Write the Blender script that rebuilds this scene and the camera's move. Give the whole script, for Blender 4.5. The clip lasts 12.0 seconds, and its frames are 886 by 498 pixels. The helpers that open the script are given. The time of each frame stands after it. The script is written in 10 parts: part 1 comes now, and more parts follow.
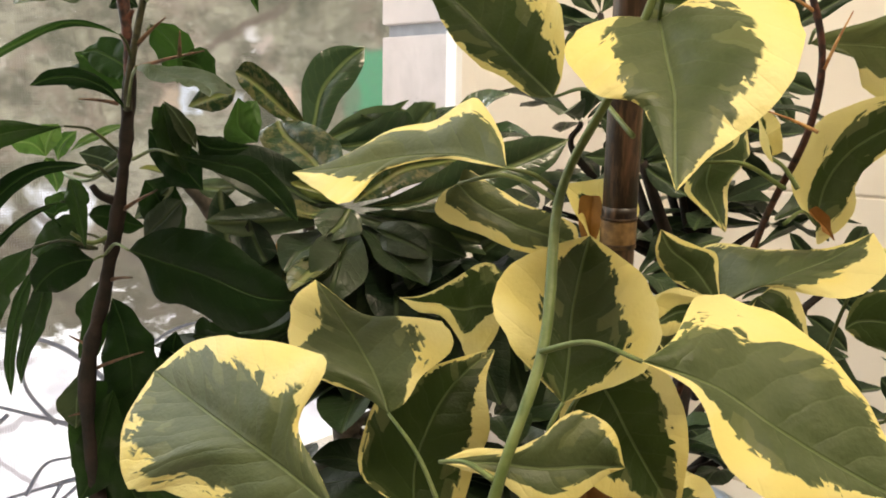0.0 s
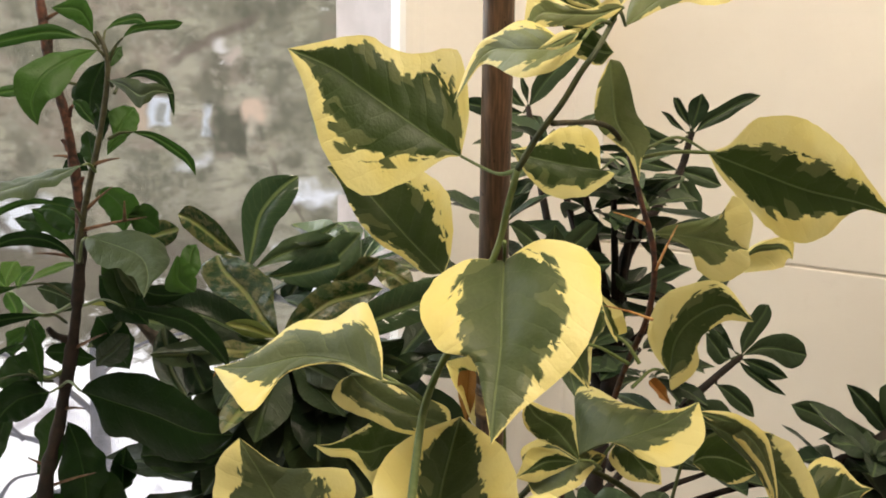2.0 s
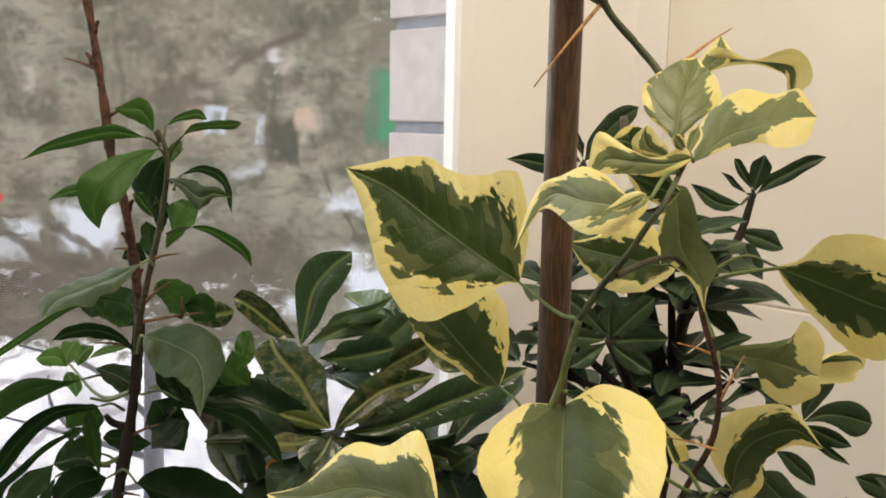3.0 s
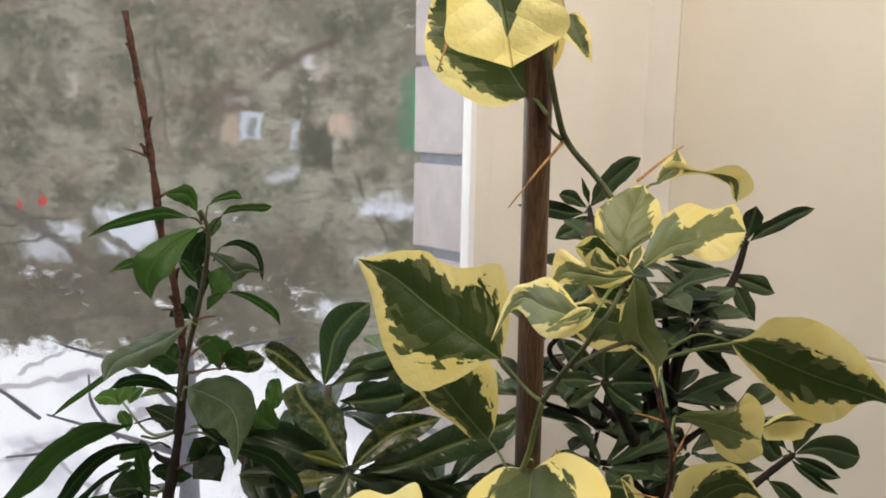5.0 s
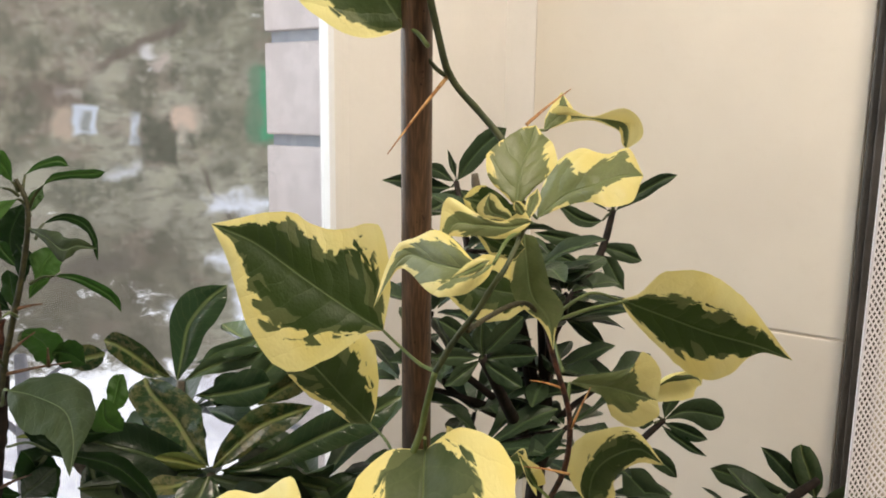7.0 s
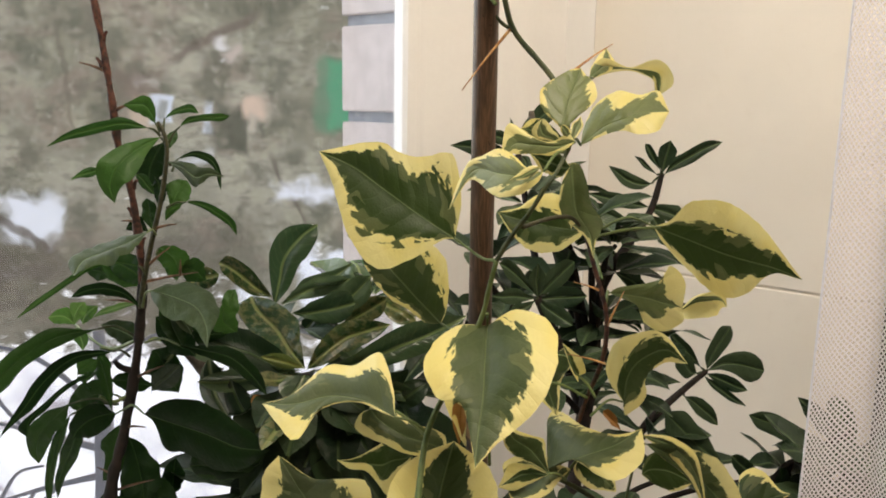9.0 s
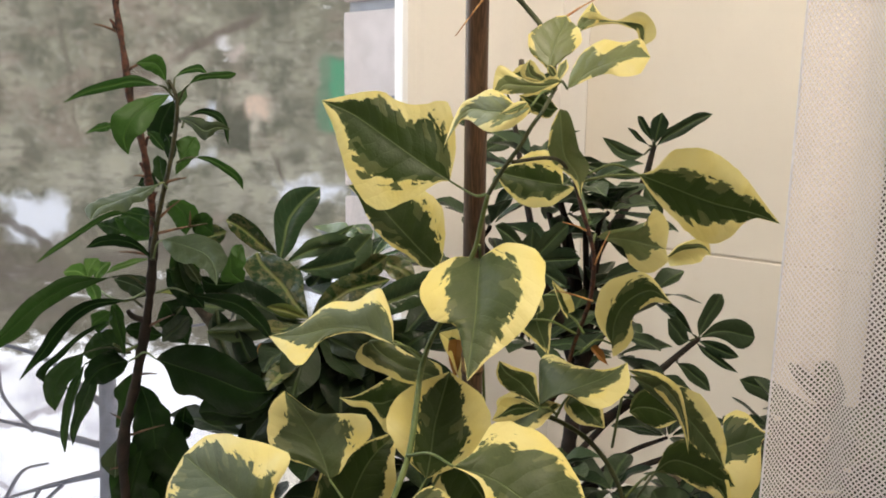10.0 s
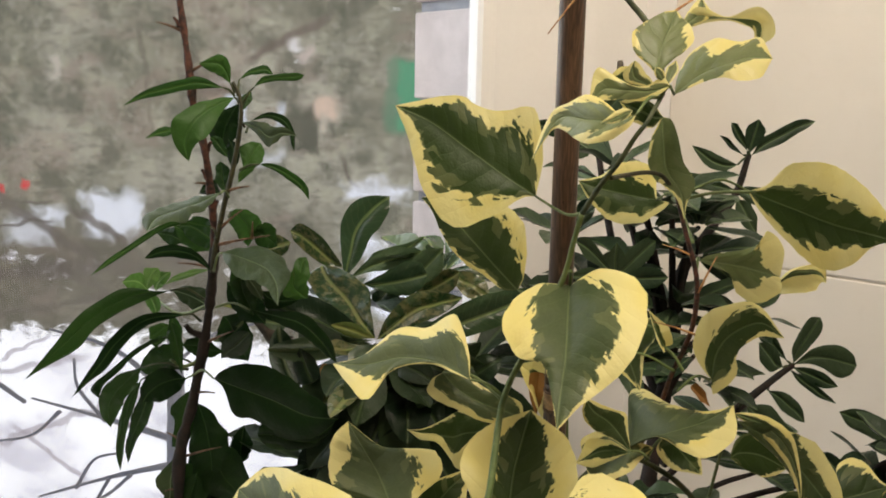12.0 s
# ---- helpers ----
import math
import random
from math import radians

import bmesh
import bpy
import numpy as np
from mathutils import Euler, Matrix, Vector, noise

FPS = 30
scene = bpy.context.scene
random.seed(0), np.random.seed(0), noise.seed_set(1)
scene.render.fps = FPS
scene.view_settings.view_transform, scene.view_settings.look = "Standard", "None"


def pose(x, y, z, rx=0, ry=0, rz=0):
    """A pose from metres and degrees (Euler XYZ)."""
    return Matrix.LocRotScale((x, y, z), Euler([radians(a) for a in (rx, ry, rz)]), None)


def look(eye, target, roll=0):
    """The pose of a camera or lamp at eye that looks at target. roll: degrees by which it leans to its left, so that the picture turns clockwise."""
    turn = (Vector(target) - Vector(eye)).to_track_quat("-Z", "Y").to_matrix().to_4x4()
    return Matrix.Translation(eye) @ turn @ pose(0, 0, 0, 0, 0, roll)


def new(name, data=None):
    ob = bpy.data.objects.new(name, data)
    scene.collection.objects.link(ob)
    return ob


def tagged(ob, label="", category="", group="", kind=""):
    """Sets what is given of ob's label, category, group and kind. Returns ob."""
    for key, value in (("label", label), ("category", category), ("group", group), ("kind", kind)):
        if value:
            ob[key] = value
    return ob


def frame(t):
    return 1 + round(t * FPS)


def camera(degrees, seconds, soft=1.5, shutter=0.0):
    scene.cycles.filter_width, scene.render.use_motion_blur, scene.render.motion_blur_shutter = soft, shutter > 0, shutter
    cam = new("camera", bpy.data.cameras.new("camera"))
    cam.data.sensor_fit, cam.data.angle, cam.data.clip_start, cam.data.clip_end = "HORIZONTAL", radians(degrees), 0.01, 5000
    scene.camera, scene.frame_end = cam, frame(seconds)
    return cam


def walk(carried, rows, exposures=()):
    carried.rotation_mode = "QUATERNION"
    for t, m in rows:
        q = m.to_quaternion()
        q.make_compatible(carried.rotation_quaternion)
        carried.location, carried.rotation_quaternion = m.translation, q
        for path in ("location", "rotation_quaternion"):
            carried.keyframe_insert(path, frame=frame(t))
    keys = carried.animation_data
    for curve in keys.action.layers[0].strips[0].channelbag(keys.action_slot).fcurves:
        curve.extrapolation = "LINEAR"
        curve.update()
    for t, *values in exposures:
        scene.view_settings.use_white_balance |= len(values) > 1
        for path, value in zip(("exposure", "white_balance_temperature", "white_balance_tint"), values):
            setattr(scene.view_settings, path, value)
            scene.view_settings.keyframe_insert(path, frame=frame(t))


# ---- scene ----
cam = camera(57.8, 12.0, soft=1.8)
PATH = [
    (0, (0.028, 0.024, 1.178), (0.0, 1.994, 0.835), 1.0),
    (0.5, (0.033, 0.022, 1.209), (0.035, 1.991, 0.861), 0.6),
    (1, (0.036, 0.005, 1.209), (0.085, 1.973, 0.858), 0.5),
    (1.5, (0.048, -0.007, 1.228), (0.107, 1.963, 0.886), 1.0),
    (2, (0.061, -0.022, 1.264), (0.099, 1.949, 0.927), 0.9),
    (2.5, (0.055, -0.016, 1.285), (0.073, 1.957, 0.959), 0.9),
    (3, (0.056, -0.007, 1.315), (-0.026, 1.964, 0.986), 1.1),
    (4.8, (0.072, -0.067, 1.365), (-0.105, 1.9, 1.047), 1.0),
    (5, (0.077, -0.064, 1.367), (-0.087, 1.902, 1.038), 1.1),
    (5.5, (0.063, -0.105, 1.351), (0.113, 1.865, 1.009), 0.9),
    (6, (0.07, -0.101, 1.331), (0.271, 1.858, 0.984), 0.8),
    (6.5, (0.062, -0.042, 1.318), (0.278, 1.915, 0.967), 0.9),
    (7, (0.067, -0.022, 1.343), (0.26, 1.94, 1.005), 0.7),
    (9, (0.059, -0.113, 1.319), (0.101, 1.855, 0.963), 1.0),
    (9.5, (0.069, -0.129, 1.301), (0.11, 1.839, 0.947), 0.9),
    (10, (0.063, -0.146, 1.289), (0.098, 1.823, 0.937), 0.8),
    (10.5, (0.057, -0.126, 1.247), (0.062, 1.842, 0.886), 0.9),
    (11, (0.058, -0.11, 1.253), (0.048, 1.858, 0.895), 1.0),
    (11.5, (0.055, -0.103, 1.282), (-0.006, 1.866, 0.935), 1.0),
    (12, (0.053, -0.097, 1.291), (-0.07, 1.869, 0.941), 1.2),
]
walk(cam, [(t, look(eye, target, roll)) for t, eye, target, roll in PATH],
     exposures=[(0.0, 0.28, 7200, 10), (0.5, 0.13, 7150, 10), (1.0, 0.11, 7100, 10), (1.5, 0.15, 7000, 10), (3.0, -0.10, 6750, 10), (5.0, -0.27, 6500, 10), (6.0, -0.15, 6500, 10), (7.0, -0.08, 6500, 10), (9.5, -0.08, 6550, 10), (10.0, -0.04, 6550, 10),
                (10.5, 0.12, 6600, 10), (11.0, 0.08, 6600, 10), (12.0, -0.14, 6600, 10)])

# ---- light ----
world = bpy.data.worlds.new("overcast_sky")
world.use_nodes = True
scene.world = world
sky = world.node_tree.nodes.new("ShaderNodeTexSky")
sky.sky_type, sky.sun_disc = "NISHITA", False
sky.sun_elevation, sky.sun_rotation = radians(28), radians(-50)
world.node_tree.links.new(sky.outputs[0], world.node_tree.nodes["Background"].inputs[0])
world.node_tree.nodes["Background"].inputs[1].default_value = 0.10


def lamp(name, kind, m, energy, colour, **settings):
    data = bpy.data.lights.new(name, kind)
    data.energy, data.color = energy, colour
    if kind == "AREA":
        data.shape, data.size, data.size_y = "RECTANGLE", settings["size"], settings["size_y"]
    if kind == "SUN":
        data.angle = radians(settings["angle"])
    ob = new(name, data)
    ob.matrix_world = m
    return ob


lamp("sun", "SUN", look((-4, 6, 6), (0, 0.6, 1.0)), 0.8, (1.0, 0.96, 0.9), angle=15)
lamp("window_daylight", "AREA", look((-0.72, 0.85, 1.62), (0.15, 0.3, 1.15)), 14.5, (0.9, 0.96, 1.0), size=1.0, size_y=1.1)
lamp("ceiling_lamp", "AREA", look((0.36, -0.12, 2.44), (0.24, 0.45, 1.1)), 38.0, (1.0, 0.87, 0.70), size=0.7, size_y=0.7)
scene.view_settings.exposure = 0.0


# ---- materials ----
class Nodes:
    """A small helper that wires the nodes of one material."""

    def __init__(self, name):
        self.mat = bpy.data.materials.new(name)
        self.mat.use_nodes = True
        self.tree = self.mat.node_tree
        self.bsdf = self.tree.nodes["Principled BSDF"]
        self.out = self.tree.nodes["Material Output"]

    def add(self, kind, **inputs):
        n = self.tree.nodes.new("ShaderNode" + kind)
        for key, value in inputs.items():
            self.put(n.inputs[key], value)
        return n

    def put(self, socket, value):
        if isinstance(value, bpy.types.NodeSocket):
            self.tree.links.new(value, socket)
        else:
            socket.default_value = value

    def math(self, op, a, b=0.0, c=0.0):
        n = self.tree.nodes.new("ShaderNodeMath")
        n.operation = op
        for socket, value in zip(n.inputs, (a, b, c)):
            self.put(socket, value)
        return n.outputs[0]

    def step(self, x, low, high):
        n = self.tree.nodes.new("ShaderNodeMapRange")
        n.interpolation_type = "SMOOTHSTEP"
        self.put(n.inputs[0], x)
        self.put(n.inputs[1], low)
        self.put(n.inputs[2], high)
        return n.outputs[0]

    def mix(self, fac, a, b):
        n = self.tree.nodes.new("ShaderNodeMix")
        n.data_type = "RGBA"
        self.put(n.inputs[0], fac)
        self.put(n.inputs[6], a if isinstance(a, bpy.types.NodeSocket) else (*a, 1))
        self.put(n.inputs[7], b if isinstance(b, bpy.types.NodeSocket) else (*b, 1))
        return n.outputs[2]

    def noise(self, scale, vector=None, detail=3.0, rough=0.5):
        n = self.add("TexNoise", Scale=scale, Detail=detail, Roughness=rough)
        if vector is not None:
            self.put(n.inputs["Vector"], vector)
        return n.outputs[0]

    def place(self):
        return self.add("TexCoord").outputs["Object"]

    def bump(self, height, strength=0.3, distance=0.001):
        n = self.add("Bump", Height=height, Strength=strength, Distance=distance)
        self.put(self.bsdf.inputs["Normal"], n.outputs[0])
        return n.outputs[0]

    def set(self, colour=None, rough=None, metal=None, spec=None):
        for key, value in (("Base Color", colour), ("Roughness", rough), ("Metallic", metal), ("Specular IOR Level", spec)):
            if value is not None:
                self.put(self.bsdf.inputs[key], (*value, 1) if isinstance(value, tuple) else value)
        return self.mat


def mottled(name, a, b, scale, rough=0.6, fine=400.0, bump=0.25, distance=0.001, spec=0.4, metal=0.0):
    """A surface that varies between two colours, with a fine grain and relief."""
    n = Nodes(name)
    p = n.place()
    big, small = n.noise(scale, p, 4), n.noise(fine, p, 2)
    colour = n.mix(n.step(n.math("ADD", n.math("MULTIPLY", big, 0.75), n.math("MULTIPLY", small, 0.25)), 0.35, 0.65), a, b)
    n.bump(n.math("ADD", big, n.math("MULTIPLY", small, 0.5)), bump, distance)
    n.set(colour, n.math("ADD", n.math("MULTIPLY", small, 0.15), rough - 0.07), metal, spec)
    return n.mat


def leaf_material(name, variegated=False, green=(0.034, 0.060, 0.013), light=(0.100, 0.128, 0.056), cream=(0.76, 0.69, 0.300), vein=(0.25, 0.32, 0.14),
                  rough=0.55, translucent=0.22, spots=None, vein_width=0.0006, pitch=0.0085, spec=0.25, wedge=0.10, flecks=110.0):
    """A leaf blade. The mesh carries leaf_place (across, along, seed; metres) and leaf_edge (above 1: outside the green)."""
    n = Nodes(name)
    at = n.add("Attribute")
    at.attribute_name = "leaf_place"
    edge = n.add("Attribute")
    edge.attribute_name = "leaf_edge"
    split = n.add("SeparateXYZ", Vector=at.outputs["Vector"])
    across, along = n.math("ABSOLUTE", split.outputs[0]), split.outputs[1]
    place = at.outputs["Vector"]
    # side veins run forwards from the midrib
    run = n.math("SUBTRACT", along, n.math("MULTIPLY", across, 0.75))
    run = n.math("ADD", run, n.math("MULTIPLY", n.noise(90, place, 2), 0.006))
    tooth = n.math("PINGPONG", run, pitch / 2)
    side = n.math("SUBTRACT", 1.0, n.step(tooth, 0.0, 0.0007))
    midrib = n.math("SUBTRACT", 1.0, n.step(across, vein_width * 0.5, vein_width * 1.6))
    veins = n.math("MAXIMUM", midrib, n.math("MULTIPLY", side, 0.12))
    blotch, grain = n.noise(55, place, 3), n.noise(700, place, 2)
    tone = n.math("ADD", n.math("MULTIPLY", blotch, 0.5), n.math("MULTIPLY", split.outputs[2], 0.6))
    body = n.mix(n.step(tone, 0.30, 0.72), green, light)
    body = n.mix(n.math("MULTIPLY", grain, 0.35), body, tuple(0.6 * c for c in green))
    if variegated:
        # the green breaks up in small angular patches that follow the side veins
        def patches(x, y, shift):
            q = n.add("CombineXYZ", X=n.math("MULTIPLY", split.outputs[0], x), Y=n.math("MULTIPLY", run, y), Z=n.math("MULTIPLY", split.outputs[2], 60.0 + shift))
            cell = n.add("TexVoronoi", Scale=1.0, Vector=q.outputs[0])
            return n.math("SUBTRACT", n.add("SeparateXYZ", Vector=cell.outputs["Color"]).outputs[0], 0.5)

        teeth = n.math("ADD", n.math("MULTIPLY", patches(330.0, 300.0, 0.0), 0.10), n.math("MULTIPLY", patches(170.0, 170.0, 7.0), 0.20))
        teeth = n.math("ADD", teeth, n.math("MULTIPLY", patches(45.0, 115.0, 31.0), wedge))
        rim = n.math("ADD", edge.outputs["Fac"], n.math("ADD", teeth, n.math("MULTIPLY", n.math("SUBTRACT", n.noise(170, place, 3, 0.6), 0.5), 0.08)))
        pale = n.step(n.math("ADD", edge.outputs["Fac"], n.math("ADD", n.math("MULTIPLY", patches(60.0, 175.0, 19.0), 0.85), n.math("MULTIPLY", n.math("SUBTRACT", n.noise(60, place, 2), 0.5), 0.5))), 0.98, 1.02)
        inner = n.mix(n.math("MULTIPLY", pale, 0.55), body, (0.150, 0.170, 0.070))
        inner = n.mix(n.math("MULTIPLY", veins, 0.32), inner, vein)
        outer = n.mix(n.step(n.noise(30, place, 2), 0.4, 0.65), cream, tuple(c * k for c, k in zip(cream, (1.0, 0.96, 0.78))))
        colour = n.mix(n.step(rim, 0.98, 1.02), inner, outer)
    else:
        colour = n.mix(n.math("MULTIPLY", veins, 0.75), body, vein)
        if spots:
            patch = n.step(n.math("ADD", n.noise(flecks, place, 4, 0.65), n.math("MULTIPLY", split.outputs[2], 0.12)), 0.47, 0.66)
            colour = n.mix(n.math("MULTIPLY", patch, 0.55), colour, spots)
    relief = n.math("ADD", n.math("MULTIPLY", veins, -1.0), n.math("ADD", n.math("MULTIPLY", grain, 0.30), n.math("ADD", n.math("MULTIPLY", blotch, 1.2), n.math("MULTIPLY", n.noise(170, place, 2), 0.5 if variegated else 1.1))))
    relief = n.math("ADD", relief, n.math("MULTIPLY", n.step(tooth, 0.0, pitch * 0.4), 0.35 if variegated else 0.06))
    normal = n.bump(relief, 0.6, 0.0010)
    n.set(colour, n.math("ADD", n.math("MULTIPLY", blotch, 0.2), rough - 0.1), spec=spec)
    thin = n.add("BsdfTranslucent", Color=colour, Normal=normal)
    both = n.add("MixShader", Fac=translucent)
    n.put(both.inputs[1], n.bsdf.outputs[0])
    n.put(both.inputs[2], thin.outputs[0])
    n.put(n.out.inputs["Surface"], both.outputs[0])
    return n.mat


YOUNG_VARIEGATED = leaf_material("young_variegated_leaf", True, green=(0.085, 0.120, 0.032), light=(0.185, 0.220, 0.090), wedge=0.45, translucent=0.34, vein_width=0.00045, rough=0.42, spec=0.45, pitch=0.010)
VARIEGATED = leaf_material("variegated_leaf", True, translucent=0.34, vein_width=0.00045, rough=0.46, spec=0.32, pitch=0.010)
GREEN_LEAF = leaf_material("green_leaf", green=(0.007, 0.022, 0.005), light=(0.024, 0.060, 0.012), vein=(0.030, 0.066, 0.016), rough=0.46, translucent=0.25, vein_width=0.0004, spec=0.16)
GLOSSY_LEAF = leaf_material("glossy_leaf", green=(0.032, 0.068, 0.030), light=(0.100, 0.155, 0.074), vein=(0.17, 0.23, 0.09), rough=0.21, translucent=0.12, spec=0.85,
                            vein_width=0.0012, pitch=0.006)
SPOTTED_LEAF = leaf_material("spotted_leaf", green=(0.018, 0.044, 0.014), light=(0.038, 0.070, 0.024), vein=(0.20, 0.24, 0.08), rough=0.25, translucent=0.12, spec=0.45,
                             spots=(0.17, 0.155, 0.065), flecks=190.0, vein_width=0.0014, pitch=0.006)
ROSETTE_LEAF = leaf_material("rosette_leaf", green=(0.017, 0.036, 0.018), light=(0.055, 0.086, 0.044), vein=(0.10, 0.15, 0.065), rough=0.32, translucent=0.08,
                             vein_width=0.001, pitch=0.006)
# darker copy of the glossy leaf: the shrub's inner shade put into colour
SHADED_GLOSSY_LEAF = leaf_material("shaded_glossy_leaf", green=(0.008, 0.021, 0.009), light=(0.028, 0.052, 0.021), vein=(0.05, 0.08, 0.03), rough=0.38, translucent=0.08, spec=0.3,
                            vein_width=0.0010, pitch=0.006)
PALE_LEAF = leaf_material("pale_leaf", green=(0.026, 0.048, 0.016), light=(0.058, 0.082, 0.034), vein=(0.14, 0.19, 0.10), rough=0.6, translucent=0.25, vein_width=0.0004)
YOUNG_LEAF = leaf_material("young_leaf", green=(0.07, 0.16, 0.03), light=(0.12, 0.23, 0.05), vein=(0.17, 0.28, 0.08), rough=0.4, translucent=0.35)
FRESH_LEAF = leaf_material("fresh_leaf", green=(0.018, 0.058, 0.009), light=(0.042, 0.105, 0.018), vein=(0.05, 0.11, 0.022), rough=0.5, translucent=0.3)
FRESH_SPOON = leaf_material("fresh_spoon_leaf", green=(0.075, 0.11, 0.03), light=(0.12, 0.16, 0.045), vein=(0.30, 0.33, 0.10), rough=0.35, translucent=0.2, vein_width=0.0012)
DRY_LEAF = leaf_material("dry_leaf", green=(0.26, 0.12, 0.035), light=(0.42, 0.22, 0.07), vein=(0.3, 0.14, 0.04), rough=0.6, translucent=0.3)
WITHERED_LEAF = leaf_material("withered_leaf", green=(0.030, 0.014, 0.008), light=(0.075, 0.040, 0.022), vein=(0.06, 0.03, 0.02), rough=0.7, translucent=0.1)
GREEN_STEM = mottled("green_stem", (0.07, 0.11, 0.028), (0.13, 0.17, 0.055), 120, 0.5)
DARK_STEM = mottled("dark_stem", (0.028, 0.042, 0.016), (0.070, 0.080, 0.030), 160, 0.6)
RED_BARK = mottled("red_bark", (0.016, 0.008, 0.006), (0.105, 0.038, 0.022), 240, 0.6, bump=0.9)
OLIVE_STEM = mottled("olive_stem", (0.018, 0.020, 0.008), (0.050, 0.046, 0.018), 200, 0.6, bump=0.5)
DARK_BARK = mottled("dark_bark", (0.007, 0.005, 0.004), (0.026, 0.016, 0.012), 90, 0.8, bump=0.7)
GREY_BARK = mottled("grey_bark", (0.05, 0.042, 0.032), (0.13, 0.11, 0.085), 90, 0.8, bump=0.7)
DARK_THORN = mottled("dark_thorn", (0.050, 0.026, 0.016), (0.17, 0.095, 0.055), 220, 0.55)
THORN = mottled("thorn", (0.30, 0.13, 0.05), (0.58, 0.34, 0.13), 200, 0.5)


def bamboo_material():
    n = Nodes("bamboo")
    p = n.place()
    stretched = n.add("Mapping", Vector=p, Scale=(1.0, 1.0, 0.07)).outputs[0]
    fibre, blot, speck = n.noise(900, stretched, 3), n.noise(150, n.add("Mapping", Vector=p, Scale=(1.0, 1.0, 0.22)).outputs[0], 4, 0.65), n.noise(420, p, 1)
    height = n.add("SeparateXYZ", Vector=p).outputs[2]
    colour = n.mix(n.step(fibre, 0.35, 0.7), (0.055, 0.031, 0.018), (0.128, 0.072, 0.041))
    old = n.math("MULTIPLY", n.step(blot, 0.44, 0.53), n.math("SUBTRACT", 1.0, n.step(height, 0.44, 0.50)))
    colour = n.mix(n.math("MULTIPLY", old, 0.85), colour, (0.012, 0.008, 0.006))
    colour = n.mix(n.step(speck, 0.70, 0.76), colour, (0.03, 0.014, 0.008))
    n.bump(n.math("ADD", fibre, blot), 0.25, 0.0005)
    return n.set(colour, 0.42, spec=0.45)


def net_material(pitch=0.0023, thread=0.45):
    """Woven net: the holes of a diamond lattice are clear; net_place holds the cloth's own metres."""
    n = Nodes("net_cloth")
    at = n.add("Attribute")
    at.attribute_name = "net_place"
    s = n.add("SeparateXYZ", Vector=at.outputs["Vector"])
    a = n.math("ADD", s.outputs[0], n.math("MULTIPLY", s.outputs[1], 0.8))
    b = n.math("SUBTRACT", s.outputs[0], n.math("MULTIPLY", s.outputs[1], 0.8))
    wob = n.math("MULTIPLY", n.noise(250, at.outputs["Vector"], 1), 0.0012)
    pa = n.math("DIVIDE", n.math("PINGPONG", n.math("ADD", a, wob), pitch / 2), pitch / 2)
    pb = n.math("DIVIDE", n.math("PINGPONG", n.math("SUBTRACT", b, wob), pitch / 2), pitch / 2)
    hole = n.math("MINIMUM", pa, pb)
    clear = n.step(hole, thread - 0.07, thread + 0.07)
    n.bump(n.math("MULTIPLY", hole, -1.0), 0.5, 0.0004)
    n.set((0.86, 0.85, 0.90), 0.8, spec=0.2)
    n.put(n.bsdf.inputs["Alpha"], n.math("SUBTRACT", 1.0, clear))
    return n.mat


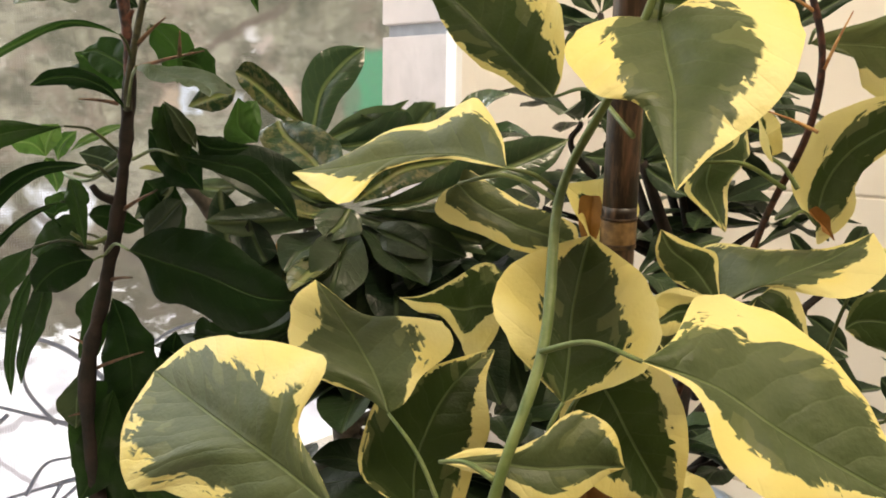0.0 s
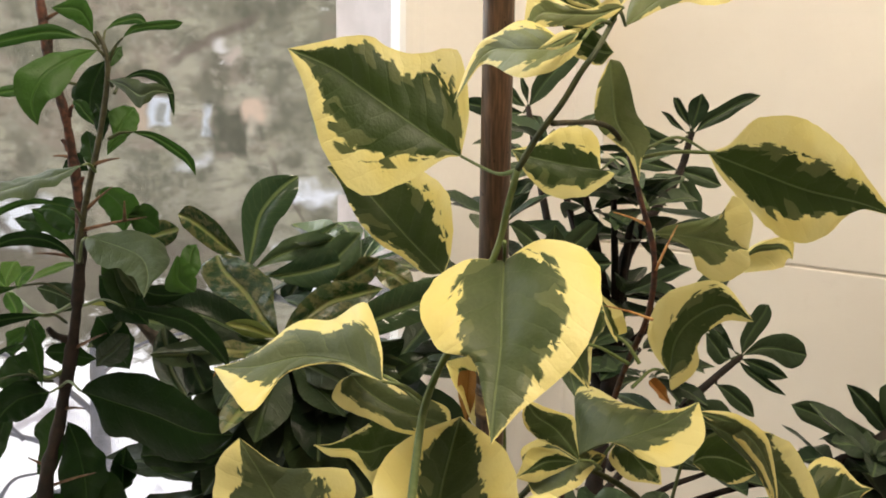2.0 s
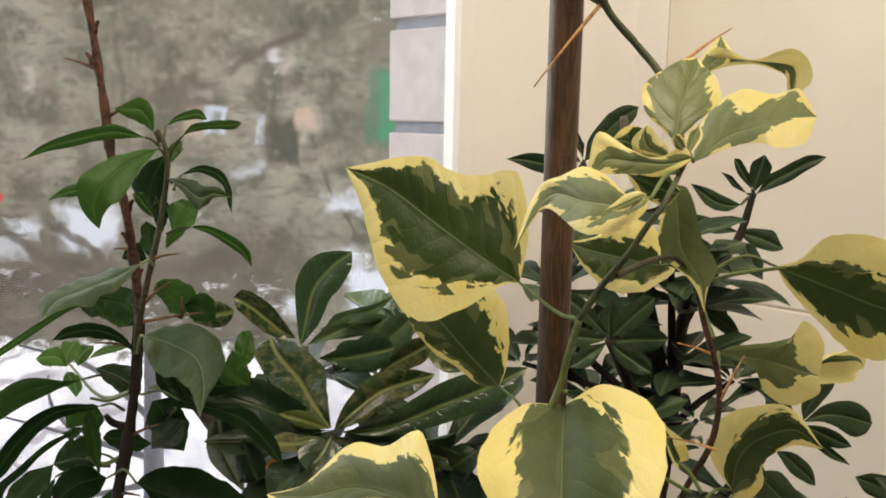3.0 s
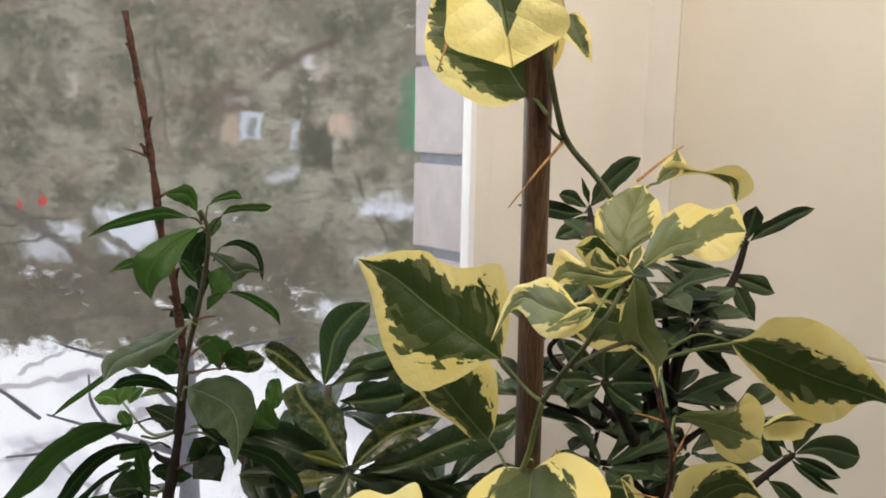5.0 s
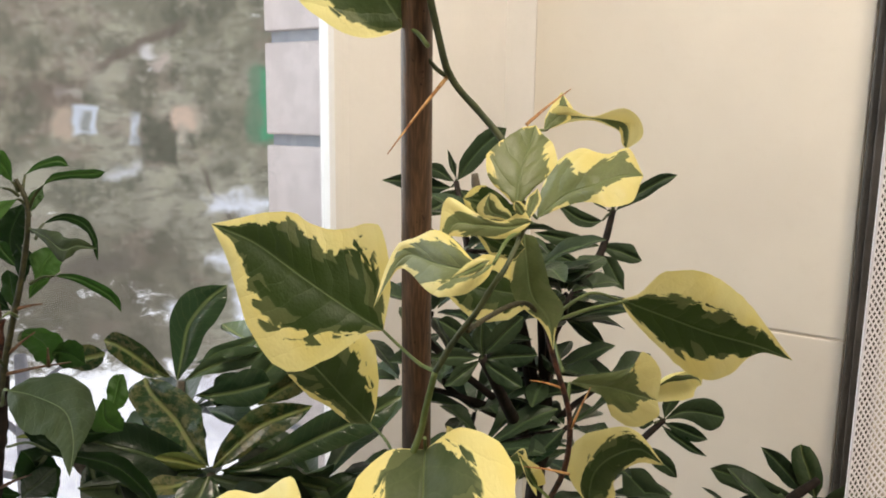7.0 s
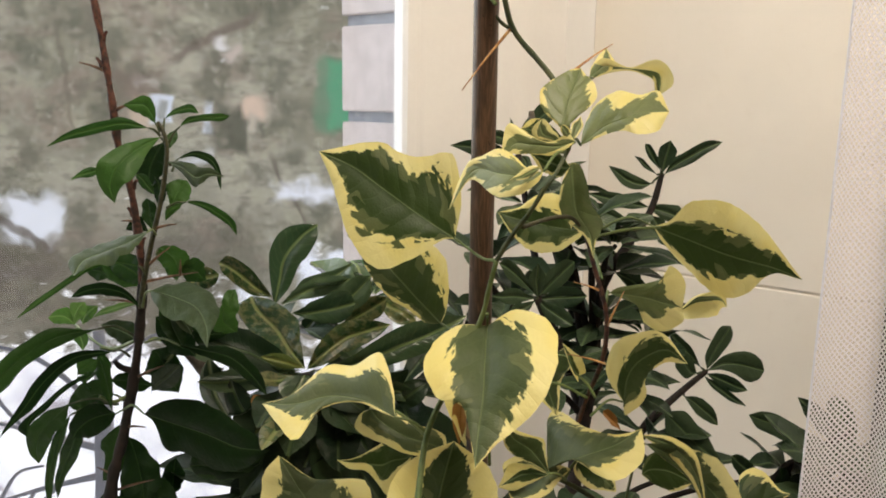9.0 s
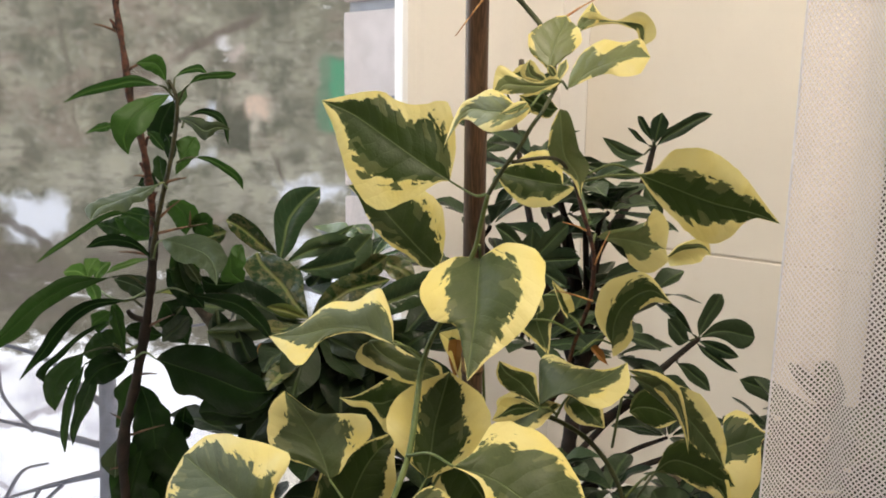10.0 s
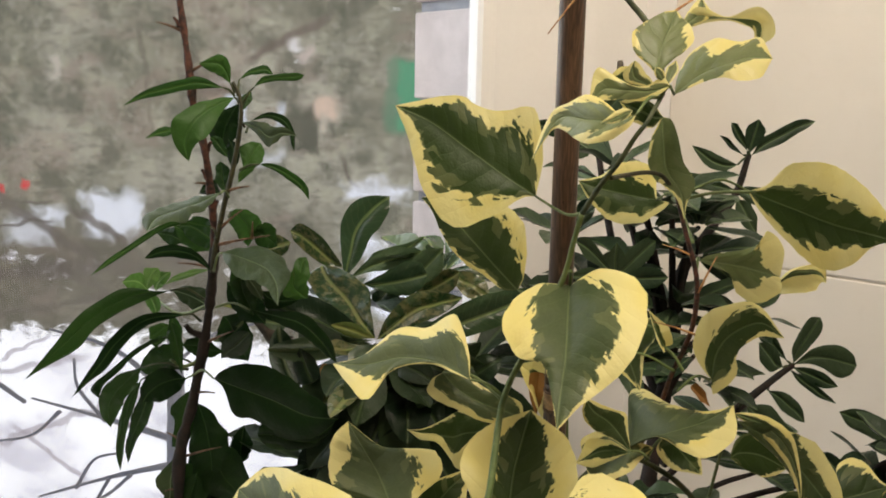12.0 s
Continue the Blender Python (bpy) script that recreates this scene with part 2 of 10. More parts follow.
def view_material():
    """Pine boughs, snow and houses in the distance, as a picture that glows: soft masses, far out of focus."""
    n = Nodes("far_view")
    p = n.place()
    warp = n.add("VectorMath", Vector=n.add("TexNoise", Vector=p, Scale=4.0, Detail=1.5).outputs["Color"])
    warp.operation = "MULTIPLY_ADD"
    warp.inputs[1].default_value = (0.20, 0.20, 0.20)
    shift = n.add("VectorMath")
    shift.operation = "ADD"
    n.put(shift.inputs[0], p)
    shift.inputs[1].default_value = (-0.10, -0.10, -0.10)
    n.put(warp.inputs[2], shift.outputs[0])
    w = warp.outputs[0]
    split = n.add("SeparateXYZ", Vector=w)
    x, z = split.outputs[0], split.outputs[2]

    def turned(scale, lean, vector=None):
        return n.add("Mapping", Vector=p if vector is None else vector, Scale=scale, Rotation=(0, lean, 0)).outputs[0]

    def less(mask, power):
        return n.math("MULTIPLY", mask, power)

    # masses of needles, near and far, with brown twigs between
    big, mid = n.noise(0.75, p, 3, 0.5), n.noise(1.9, turned((1.0, 1.0, 1.2), 0.3), 3, 0.55)
    tuft, spray = n.noise(4.5, turned((1.0, 1.0, 0.75), -0.4), 3.5, 0.55), n.noise(9.0, turned((0.55, 1.0, 1.4), 0.55), 3, 0.55)
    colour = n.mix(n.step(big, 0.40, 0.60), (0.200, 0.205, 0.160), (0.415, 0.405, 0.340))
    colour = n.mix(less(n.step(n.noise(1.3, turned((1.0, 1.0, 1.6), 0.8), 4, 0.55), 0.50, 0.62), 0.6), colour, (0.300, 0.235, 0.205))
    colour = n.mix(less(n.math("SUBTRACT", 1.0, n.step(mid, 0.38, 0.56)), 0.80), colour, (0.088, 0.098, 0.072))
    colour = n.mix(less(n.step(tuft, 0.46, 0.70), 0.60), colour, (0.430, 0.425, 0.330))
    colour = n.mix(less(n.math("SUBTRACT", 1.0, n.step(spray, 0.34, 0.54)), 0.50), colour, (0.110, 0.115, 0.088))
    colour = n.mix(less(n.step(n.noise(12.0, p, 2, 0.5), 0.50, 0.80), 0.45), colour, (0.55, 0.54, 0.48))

    def patch(x0, z0, x1, z1, soft, tint, power=1.0, rough=0.0):
        """A soft-edged patch with an uneven rim."""
        ux, uz = x, z
        if rough:
            off = n.math("MULTIPLY", n.math("SUBTRACT", n.noise(4.5, w, 2, 0.6), 0.5), rough)
            ux, uz = n.math("ADD", x, off), n.math("SUBTRACT", z, off)
        side = n.math("MULTIPLY", n.step(ux, x0 - soft, x0 + soft), n.math("SUBTRACT", 1.0, n.step(ux, x1 - soft, x1 + soft)))
        tall = n.math("MULTIPLY", n.step(uz, z0 - soft, z0 + soft), n.math("SUBTRACT", 1.0, n.step(uz, z1 - soft, z1 + soft)))
        return n.mix(less(n.math("MULTIPLY", side, tall), power), colour, tint)

    def bough(x0, z0, x1, z1, r, tint, power):
        dx, dz = x1 - x0, z1 - z0
        size = math.hypot(dx, dz)
        u = n.math("DIVIDE", n.math("ADD", n.math("MULTIPLY", n.math("SUBTRACT", x, x0), dx / size), n.math("MULTIPLY", n.math("SUBTRACT", z, z0), dz / size)), size)
        v = n.math("ABSOLUTE", n.math("SUBTRACT", n.math("MULTIPLY", n.math("SUBTRACT", x, x0), -dz / size), n.math("MULTIPLY", n.math("SUBTRACT", z, z0), -dx / size)))
        ends = n.math("MULTIPLY", n.step(u, -0.12, 0.12), n.math("SUBTRACT", 1.0, n.step(u, 0.88, 1.12)))
        return n.mix(less(n.math("MULTIPLY", n.math("SUBTRACT", 1.0, n.step(v, r * 0.3, r * 1.3)), ends), power), colour, tint)

    # the houses behind the trees
    colour = patch(-3.0, 1.32, -2.60, 1.56, 0.07, (0.20, 0.155, 0.135), 0.8, 0.3)
    colour = patch(-2.86, 1.46, -2.58, 1.54, 0.04, (0.50, 0.47, 0.45), 0.7, 0.2)
    colour = patch(-2.88, 1.02, -2.70, 1.36, 0.05, (0.55, 0.44, 0.36), 0.9, 0.1)
    colour = patch(-2.70, 1.08, -2.46, 1.38, 0.03, (0.72, 0.80, 0.95), 0.9)
    colour = patch(-2.63, 1.10, -2.53, 1.30, 0.03, (0.26, 0.28, 0.27), 0.85)
    colour = patch(-2.17, 1.00, -2.08, 1.27, 0.03, (0.70, 0.77, 0.90), 0.9)
    colour = patch(-2.06, 0.80, -1.68, 1.26, 0.08, (0.048, 0.060, 0.044), 0.9, 0.35)
    colour = patch(-1.78, 1.12, -1.55, 1.34, 0.05, (0.74, 0.58, 0.48), 0.95, 0.12)
    colour = patch(-1.70, 0.95, -1.60, 1.15, 0.05, (0.58, 0.52, 0.45), 0.7, 0.1)
    colour = patch(-1.96, 1.70, -1.80, 1.90, 0.06, (0.62, 0.54, 0.52), 0.8, 0.3)
    colour = patch(-2.02, 1.84, -1.92, 1.92, 0.03, (0.85, 0.85, 0.90), 0.8, 0.1)
    colour = patch(-1.06, 1.02, -0.60, 1.74, 0.06, (0.10, 0.27, 0.17), 0.75, 0.15)
    colour = patch(-0.93, 1.06, -0.60, 1.70, 0.04, (0.055, 0.36, 0.20), 0.9)
    colour = bough(-2.45, 1.70, -1.64, 2.14, 0.06, (0.13, 0.098, 0.088), 0.8)
    colour = bough(-3.4, 1.40, -2.5, 1.60, 0.05, (0.13, 0.105, 0.09), 0.6)
    colour = bough(-1.50, 0.75, -1.15, 0.05, 0.03, (0.10, 0.085, 0.07), 0.7)
    colour = bough(-3.55, 2.10, -3.45, 0.9, 0.035, (0.12, 0.105, 0.085), 0.5)

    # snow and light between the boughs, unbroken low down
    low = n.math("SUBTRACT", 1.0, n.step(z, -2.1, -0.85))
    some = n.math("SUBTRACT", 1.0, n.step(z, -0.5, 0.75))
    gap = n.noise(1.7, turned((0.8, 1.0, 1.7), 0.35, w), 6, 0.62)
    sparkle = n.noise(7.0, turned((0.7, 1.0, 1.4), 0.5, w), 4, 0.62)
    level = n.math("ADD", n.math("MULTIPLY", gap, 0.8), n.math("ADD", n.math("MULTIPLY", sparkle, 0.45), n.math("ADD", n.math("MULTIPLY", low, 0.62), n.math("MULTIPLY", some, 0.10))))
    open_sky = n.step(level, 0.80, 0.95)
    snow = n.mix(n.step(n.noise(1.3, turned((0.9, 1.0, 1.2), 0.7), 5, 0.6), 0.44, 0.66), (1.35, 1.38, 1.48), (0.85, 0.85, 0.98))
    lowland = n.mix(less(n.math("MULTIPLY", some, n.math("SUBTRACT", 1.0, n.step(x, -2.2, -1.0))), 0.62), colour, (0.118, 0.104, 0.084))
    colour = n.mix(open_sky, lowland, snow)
    for x0, z0, x1, z1, power in ((-4.22, -0.12, -3.66, 0.32, 0.85), (-1.50, 0.33, -0.82, 0.47, 0.85), (-1.48, -0.20, -1.12, -0.06, 0.85), (-1.90, -0.74, -1.58, -0.60, 0.8),
                                  (-1.22, -0.85, -0.60, -0.22, 1.0), (-2.45, 0.70, -2.10, 0.78, 0.7), (-4.75, 0.02, -4.45, 0.14, 0.8), (-5.10, -0.22, -4.60, 0.05, 0.55)):
        colour = patch(x0, z0, x1, z1, 0.085, (0.98, 1.04, 1.20), power, 0.34)
    for x0, z0, x1, z1, r, power in ((-5.6, 0.50, -4.20, -0.35, 0.07, 0.85), (-4.40, 0.16, -3.75, -0.22, 0.05, 0.85), (-5.5, 0.12, -4.6, 0.22, 0.022, 0.8), (-5.5, -0.10, -4.6, 0.02, 0.022, 0.8),
                                     (-5.5, -0.62, -3.7, -0.42, 0.10, 0.75), (-4.8, -0.40, -3.6, -0.95, 0.05, 0.6), (-5.4, -1.05, -3.9, -0.75, 0.04, 0.6), (-3.4, -0.35, -2.2, -0.15, 0.12, 0.7)):
        colour = bough(x0, z0, x1, z1, r, (0.125, 0.108, 0.098), power)
    for x0, z0, x1, z1, r in ((-5.6, -1.75, -4.3, -1.45, 0.05), (-5.6, -2.60, -3.6, -1.80, 0.05), (-5.2, -2.30, -4.4, -2.90, 0.04), (-5.3, -1.55, -4.7, -1.25, 0.03)):
        colour = bough(x0, z0, x1, z1, r, (0.46, 0.42, 0.50), 0.75)
    colour = patch(-4.92, 0.35, -4.82, 0.45, 0.025, (0.75, 0.05, 0.06), 0.9)
    colour = patch(-5.14, 0.26, -5.09, 0.36, 0.02, (0.70, 0.05, 0.06), 0.9)
    colour = patch(-4.52, 1.48, -4.40, 1.72, 0.05, (0.62, 0.58, 0.54), 0.7, 0.2)
    # the backdrop glows by itself: its daylight is put into these colours
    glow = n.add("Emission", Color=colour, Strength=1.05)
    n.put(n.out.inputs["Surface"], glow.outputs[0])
    return n.mat


def tile_material():
    n = Nodes("cream_tile")
    p = n.place()
    cloud, fine, scratch = n.noise(6, p, 3), n.noise(60, p, 4), n.noise(25, n.add("Mapping", Vector=p, Scale=(1, 1, 6)).outputs[0], 4, 0.6)
    colour = n.mix(n.step(cloud, 0.35, 0.65), (0.79, 0.735, 0.655), (0.83, 0.775, 0.69))
    colour = n.mix(n.math("MULTIPLY", n.step(fine, 0.55, 0.75), 0.25), colour, (0.76, 0.70, 0.61))
    n.bump(n.math("ADD", n.math("MULTIPLY", scratch, 0.8), n.math("MULTIPLY", fine, 0.3)), 0.12, 0.001)
    return n.set(colour, 0.32, spec=0.4)


BAMBOO = bamboo_material()
NET = net_material()
VIEW = view_material()
TILE = tile_material()
GROUT = mottled("grout", (0.60, 0.53, 0.44), (0.70, 0.63, 0.54), 60, 0.85)
PLASTIC = mottled("white_plastic", (0.86, 0.84, 0.82), (0.89, 0.87, 0.85), 9, 0.38, fine=150, bump=0.05)
BRICK = mottled("pale_brick", (0.52, 0.46, 0.46), (0.62, 0.55, 0.55), 30, 0.85, bump=0.4)
MORTAR = mottled("grey_mortar", (0.22, 0.24, 0.29), (0.30, 0.32, 0.37), 60, 0.9, bump=0.5)
JAMB = mottled("dark_jamb", (0.035, 0.031, 0.028), (0.07, 0.062, 0.055), 14, 0.42, fine=300)
# walls out of view: a tone darkened to cut the light they bounce
UNSEEN_WALL_PAINT = mottled("unseen_wall_paint", (0.24, 0.205, 0.17), (0.30, 0.255, 0.21), 4, 0.8)
PAINT = mottled("painted_wall", (0.74, 0.69, 0.62), (0.79, 0.74, 0.67), 4, 0.8)
CEILING_PAINT = mottled("ceiling_paint", (0.78, 0.77, 0.74), (0.82, 0.81, 0.78), 5, 0.85)
FLOOR_WOOD = mottled("floor_wood", (0.22, 0.13, 0.07), (0.34, 0.21, 0.12), 12, 0.45)
SNOW = mottled("snow", (0.72, 0.74, 0.80), (0.85, 0.86, 0.90), 0.8, 0.8, fine=20)
WIRE = mottled("screen_wire", (0.27, 0.27, 0.26), (0.34, 0.34, 0.33), 200, 0.6)
OUTER_BARK = mottled("outer_bark", (0.58, 0.52, 0.56), (0.74, 0.67, 0.72), 9, 0.9, fine=60)
BLUE_GLAZE = mottled("blue_glaze", (0.42, 0.50, 0.62), (0.50, 0.58, 0.70), 30, 0.3)
CREAM_CLAY = mottled("cream_clay", (0.62, 0.53, 0.42), (0.70, 0.61, 0.50), 30, 0.55)
BLACK_POT = mottled("black_pot", (0.018, 0.017, 0.016), (0.035, 0.032, 0.03), 60, 0.45)
TERRACOTTA = mottled("terracotta", (0.32, 0.13, 0.07), (0.42, 0.19, 0.10), 40, 0.8)
SOIL = mottled("soil", (0.030, 0.020, 0.014), (0.10, 0.07, 0.05), 140, 0.95, fine=500, bump=1.0, distance=0.004)
PEBBLE = mottled("pebble", (0.20, 0.13, 0.08), (0.42, 0.31, 0.22), 90, 0.8)
SILL = mottled("white_sill", (0.72, 0.71, 0.69), (0.78, 0.77, 0.75), 12, 0.4)


def glass_material():
    n = Nodes("window_glass")
    clear, shine = n.add("BsdfTransparent"), n.add("BsdfGlossy", Roughness=0.05)
    both = n.add("MixShader", Fac=0.03)
    n.put(both.inputs[1], clear.outputs[0])
    n.put(both.inputs[2], shine.outputs[0])
    n.put(n.out.inputs["Surface"], both.outputs[0])
    return n.mat


GLASS = glass_material()

# ---- building helpers ----
ORIGIN = {}


def mesh_of(bm, name, material, smooth):
    mesh = bpy.data.meshes.new(name)
    bmesh.ops.recalc_face_normals(bm, faces=bm.faces)
    bm.to_mesh(mesh)
    bm.free()
    mesh.materials.append(material)
    if smooth:
        mesh.polygons.foreach_set("use_smooth", [True] * len(mesh.polygons))
    return mesh


def thing(name, at, label, category, group="", kind=""):
    ob = new(name)
    ob.location = at
    ORIGIN[ob] = Vector(at)
    return tagged(ob, label, category, group, kind)


def part(name, bm, material, parent=None, label="", smooth=False):
    """One mesh object, built in world metres, under a thing or a part (or on its own)."""
    mesh = bm if isinstance(bm, bpy.types.Mesh) else mesh_of(bm, name, material, smooth)
    ob = new(name, mesh)
    if parent is not None:
        mesh.transform(Matrix.Translation(-ORIGIN[parent]))
        ob.parent = parent
        ORIGIN[ob] = ORIGIN[parent].copy()
    else:
        ORIGIN[ob] = Vector((0, 0, 0))
    return tagged(ob, label)


def box(bm, low, high, m=None, bevel=0.0):
    made = bmesh.ops.create_cube(bm, size=1.0)["verts"]
    low, high = Vector(low), Vector(high)
    for v in made:
        v.co = Vector((low[i] + (high[i] - low[i]) * (v.co[i] + 0.5) for i in range(3)))
    if bevel:
        edges = list({e for v in made for e in v.link_edges})
        out = bmesh.ops.bevel(bm, geom=edges, offset=bevel, segments=2, profile=0.5, affect="EDGES")
        made = list({v for f in out["faces"] for v in f.verts} | {v for v in made if v.is_valid})
    if m is not None:
        bmesh.ops.transform(bm, matrix=m, verts=made)
    return bm


def smooth_path(points, steps=6):
    """A Catmull-Rom line through the points."""
    p = [Vector(q) for q in points]
    p = [2 * p[0] - p[1]] + p + [2 * p[-1] - p[-2]]
    out = []
    for i in range(1, len(p) - 2):
        a, b, c, d = p[i - 1:i + 3]
        for k in range(steps):
            t = k / steps
            out.append(0.5 * ((2 * b) + (c - a) * t + (2 * a - 5 * b + 4 * c - d) * t * t + (3 * b - a - 3 * c + d) * t ** 3))
    return out + [p[-2]]


def tube(bm, points, r0, r1, steps=6, sides=8, knots=0.0):
    """A tapering round stem along a smooth line, a little uneven."""
    line = smooth_path(points, steps) if len(points) > 1 else points
    rings, side = [], None
    for i, q in enumerate(line):
        way = (line[min(i + 1, len(line) - 1)] - line[max(i - 1, 0)]).normalized()
        if side is None:
            side = way.orthogonal().normalized()
        side = (side - way * side.dot(way)).normalized()
        other = way.cross(side)
        r = r0 + (r1 - r0) * i / (len(line) - 1)
        r *= 1 + knots * noise.noise(q * 160)
        rings.append([bm.verts.new(q + r * (side * math.cos(a) + other * math.sin(a))) for a in (2 * math.pi * k / sides for k in range(sides))])
    for a, b in zip(rings, rings[1:]):
        for k in range(sides):
            bm.faces.new((a[k], a[(k + 1) % sides], b[(k + 1) % sides], b[k]))
    bm.faces.new(rings[0][::-1])
    bm.faces.new(rings[-1])
    return bm


def along(v, values, first, last):
    """A smooth curve through values at five places along a leaf, from base to tip."""
    xs = (0.0, 0.08, 0.25, 0.45, 0.65, 0.85, 1.0)
    ys = (first, *values, last)
    k = max(i for i in range(6) if v >= xs[i] or i == 0)
    f = (v - xs[k]) / (xs[k + 1] - xs[k])
    slope = [(ys[min(i + 1, 6)] - ys[max(i - 1, 0)]) / (xs[min(i + 1, 6)] - xs[max(i - 1, 0)]) * (xs[k + 1] - xs[k]) for i in (k, k + 1)]
    return ys[k] * (1 + 2 * f) * (1 - f) ** 2 + slope[0] * f * (1 - f) ** 2 + ys[k + 1] * f * f * (3 - 2 * f) + slope[1] * f * f * (f - 1)


def blade(base, tip, width, normal, form=(0.60, 0.75, 0.35), sag=0.0, skew=0.0, left=0.0, right=0.0, wave=0.06, lobe=0.09,
          green=(0.72, 0.72, 0.94), nu=14, nv=30, curls=(), seed=0.0, sides=None):
    """A leaf blade from base to tip. form: where it is widest; sag, skew: how far its middle lies off the line from base to tip, along the
    normal and to the right; left, right: how the two halves curl; curls: places (along, side, height) where the rim rolls up or down; sides: the half widths along
    the two sides, in place of form; green: how far the green reaches to the left, to the right and to the tip, or along both sides."""
    base, tip = Vector(base), Vector(tip)
    run = tip - base
    length = run.length
    ahead = run / length
    up = Vector(normal)
    up = (up - ahead * up.dot(ahead)).normalized()
    a, b, narrow = form
    verts, place, rim, faces = [], [], [], []
    for i in range(nv + 1):
        v = math.sin(0.5 * math.pi * (0.02 + 0.98 * i / nv)) ** 2
        taper = min(max((v - 0.5) / 0.5, 0.0), 1.0)
        plain = max(math.sin(math.pi * min(v ** a, 1.0)) ** b * (1 - narrow * taper * taper * (3 - 2 * taper)), 0.0 if i == nv else 0.012)
        half = 0.5 * width * plain
        uneven = [1 + 0.10 * noise.noise(Vector((v * 4.0, k * 3.1, seed * 50))) for k in (0, 1)]
        if sides:
            spread = [max(along(v, s, 0.0, 0.0), 0.02) for s in sides]
            half = 0.5 * width * 0.5 * (spread[0] + spread[1])
            uneven = [2 * k / max(spread[0] + spread[1], 0.01) for k in spread]
        s = ahead.cross(up).normalized()
        hump = 4 * v * (1 - v)
        mid = base + run * v + up * (sag * hump) + ahead.cross(up) * skew * hump
        for j in range(nu + 1):
            u = 2 * j / nu - 1
            curl = right if u > 0 else left
            ripple = wave * math.sin(3.4 * math.pi * v + seed * 9 + (1.9 if u > 0 else 0.0))
            swell = 0.55 * noise.noise(Vector((v * 2.3, u * 0.9, seed * 70))) + 0.09 * abs(u) * noise.noise(Vector((v * 10, u * 2, seed * 30)))
            bend = curl * u * u + ripple * abs(u) ** 1.5 + 0.20 * abs(u) + swell * (v * (1 - v) * 4) ** 0.5
            rolled = sum(h * math.exp(-((v - at) / 0.20) ** 2) for at, where, h in curls if where * u > 0)
            bend += rolled * u * u
            shrink = 0.12 if sides else 0.38
            reach = u * (1 - shrink * min(abs(rolled), 1.6) * u * u) * (1 - 0.28 * min(abs(curl), 1.4) * u * u) * uneven[1 if u > 0 else 0]
            back = lobe * length * math.sin(math.pi * min(v / 0.30, 1.0)) * abs(u) ** 1.3
            verts.append(mid + s * half * reach + up * half * bend - ahead * back)
            place.append((u * half * (uneven[1 if u > 0 else 0] if sides else 1), v * length, seed))
            g = green[1] if u > 0 else green[0]
            if type(g) is tuple:
                reach_green = along(v, g, g[0], 0.6 * g[-1])
                rim.append(0.35 + 0.65 * abs(u) / max(reach_green, 0.04) + 9.0 * max(0.10 - reach_green, 0.0))
            else:
                rim.append(max(abs(u) / max(g * (1.05 - 0.25 * v), 0.05), v / green[2]))
    w = nu + 1
    for i in range(nv):
        for j in range(nu):
            a = i * w + j
            faces.append((a, a + 1, a + 1 + w, a + w))
    mesh = bpy.data.meshes.new("leaf")
    mesh.from_pydata(verts, [], faces)
    mesh.attributes.new("leaf_place", "FLOAT_VECTOR", "POINT").data.foreach_set("vector", [c for q3 in place for c in (q3[0] + 0.0, q3[1], q3[2])])
    mesh.attributes.new("leaf_edge", "FLOAT", "POINT").data.foreach_set("value", rim)
    mesh.polygons.foreach_set("use_smooth", [True] * len(faces))
    return mesh


def through_five(v, values, first, last):
    """A smooth curve through three values at the quarters of a leaf, between its ends."""
    ys = (first, *values, last)
    k = min(int(v * 4), 3)
    f = v * 4 - k
    slope = [(ys[min(i + 1, 4)] - ys[max(i - 1, 0)]) / (min(i + 1, 4) - max(i - 1, 0)) for i in (k, k + 1)]
    return ys[k] * (1 + 2 * f) * (1 - f) ** 2 + slope[0] * f * (1 - f) ** 2 + ys[k + 1] * f * f * (3 - 2 * f) + slope[1] * f * f * (f - 1)


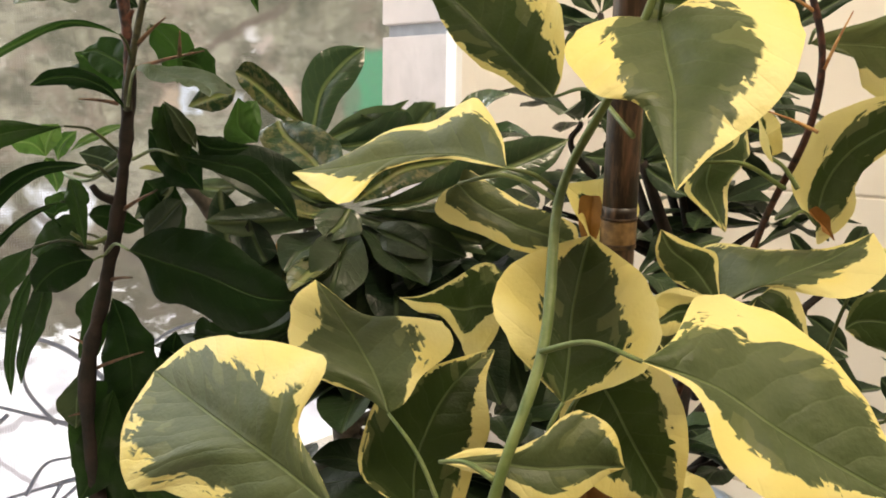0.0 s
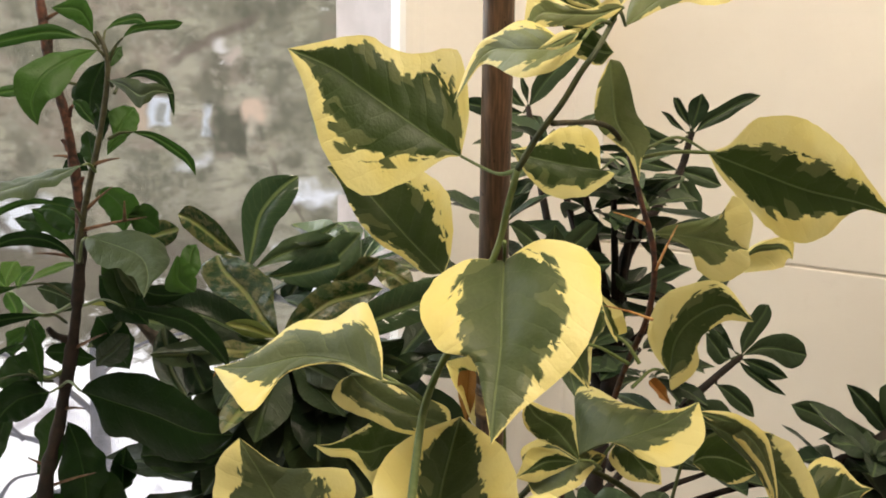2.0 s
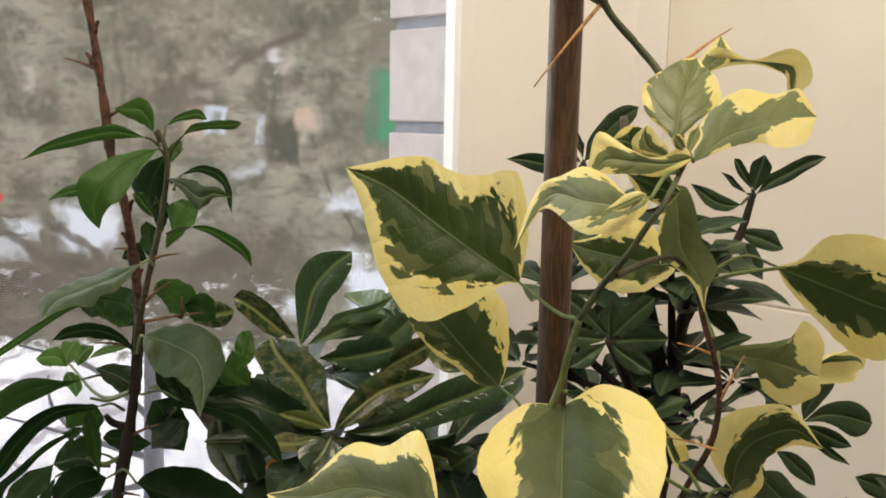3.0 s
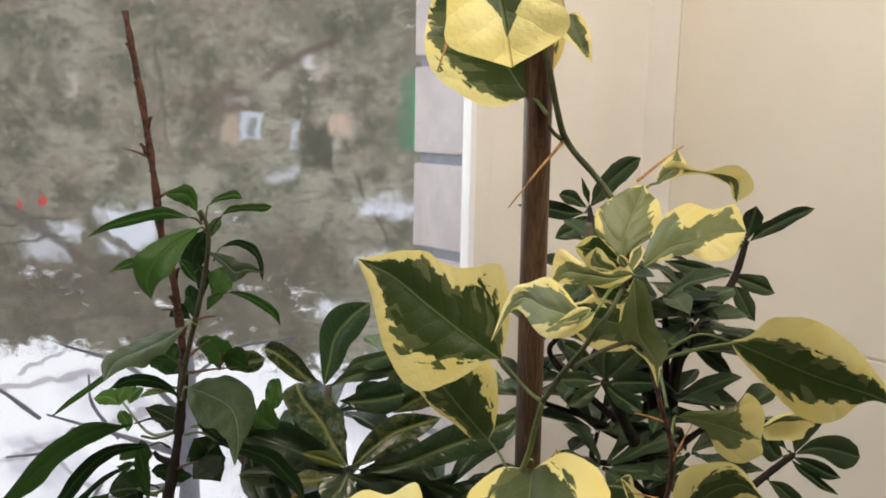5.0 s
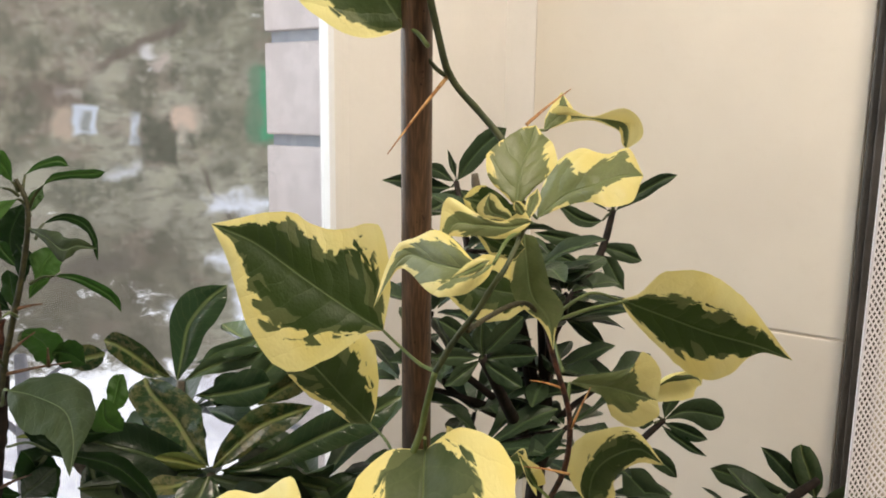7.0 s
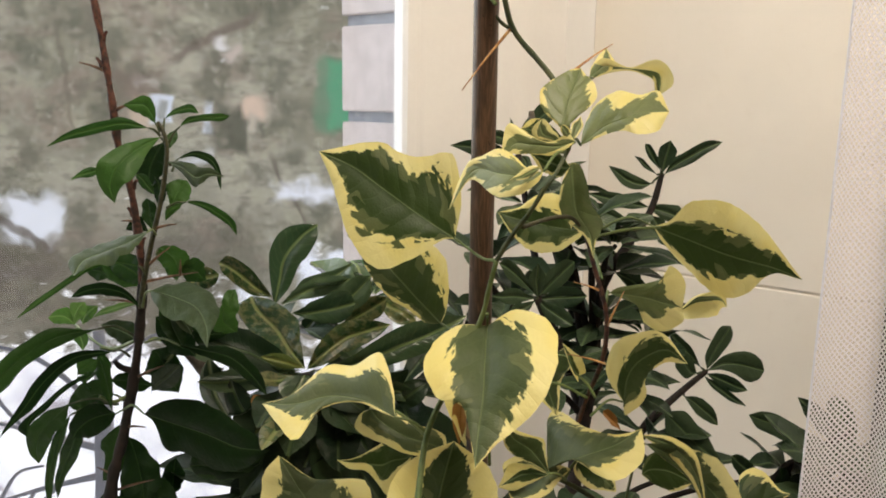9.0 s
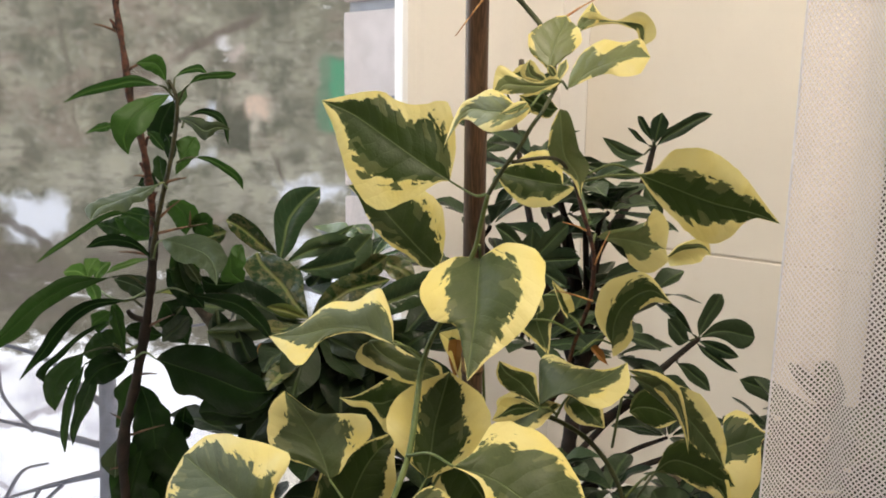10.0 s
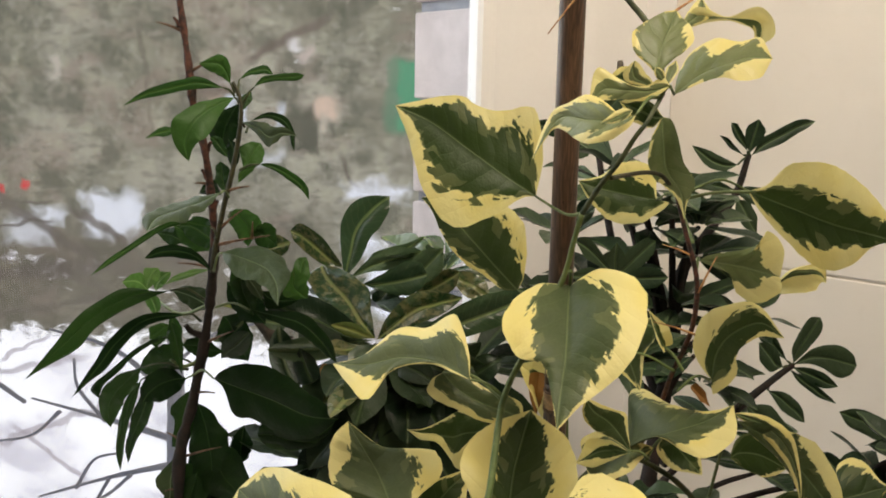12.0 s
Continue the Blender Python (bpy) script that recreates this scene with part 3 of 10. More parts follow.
def draped_blade(base, tip, normal, spine, left, right, green=((1, 1, 1, 1, 1), (1, 1, 1, 1, 1)), seed=0.0, cushion=0.16, ripple=0.012, nu=22, nv=44):
    """A leaf blade that drapes over a bent midrib, in parts of its length. spine: how the midrib lies to the right, ahead and up at its quarters;
    left, right: how far five ribs reach sideways, sweep ahead and lift to the rim; green: how far the green goes along them; cushion: the swelling between the ribs."""
    base, tip = Vector(base), Vector(tip)
    length = (tip - base).length
    ahead = (tip - base) / length
    up = Vector(normal)
    up = (up - ahead * up.dot(ahead)).normalized()
    side = ahead.cross(up)
    verts, place, rim, faces = [], [], [], []
    for i in range(nv + 1):
        v = math.sin(0.5 * math.pi * i / nv) ** 2
        mid = Vector([through_five(v, values, 0.0, end) for values, end in zip(spine, (0.0, 1.0, 0.0))])
        spread = []
        for (reach, sweep, lift), sign in ((left, -1), (right, 1)):
            rough = 1 + (0.04 + 0.9 * ripple) * noise.noise(Vector((v * 9, sign * 3.1, seed * 50))) + 0.03 * noise.noise(Vector((v * 26, sign * 5.3, seed * 50)))
            wide = along(v, reach, 0.0, 0.0) * rough
            spread.append(Vector((sign * wide, along(v, sweep, 0.0, 0.0), along(v, lift, 0.0, 0.0) + ripple * noise.noise(Vector((v * 9, sign * 7.0, seed * 40))) * min(1.0, 5 * abs(wide)))))
        for j in range(nu + 1):
            u = 2 * j / nu - 1
            out = spread[1 if u > 0 else 0]
            a = abs(u)
            half = out.length
            puff = 0.5 + 0.5 * math.sin(2 * math.pi * (v - 0.75 * a * half) * 5.5 + seed * 20)
            swell = half * (cushion * a * (1 - a) * 2.2 + 0.022 * puff * a * (1 - a) * 4 + 0.16 * noise.noise(Vector((v * 3.5, u * 1.3, seed * 70))) * a * (1.15 - a) * 2)
            q = mid + out * a + Vector((0, -0.10 * half * a * (1 - a), swell))
            verts.append(base + (side * q.x + ahead * q.y + up * q.z) * length)
            place.append((u * half * length, v * length, seed))
            g = green[1] if u > 0 else green[0]
            reach_green = along(v, g, g[0], 0.6 * g[-1])
            rim.append(0.35 + 0.65 * a / max(reach_green, 0.04) + 9.0 * max(0.10 - reach_green, 0.0))
    w = nu + 1
    for i in range(nv):
        for j in range(nu):
            a = i * w + j
            faces.append((a, a + 1, a + 1 + w, a + w))
    mesh = bpy.data.meshes.new("leaf")
    mesh.from_pydata(verts, [], faces)
    mesh.attributes.new("leaf_place", "FLOAT_VECTOR", "POINT").data.foreach_set("vector", [c for q3 in place for c in q3])
    mesh.attributes.new("leaf_edge", "FLOAT", "POINT").data.foreach_set("value", rim)
    mesh.polygons.foreach_set("use_smooth", [True] * len(faces))
    return mesh


CHANCE = random.Random(4)


def leaf(plant, material, base, tip, width, normal, node=None, via=None, stalk=0.0009, stalk_material=None, label="", **shape):
    """One leaf of a plant, with its stalk from the stem to the blade."""
    shape.setdefault("seed", CHANCE.random())
    mesh = draped_blade(base, tip, normal, **shape) if "spine" in shape else blade(base, tip, width, normal, **shape)
    mesh.materials.append(material)
    ob = part("leaf", mesh, material, plant, label)
    if node is not None:
        b, k = Vector(base), Vector(node)
        middle = Vector(via) if via else (b + k) / 2 + Vector((0, 0, 0.12 * (b - k).length))
        way = [k, middle, b] if "spine" in shape else [k, middle, b, b + (Vector(tip) - b) * 0.06]
        part("petiole", tube(bmesh.new(), way, stalk * 1.1, stalk * 0.7, 6, 6), stalk_material or GREEN_STEM, ob, smooth=True)
    return ob


def stem(plant, material, points, r0, r1, name="stem", knots=0.12, label=""):
    return part(name, tube(bmesh.new(), points, r0, r1, 8, 10, knots), material, plant, label, smooth=True)


def spike(plant, base, tip, r=0.0009, material=None):
    a, b = Vector(base), Vector(tip)
    return part("thorn", tube(bmesh.new(), [a, a.lerp(b, 0.5) + Vector((0, 0, 0.0006)), b], r, r * 0.3, 3, 6), material or THORN, plant, smooth=True)


# ---- the room: the window wall and the tiled wall meet at a right angle ----
OUT = Vector((-0.766, 0.643, 0))          # out through the window, away from the room along the tiled wall
ALONG = Vector((0.643, 0.766, 0))         # along the window wall, towards the corner
EDGE = Vector((0.02, 0.909, 0))           # the window's edge
CORNER = Vector((0.265, 1.100, 0))        # where the lining meets the tiled wall


def frame_at(origin, x_axis):
    """A pose with x along x_axis, z up and y to its left."""
    x = Vector(x_axis).normalized()
    y = Vector((-x.y, x.x, 0))
    return Matrix(((x.x, y.x, 0, origin[0]), (x.y, y.y, 0, origin[1]), (0, 0, 1, origin[2]), (0, 0, 0, 1)))


SILL_Z, HEAD_Z, CEIL_Z = 0.72, 2.10, 2.50
tile_frame = frame_at((CORNER.x, CORNER.y, 0), -OUT)     # x runs along the tiled wall into the room, y points into the wall
win_frame = frame_at((EDGE.x, EDGE.y, 0), ALONG)         # x runs towards the corner, y points out

wall_tiled = tagged(part("wall_tiled", box(bmesh.new(), (-0.30, 0.0022, 0), (0.452, 0.12, CEIL_Z), tile_frame), GROUT),
                    "cream tiled wall beside the window", "wall", kind="structure")
for low, high in ((-0.215, 0.435), (0.438, 1.089), (1.092, 1.743), (1.746, 2.398)):
    part("tile", box(bmesh.new(), (0.0416, 0.0, max(low, 0.0)), (0.449, 0.0098, high), tile_frame, 0.0018), TILE, wall_tiled)
tagged(part("trim", box(bmesh.new(), (-0.004, -0.0006, SILL_Z), (0.0414, 0.0020, CEIL_Z), tile_frame, 0.0004), PLASTIC),
       "narrow white plastic corner strip beside the tiles", "trim", kind="structure")
tagged(part("wall_beyond", box(bmesh.new(), (0.4845, 0.012, 0), (2.6, 0.12, CEIL_Z), tile_frame), PAINT), "cream painted wall beyond the dark jamb", "wall", kind="structure")
jamb = thing("door_jamb", tuple(tile_frame @ Vector((0.49, 0, 0))), "dark brown jamb with a worn dull surface", "jamb", kind="structure")
part("post", box(bmesh.new(), (0.4525, -0.022, 0), (0.484, 0.11, 2.3), tile_frame, 0.003), JAMB, jamb)
part("stop", box(bmesh.new(), (0.462, -0.030, 0), (0.476, -0.0225, 2.3), tile_frame, 0.002), JAMB, jamb)


def lining():
    """The smooth, slightly bowed white lining between the window and the corner."""
    bm = bmesh.new()
    a, b = EDGE + ALONG * 0.020, CORNER
    back = Vector((-(b - a).y, (b - a).x, 0)).normalized() * 0.03
    front = []
    for i in range(61):
        t = i / 60
        bow = 0.010 * math.sin(math.pi * t) - 0.004 * math.exp(-((1.0 - t) / 0.06) ** 2) + 0.003 * math.exp(-((t - 0.60) / 0.07) ** 2) - 0.0015 * math.exp(-((t - 0.06) / 0.02) ** 2)
        front.append(a.lerp(b, t) - back.normalized() * bow)
    ring = [a + back, a + back * 0.2 - (b - a).normalized() * 0.004] + front + [b + back]
    low = [bm.verts.new((p.x, p.y, SILL_Z - 0.02)) for p in ring]
    high = [bm.verts.new((p.x, p.y, HEAD_Z + 0.1)) for p in ring]
    for i in range(len(ring)):
        j = (i + 1) % len(ring)
        bm.faces.new((low[i], low[j], high[j], high[i]))
    bm.faces.new(low)
    bm.faces.new(high[::-1])
    return bm


tagged(part("trim_lining", lining(), PLASTIC, smooth=False), "smooth white plastic window lining", "lining", kind="structure")

# the window: a narrow frame, a pane and an insect screen
window = thing("window_1", (EDGE.x, EDGE.y, SILL_Z), "white plastic window with an insect screen", "window", kind="structure")
part("window_frame", box(bmesh.new(), (0.125, 0.031, SILL_Z), (0.30, 0.075, HEAD_Z), win_frame, 0.004), PLASTIC, window)
part("window_frame", box(bmesh.new(), (-1.30, 0.004, SILL_Z), (-1.24, 0.06, HEAD_Z), win_frame, 0.004), PLASTIC, window)
part("window_frame", box(bmesh.new(), (-1.24, 0.004, SILL_Z), (0.125, 0.06, SILL_Z + 0.03), win_frame, 0.004), PLASTIC, window)
part("window_frame", box(bmesh.new(), (-1.24, 0.004, HEAD_Z - 0.05), (0.125, 0.06, HEAD_Z), win_frame, 0.004), PLASTIC, window)
pane = part("pane", box(bmesh.new(), (-1.24, 0.045, SILL_Z + 0.03), (0.125, 0.049, HEAD_Z - 0.05), win_frame), GLASS, window)
pane.visible_shadow = False


def screen(pitch=0.0019, thick=0.00021):
    """The wires of the insect screen, crossing up and across."""
    low, high, left, right = SILL_Z + 0.03, 1.75, -0.75, 0.06
    verts, faces = [], []

    def wire(a, b, side):
        k = len(verts)
        depth = Vector((0, thick, 0))
        for p in (a, b):
            for c in (side * 0.5, depth * 0.5, -side * 0.5, -depth * 0.5):
                verts.append(win_frame @ (p + c))
        for i in range(4):
            j = (i + 1) % 4
            faces.append((k + i, k + j, k + 4 + j, k + 4 + i))

    for i in range(int((right - left) / pitch)):
        x = left + i * pitch
        wire(Vector((x, 0.02, low)), Vector((x, 0.02, high)), Vector((thick, 0, 0)))
    for i in range(int((high - low) / pitch)):
        z = low + i * pitch
        wire(Vector((left, 0.0204, z)), Vector((right, 0.0204, z)), Vector((0, 0, thick)))
    mesh = bpy.data.meshes.new("insect_screen")
    mesh.from_pydata(verts, [], faces)
    mesh.materials.append(WIRE)
    return mesh


tagged(part("insect_screen", screen(), WIRE, window), "fine grey insect screen", kind="stuff")

# window wall round the opening, sill, outer brick reveal
for name, low, high in (("wall_window_below", (-2.2, 0.0, 0), (0.33, 0.30, SILL_Z - 0.03)), ("wall_window_above", (-2.2, 0.0, HEAD_Z), (0.33, 0.30, CEIL_Z)),
                        ("wall_window_side", (-2.2, 0.0, SILL_Z - 0.03), (-1.30, 0.30, HEAD_Z))):
    tagged(part(name, box(bmesh.new(), low, high, win_frame), PAINT), "cream painted wall round the window", "wall", kind="structure")
tagged(part("window_sill", box(bmesh.new(), (-1.3, -0.52, SILL_Z - 0.03), (0.30, 0.004, SILL_Z), win_frame, 0.004), SILL), "deep white window sill under the plants", "sill", kind="structure")
brick_frame = frame_at((-0.0875, 1.301, 0), -OUT)        # the reveal outside, at a right angle to the window
wall_outer = tagged(part("wall_outer", box(bmesh.new(), (0.0, 0.012, -2.5), (0.30, 0.25, 3.2), brick_frame), MORTAR), "pale brick reveal outside the window", "wall", kind="structure")
for k in range(-6, 7):
    z = 1.295 + 0.160 * k
    part("brick", box(bmesh.new(), (-0.004, 0.0, z + 0.009), (0.25, 0.2, z + 0.151), brick_frame, 0.003), BRICK, wall_outer)

# the rest of the room, plain
inner = frame_at((EDGE.x, EDGE.y, 0), ALONG)
tagged(part("floor", box(bmesh.new(), (-2.2, -3.0, -0.1), (0.35, 0.3, 0.0), inner), FLOOR_WOOD), "brown wooden floor", "floor", kind="structure")
tagged(part("ceiling", box(bmesh.new(), (-2.2, -3.0, CEIL_Z), (0.35, 0.3, CEIL_Z + 0.1), inner), CEILING_PAINT), "white painted ceiling", "ceiling", kind="structure")
tagged(part("wall_back", box(bmesh.new(), (-2.2, -3.1, 0), (0.35, -3.0, CEIL_Z), inner), UNSEEN_WALL_PAINT), "unseen room wall, toned dark to cut bounced light", "wall", kind="structure")
tagged(part("wall_far", box(bmesh.new(), (-2.3, -3.0, 0), (-2.2, 0.3, CEIL_Z), inner), UNSEEN_WALL_PAINT), "unseen room wall, toned dark to cut bounced light", "wall", kind="structure")

# outside: snowy ground, a bare tree and the far view
tagged(part("ground", box(bmesh.new(), (-60, 1.2, -4.2), (60, 60, -4.0)), SNOW), "snow-covered ground far below the window", "ground", kind="structure")
tagged(part("backdrop", box(bmesh.new(), (-16, 8.0, -7), (10, 8.1, 9)), VIEW), "glowing picture of a blurred pine wood and houses in the distance", "backdrop", kind="structure")


def bare_tree():
    tree = thing("tree", (-2.6, 6.2, -4.0), "bare tree with a grey trunk and thin branches", "tree")
    part("trunk", tube(bmesh.new(), [(-2.62, 6.2, -4.05), (-2.60, 6.2, -2.2), (-2.57, 6.2, -1.0), (-2.60, 6.25, -0.55)], 0.115, 0.045, 8, 10, 0.1), OUTER_BARK, tree, smooth=True)
    ways = (((-2.62, -1.55), (-3.2, -1.42), (-3.9, -1.28)), ((-2.62, -1.78), (-3.2, -1.95), (-3.9, -2.2)), ((-2.6, -1.2), (-3.1, -0.8), (-3.7, -0.65)),
            ((-3.2, -1.95), (-3.5, -2.4), (-3.9, -2.7)), ((-3.2, -1.42), (-3.45, -1.15), (-3.5, -0.9)), ((-2.6, -0.9), (-2.2, -0.6), (-1.7, -0.5)),
            ((-3.5, -2.05), (-3.35, -1.8), (-3.15, -1.75)), ((-3.9, -1.28), (-4.4, -1.0), (-5.0, -0.9)), ((-3.9, -2.2), (-4.5, -2.3), (-5.2, -2.2)), ((-3.0, -1.9), (-3.3, -2.15), (-3.7, -2.25)),
            ((-4.4, -1.0), (-4.7, -1.3), (-5.1, -1.4)), ((-3.6, -1.35), (-3.9, -1.6), (-4.3, -1.7)), ((-4.3, -2.27), (-4.5, -1.95), (-4.9, -1.8)), ((-3.4, -2.6), (-3.1, -2.9), (-2.9, -3.2)))
    for k, way in enumerate(ways):
        part("branch", tube(bmesh.new(), [(x, 6.2 + 0.05 * i, z) for i, (x, z) in enumerate(way)], 0.032 if k < 3 else 0.020, 0.010, 6, 6, 0.25), OUTER_BARK, tree, smooth=True)


bare_tree()


def net_curtain():
    """A net curtain that hangs in soft folds beside the plants."""
    curtain = thing("net_curtain", (0.24, 0.21, 0.3), "white woven net curtain hanging in folds", "curtain")
    line = smooth_path([(0.222, 0.211, 0), (0.242, 0.214, 0), (0.262, 0.208, 0), (0.283, 0.193, 0), (0.277, 0.181, 0), (0.290, 0.172, 0), (0.312, 0.176, 0),
                        (0.318, 0.160, 0), (0.308, 0.150, 0), (0.330, 0.138, 0), (0.355, 0.142, 0), (0.360, 0.12, 0), (0.40, 0.105, 0), (0.45, 0.06, 0)], 7)
    run = [0.0]
    for a, b in zip(line, line[1:]):
        run.append(run[-1] + (b - a).length)
    rows, verts, place, faces = 40, [], [], []
    for j in range(rows + 1):
        z = 0.35 + 1.75 * j / rows
        for i, p in enumerate(line):
            sway = 0.004 * math.sin(3.0 * z + 0.5 * i) * min(1.0, i / 10) + 0.006 * (1.2 - z) * 0.3
            lean = 0.008 * (z - 1.15)
            verts.append((p.x + 0.002 + sway + lean, p.y + 0.5 * sway, z))
            place.append((run[i], z, 0.0))
    w = len(line)
    for j in range(rows):
        for i in range(w - 1):
            a = j * w + i
            faces.append((a, a + 1, a + 1 + w, a + w))
    mesh = bpy.data.meshes.new("cloth")
    mesh.from_pydata(verts, [], faces)
    mesh.attributes.new("net_place", "FLOAT_VECTOR", "POINT").data.foreach_set("vector", [c for q3 in place for c in q3])
    mesh.materials.append(NET)
    mesh.polygons.foreach_set("use_smooth", [True] * len(faces))
    part("cloth", mesh, NET, curtain)
    rim = [Vector((verts[j * w][0], verts[j * w][1], verts[j * w][2])) for j in range(0, rows + 1, 4)]
    part("hem", tube(bmesh.new(), rim, 0.0006, 0.0006, 3, 5), NET_THREAD, curtain, smooth=True)


NET_THREAD = mottled("net_thread", (0.76, 0.77, 0.84), (0.84, 0.85, 0.92), 200, 0.85)
net_curtain()


# ---- pots ----
def pot(name, at, r_top, r_low, height, material, label, soil_drop=0.015, wall=0.006):
    holder = thing(name, at, label, "pot", "plant pots on the sill")
    bm = bmesh.new()
    profile = [(0.0, 0.0), (r_low, 0.0), (r_low + (r_top - r_low) * 0.8, height * 0.8), (r_top - 0.001, height * 0.84), (r_top + 0.003, height * 0.86), (r_top + 0.004, height * 0.98),
               (r_top + 0.002, height), (r_top - wall + 0.001, height), (r_top - wall, height * 0.97), (r_top - wall - 0.002, height - soil_drop - 0.01)]
    sides, rings = 40, []
    for r, z in profile:
        rings.append([bm.verts.new((at[0] + max(r, 0.001) * math.cos(2 * math.pi * k / sides), at[1] + max(r, 0.001) * math.sin(2 * math.pi * k / sides), at[2] + z)) for k in range(sides)])
    for a, b in zip(rings, rings[1:]):
        for k in range(sides):
            bm.faces.new((a[k], a[(k + 1) % sides], b[(k + 1) % sides], b[k]))
    part("body", bm, material, holder, smooth=True)
    bm = bmesh.new()
    bmesh.ops.create_circle(bm, cap_ends=True, segments=sides, radius=r_top - wall, matrix=Matrix.Translation((at[0], at[1], at[2] + height - soil_drop)))
    bmesh.ops.subdivide_edges(bm, edges=bm.edges[:], cuts=1)
    bmesh.ops.poke(bm, faces=bm.faces[:])
    for v in bm.verts:
        v.co.z += 0.003 * noise.noise(v.co * 90)
    part("soil", bm, SOIL, holder, "dark potting soil", smooth=True)
    return holder


def pebbles(at, radius, count, seed):
    """A scatter of small stones on the soil."""
    r = random.Random(seed)
    bm = bmesh.new()
    for _ in range(count):
        a, d, s = r.uniform(0, 6.28), radius * math.sqrt(r.random()), r.uniform(0.002, 0.0045)
        m = Matrix.Translation((at[0] + d * math.cos(a), at[1] + d * math.sin(a), at[2])) @ Euler((r.random() * 3, r.random() * 3, 0)).to_matrix().to_4x4() @ Matrix.Diagonal((s, s * 0.8, s * 0.65, 1))
        bmesh.ops.create_icosphere(bm, subdivisions=1, radius=1.0, matrix=m)
    return tagged(part("gravel", bm, PEBBLE), "small brown stones on the potting soil", "gravel", kind="stuff")


pot("plant_pot", (0.075, 0.335, SILL_Z), 0.085, 0.062, 0.17, TERRACOTTA, "terracotta pot under the variegated plant")
pot("plant_pot", (-0.165, 0.47, SILL_Z), 0.07, 0.05, 0.12, BLACK_POT, "black plastic pot under the thorny green plant")
pot("plant_pot", (-0.045, 0.575, SILL_Z), 0.085, 0.060, 0.15, BLACK_POT, "black plastic pot under the glossy shrub")
pot("plant_pot", (0.198, 0.628, SILL_Z), 0.066, 0.05, 0.145, BLUE_GLAZE, "pale blue glazed pot under the rosette plant")
pot("plant_pot", (0.395, 0.66, SILL_Z), 0.078, 0.055, 0.158, CREAM_CLAY, "cream clay pot with a rounded rim")
pebbles((0.395, 0.66, SILL_Z + 0.145), 0.068, 220, 3)
pebbles((0.198, 0.628, SILL_Z + 0.131), 0.054, 120, 5)


# ---- the variegated climbing plant on its stake ----
def stake():
    cane = thing("plant_stake", (0.0943, 0.3552, 0.74), "brown bamboo cane standing in the pot", "stake")

    def at(z):
        return Vector((0.10152 - 0.00978 * z, 0.4062 - 0.0689 * z, z))

    joints = [0.74, 0.95, 1.1335, 1.62]
    for a, b in zip(joints, joints[1:]):
        bm = bmesh.new()
        tube(bm, [at(a + (b - a) * k) for k in (0.0, 0.02, 0.05, 0.5, 0.95, 0.98, 1.0)], 0.0066, 0.0064, 4, 20, 0.015)
        part("internode", bm, BAMBOO, cane, smooth=True)
    for z in joints[1:-1]:
        bm = bmesh.new()
        tube(bm, [at(z - 0.005), at(z - 0.002), at(z + 0.002), at(z + 0.005)], 0.0068, 0.0068, 2, 20)
        part("node_ring", bm, CANE_RING, cane, "pale ring of the cane", smooth=True)
        for low, high in ((-0.0062, -0.0044), (0.0046, 0.0056)):
            bm = bmesh.new()
            tube(bm, [at(z + low), at(z + (low + high) / 2), at(z + high)], 0.0070, 0.0070, 2, 20)
            part("node_ridge", bm, CANE_RIDGE, cane, "blackened ridge of the cane", smooth=True)


CANE_RING = mottled("cane_ring", (0.13, 0.075, 0.03), (0.34, 0.21, 0.09), 190, 0.5)
CANE_RIDGE = mottled("cane_ridge", (0.015, 0.010, 0.007), (0.10, 0.055, 0.025), 260, 0.55)
stake()


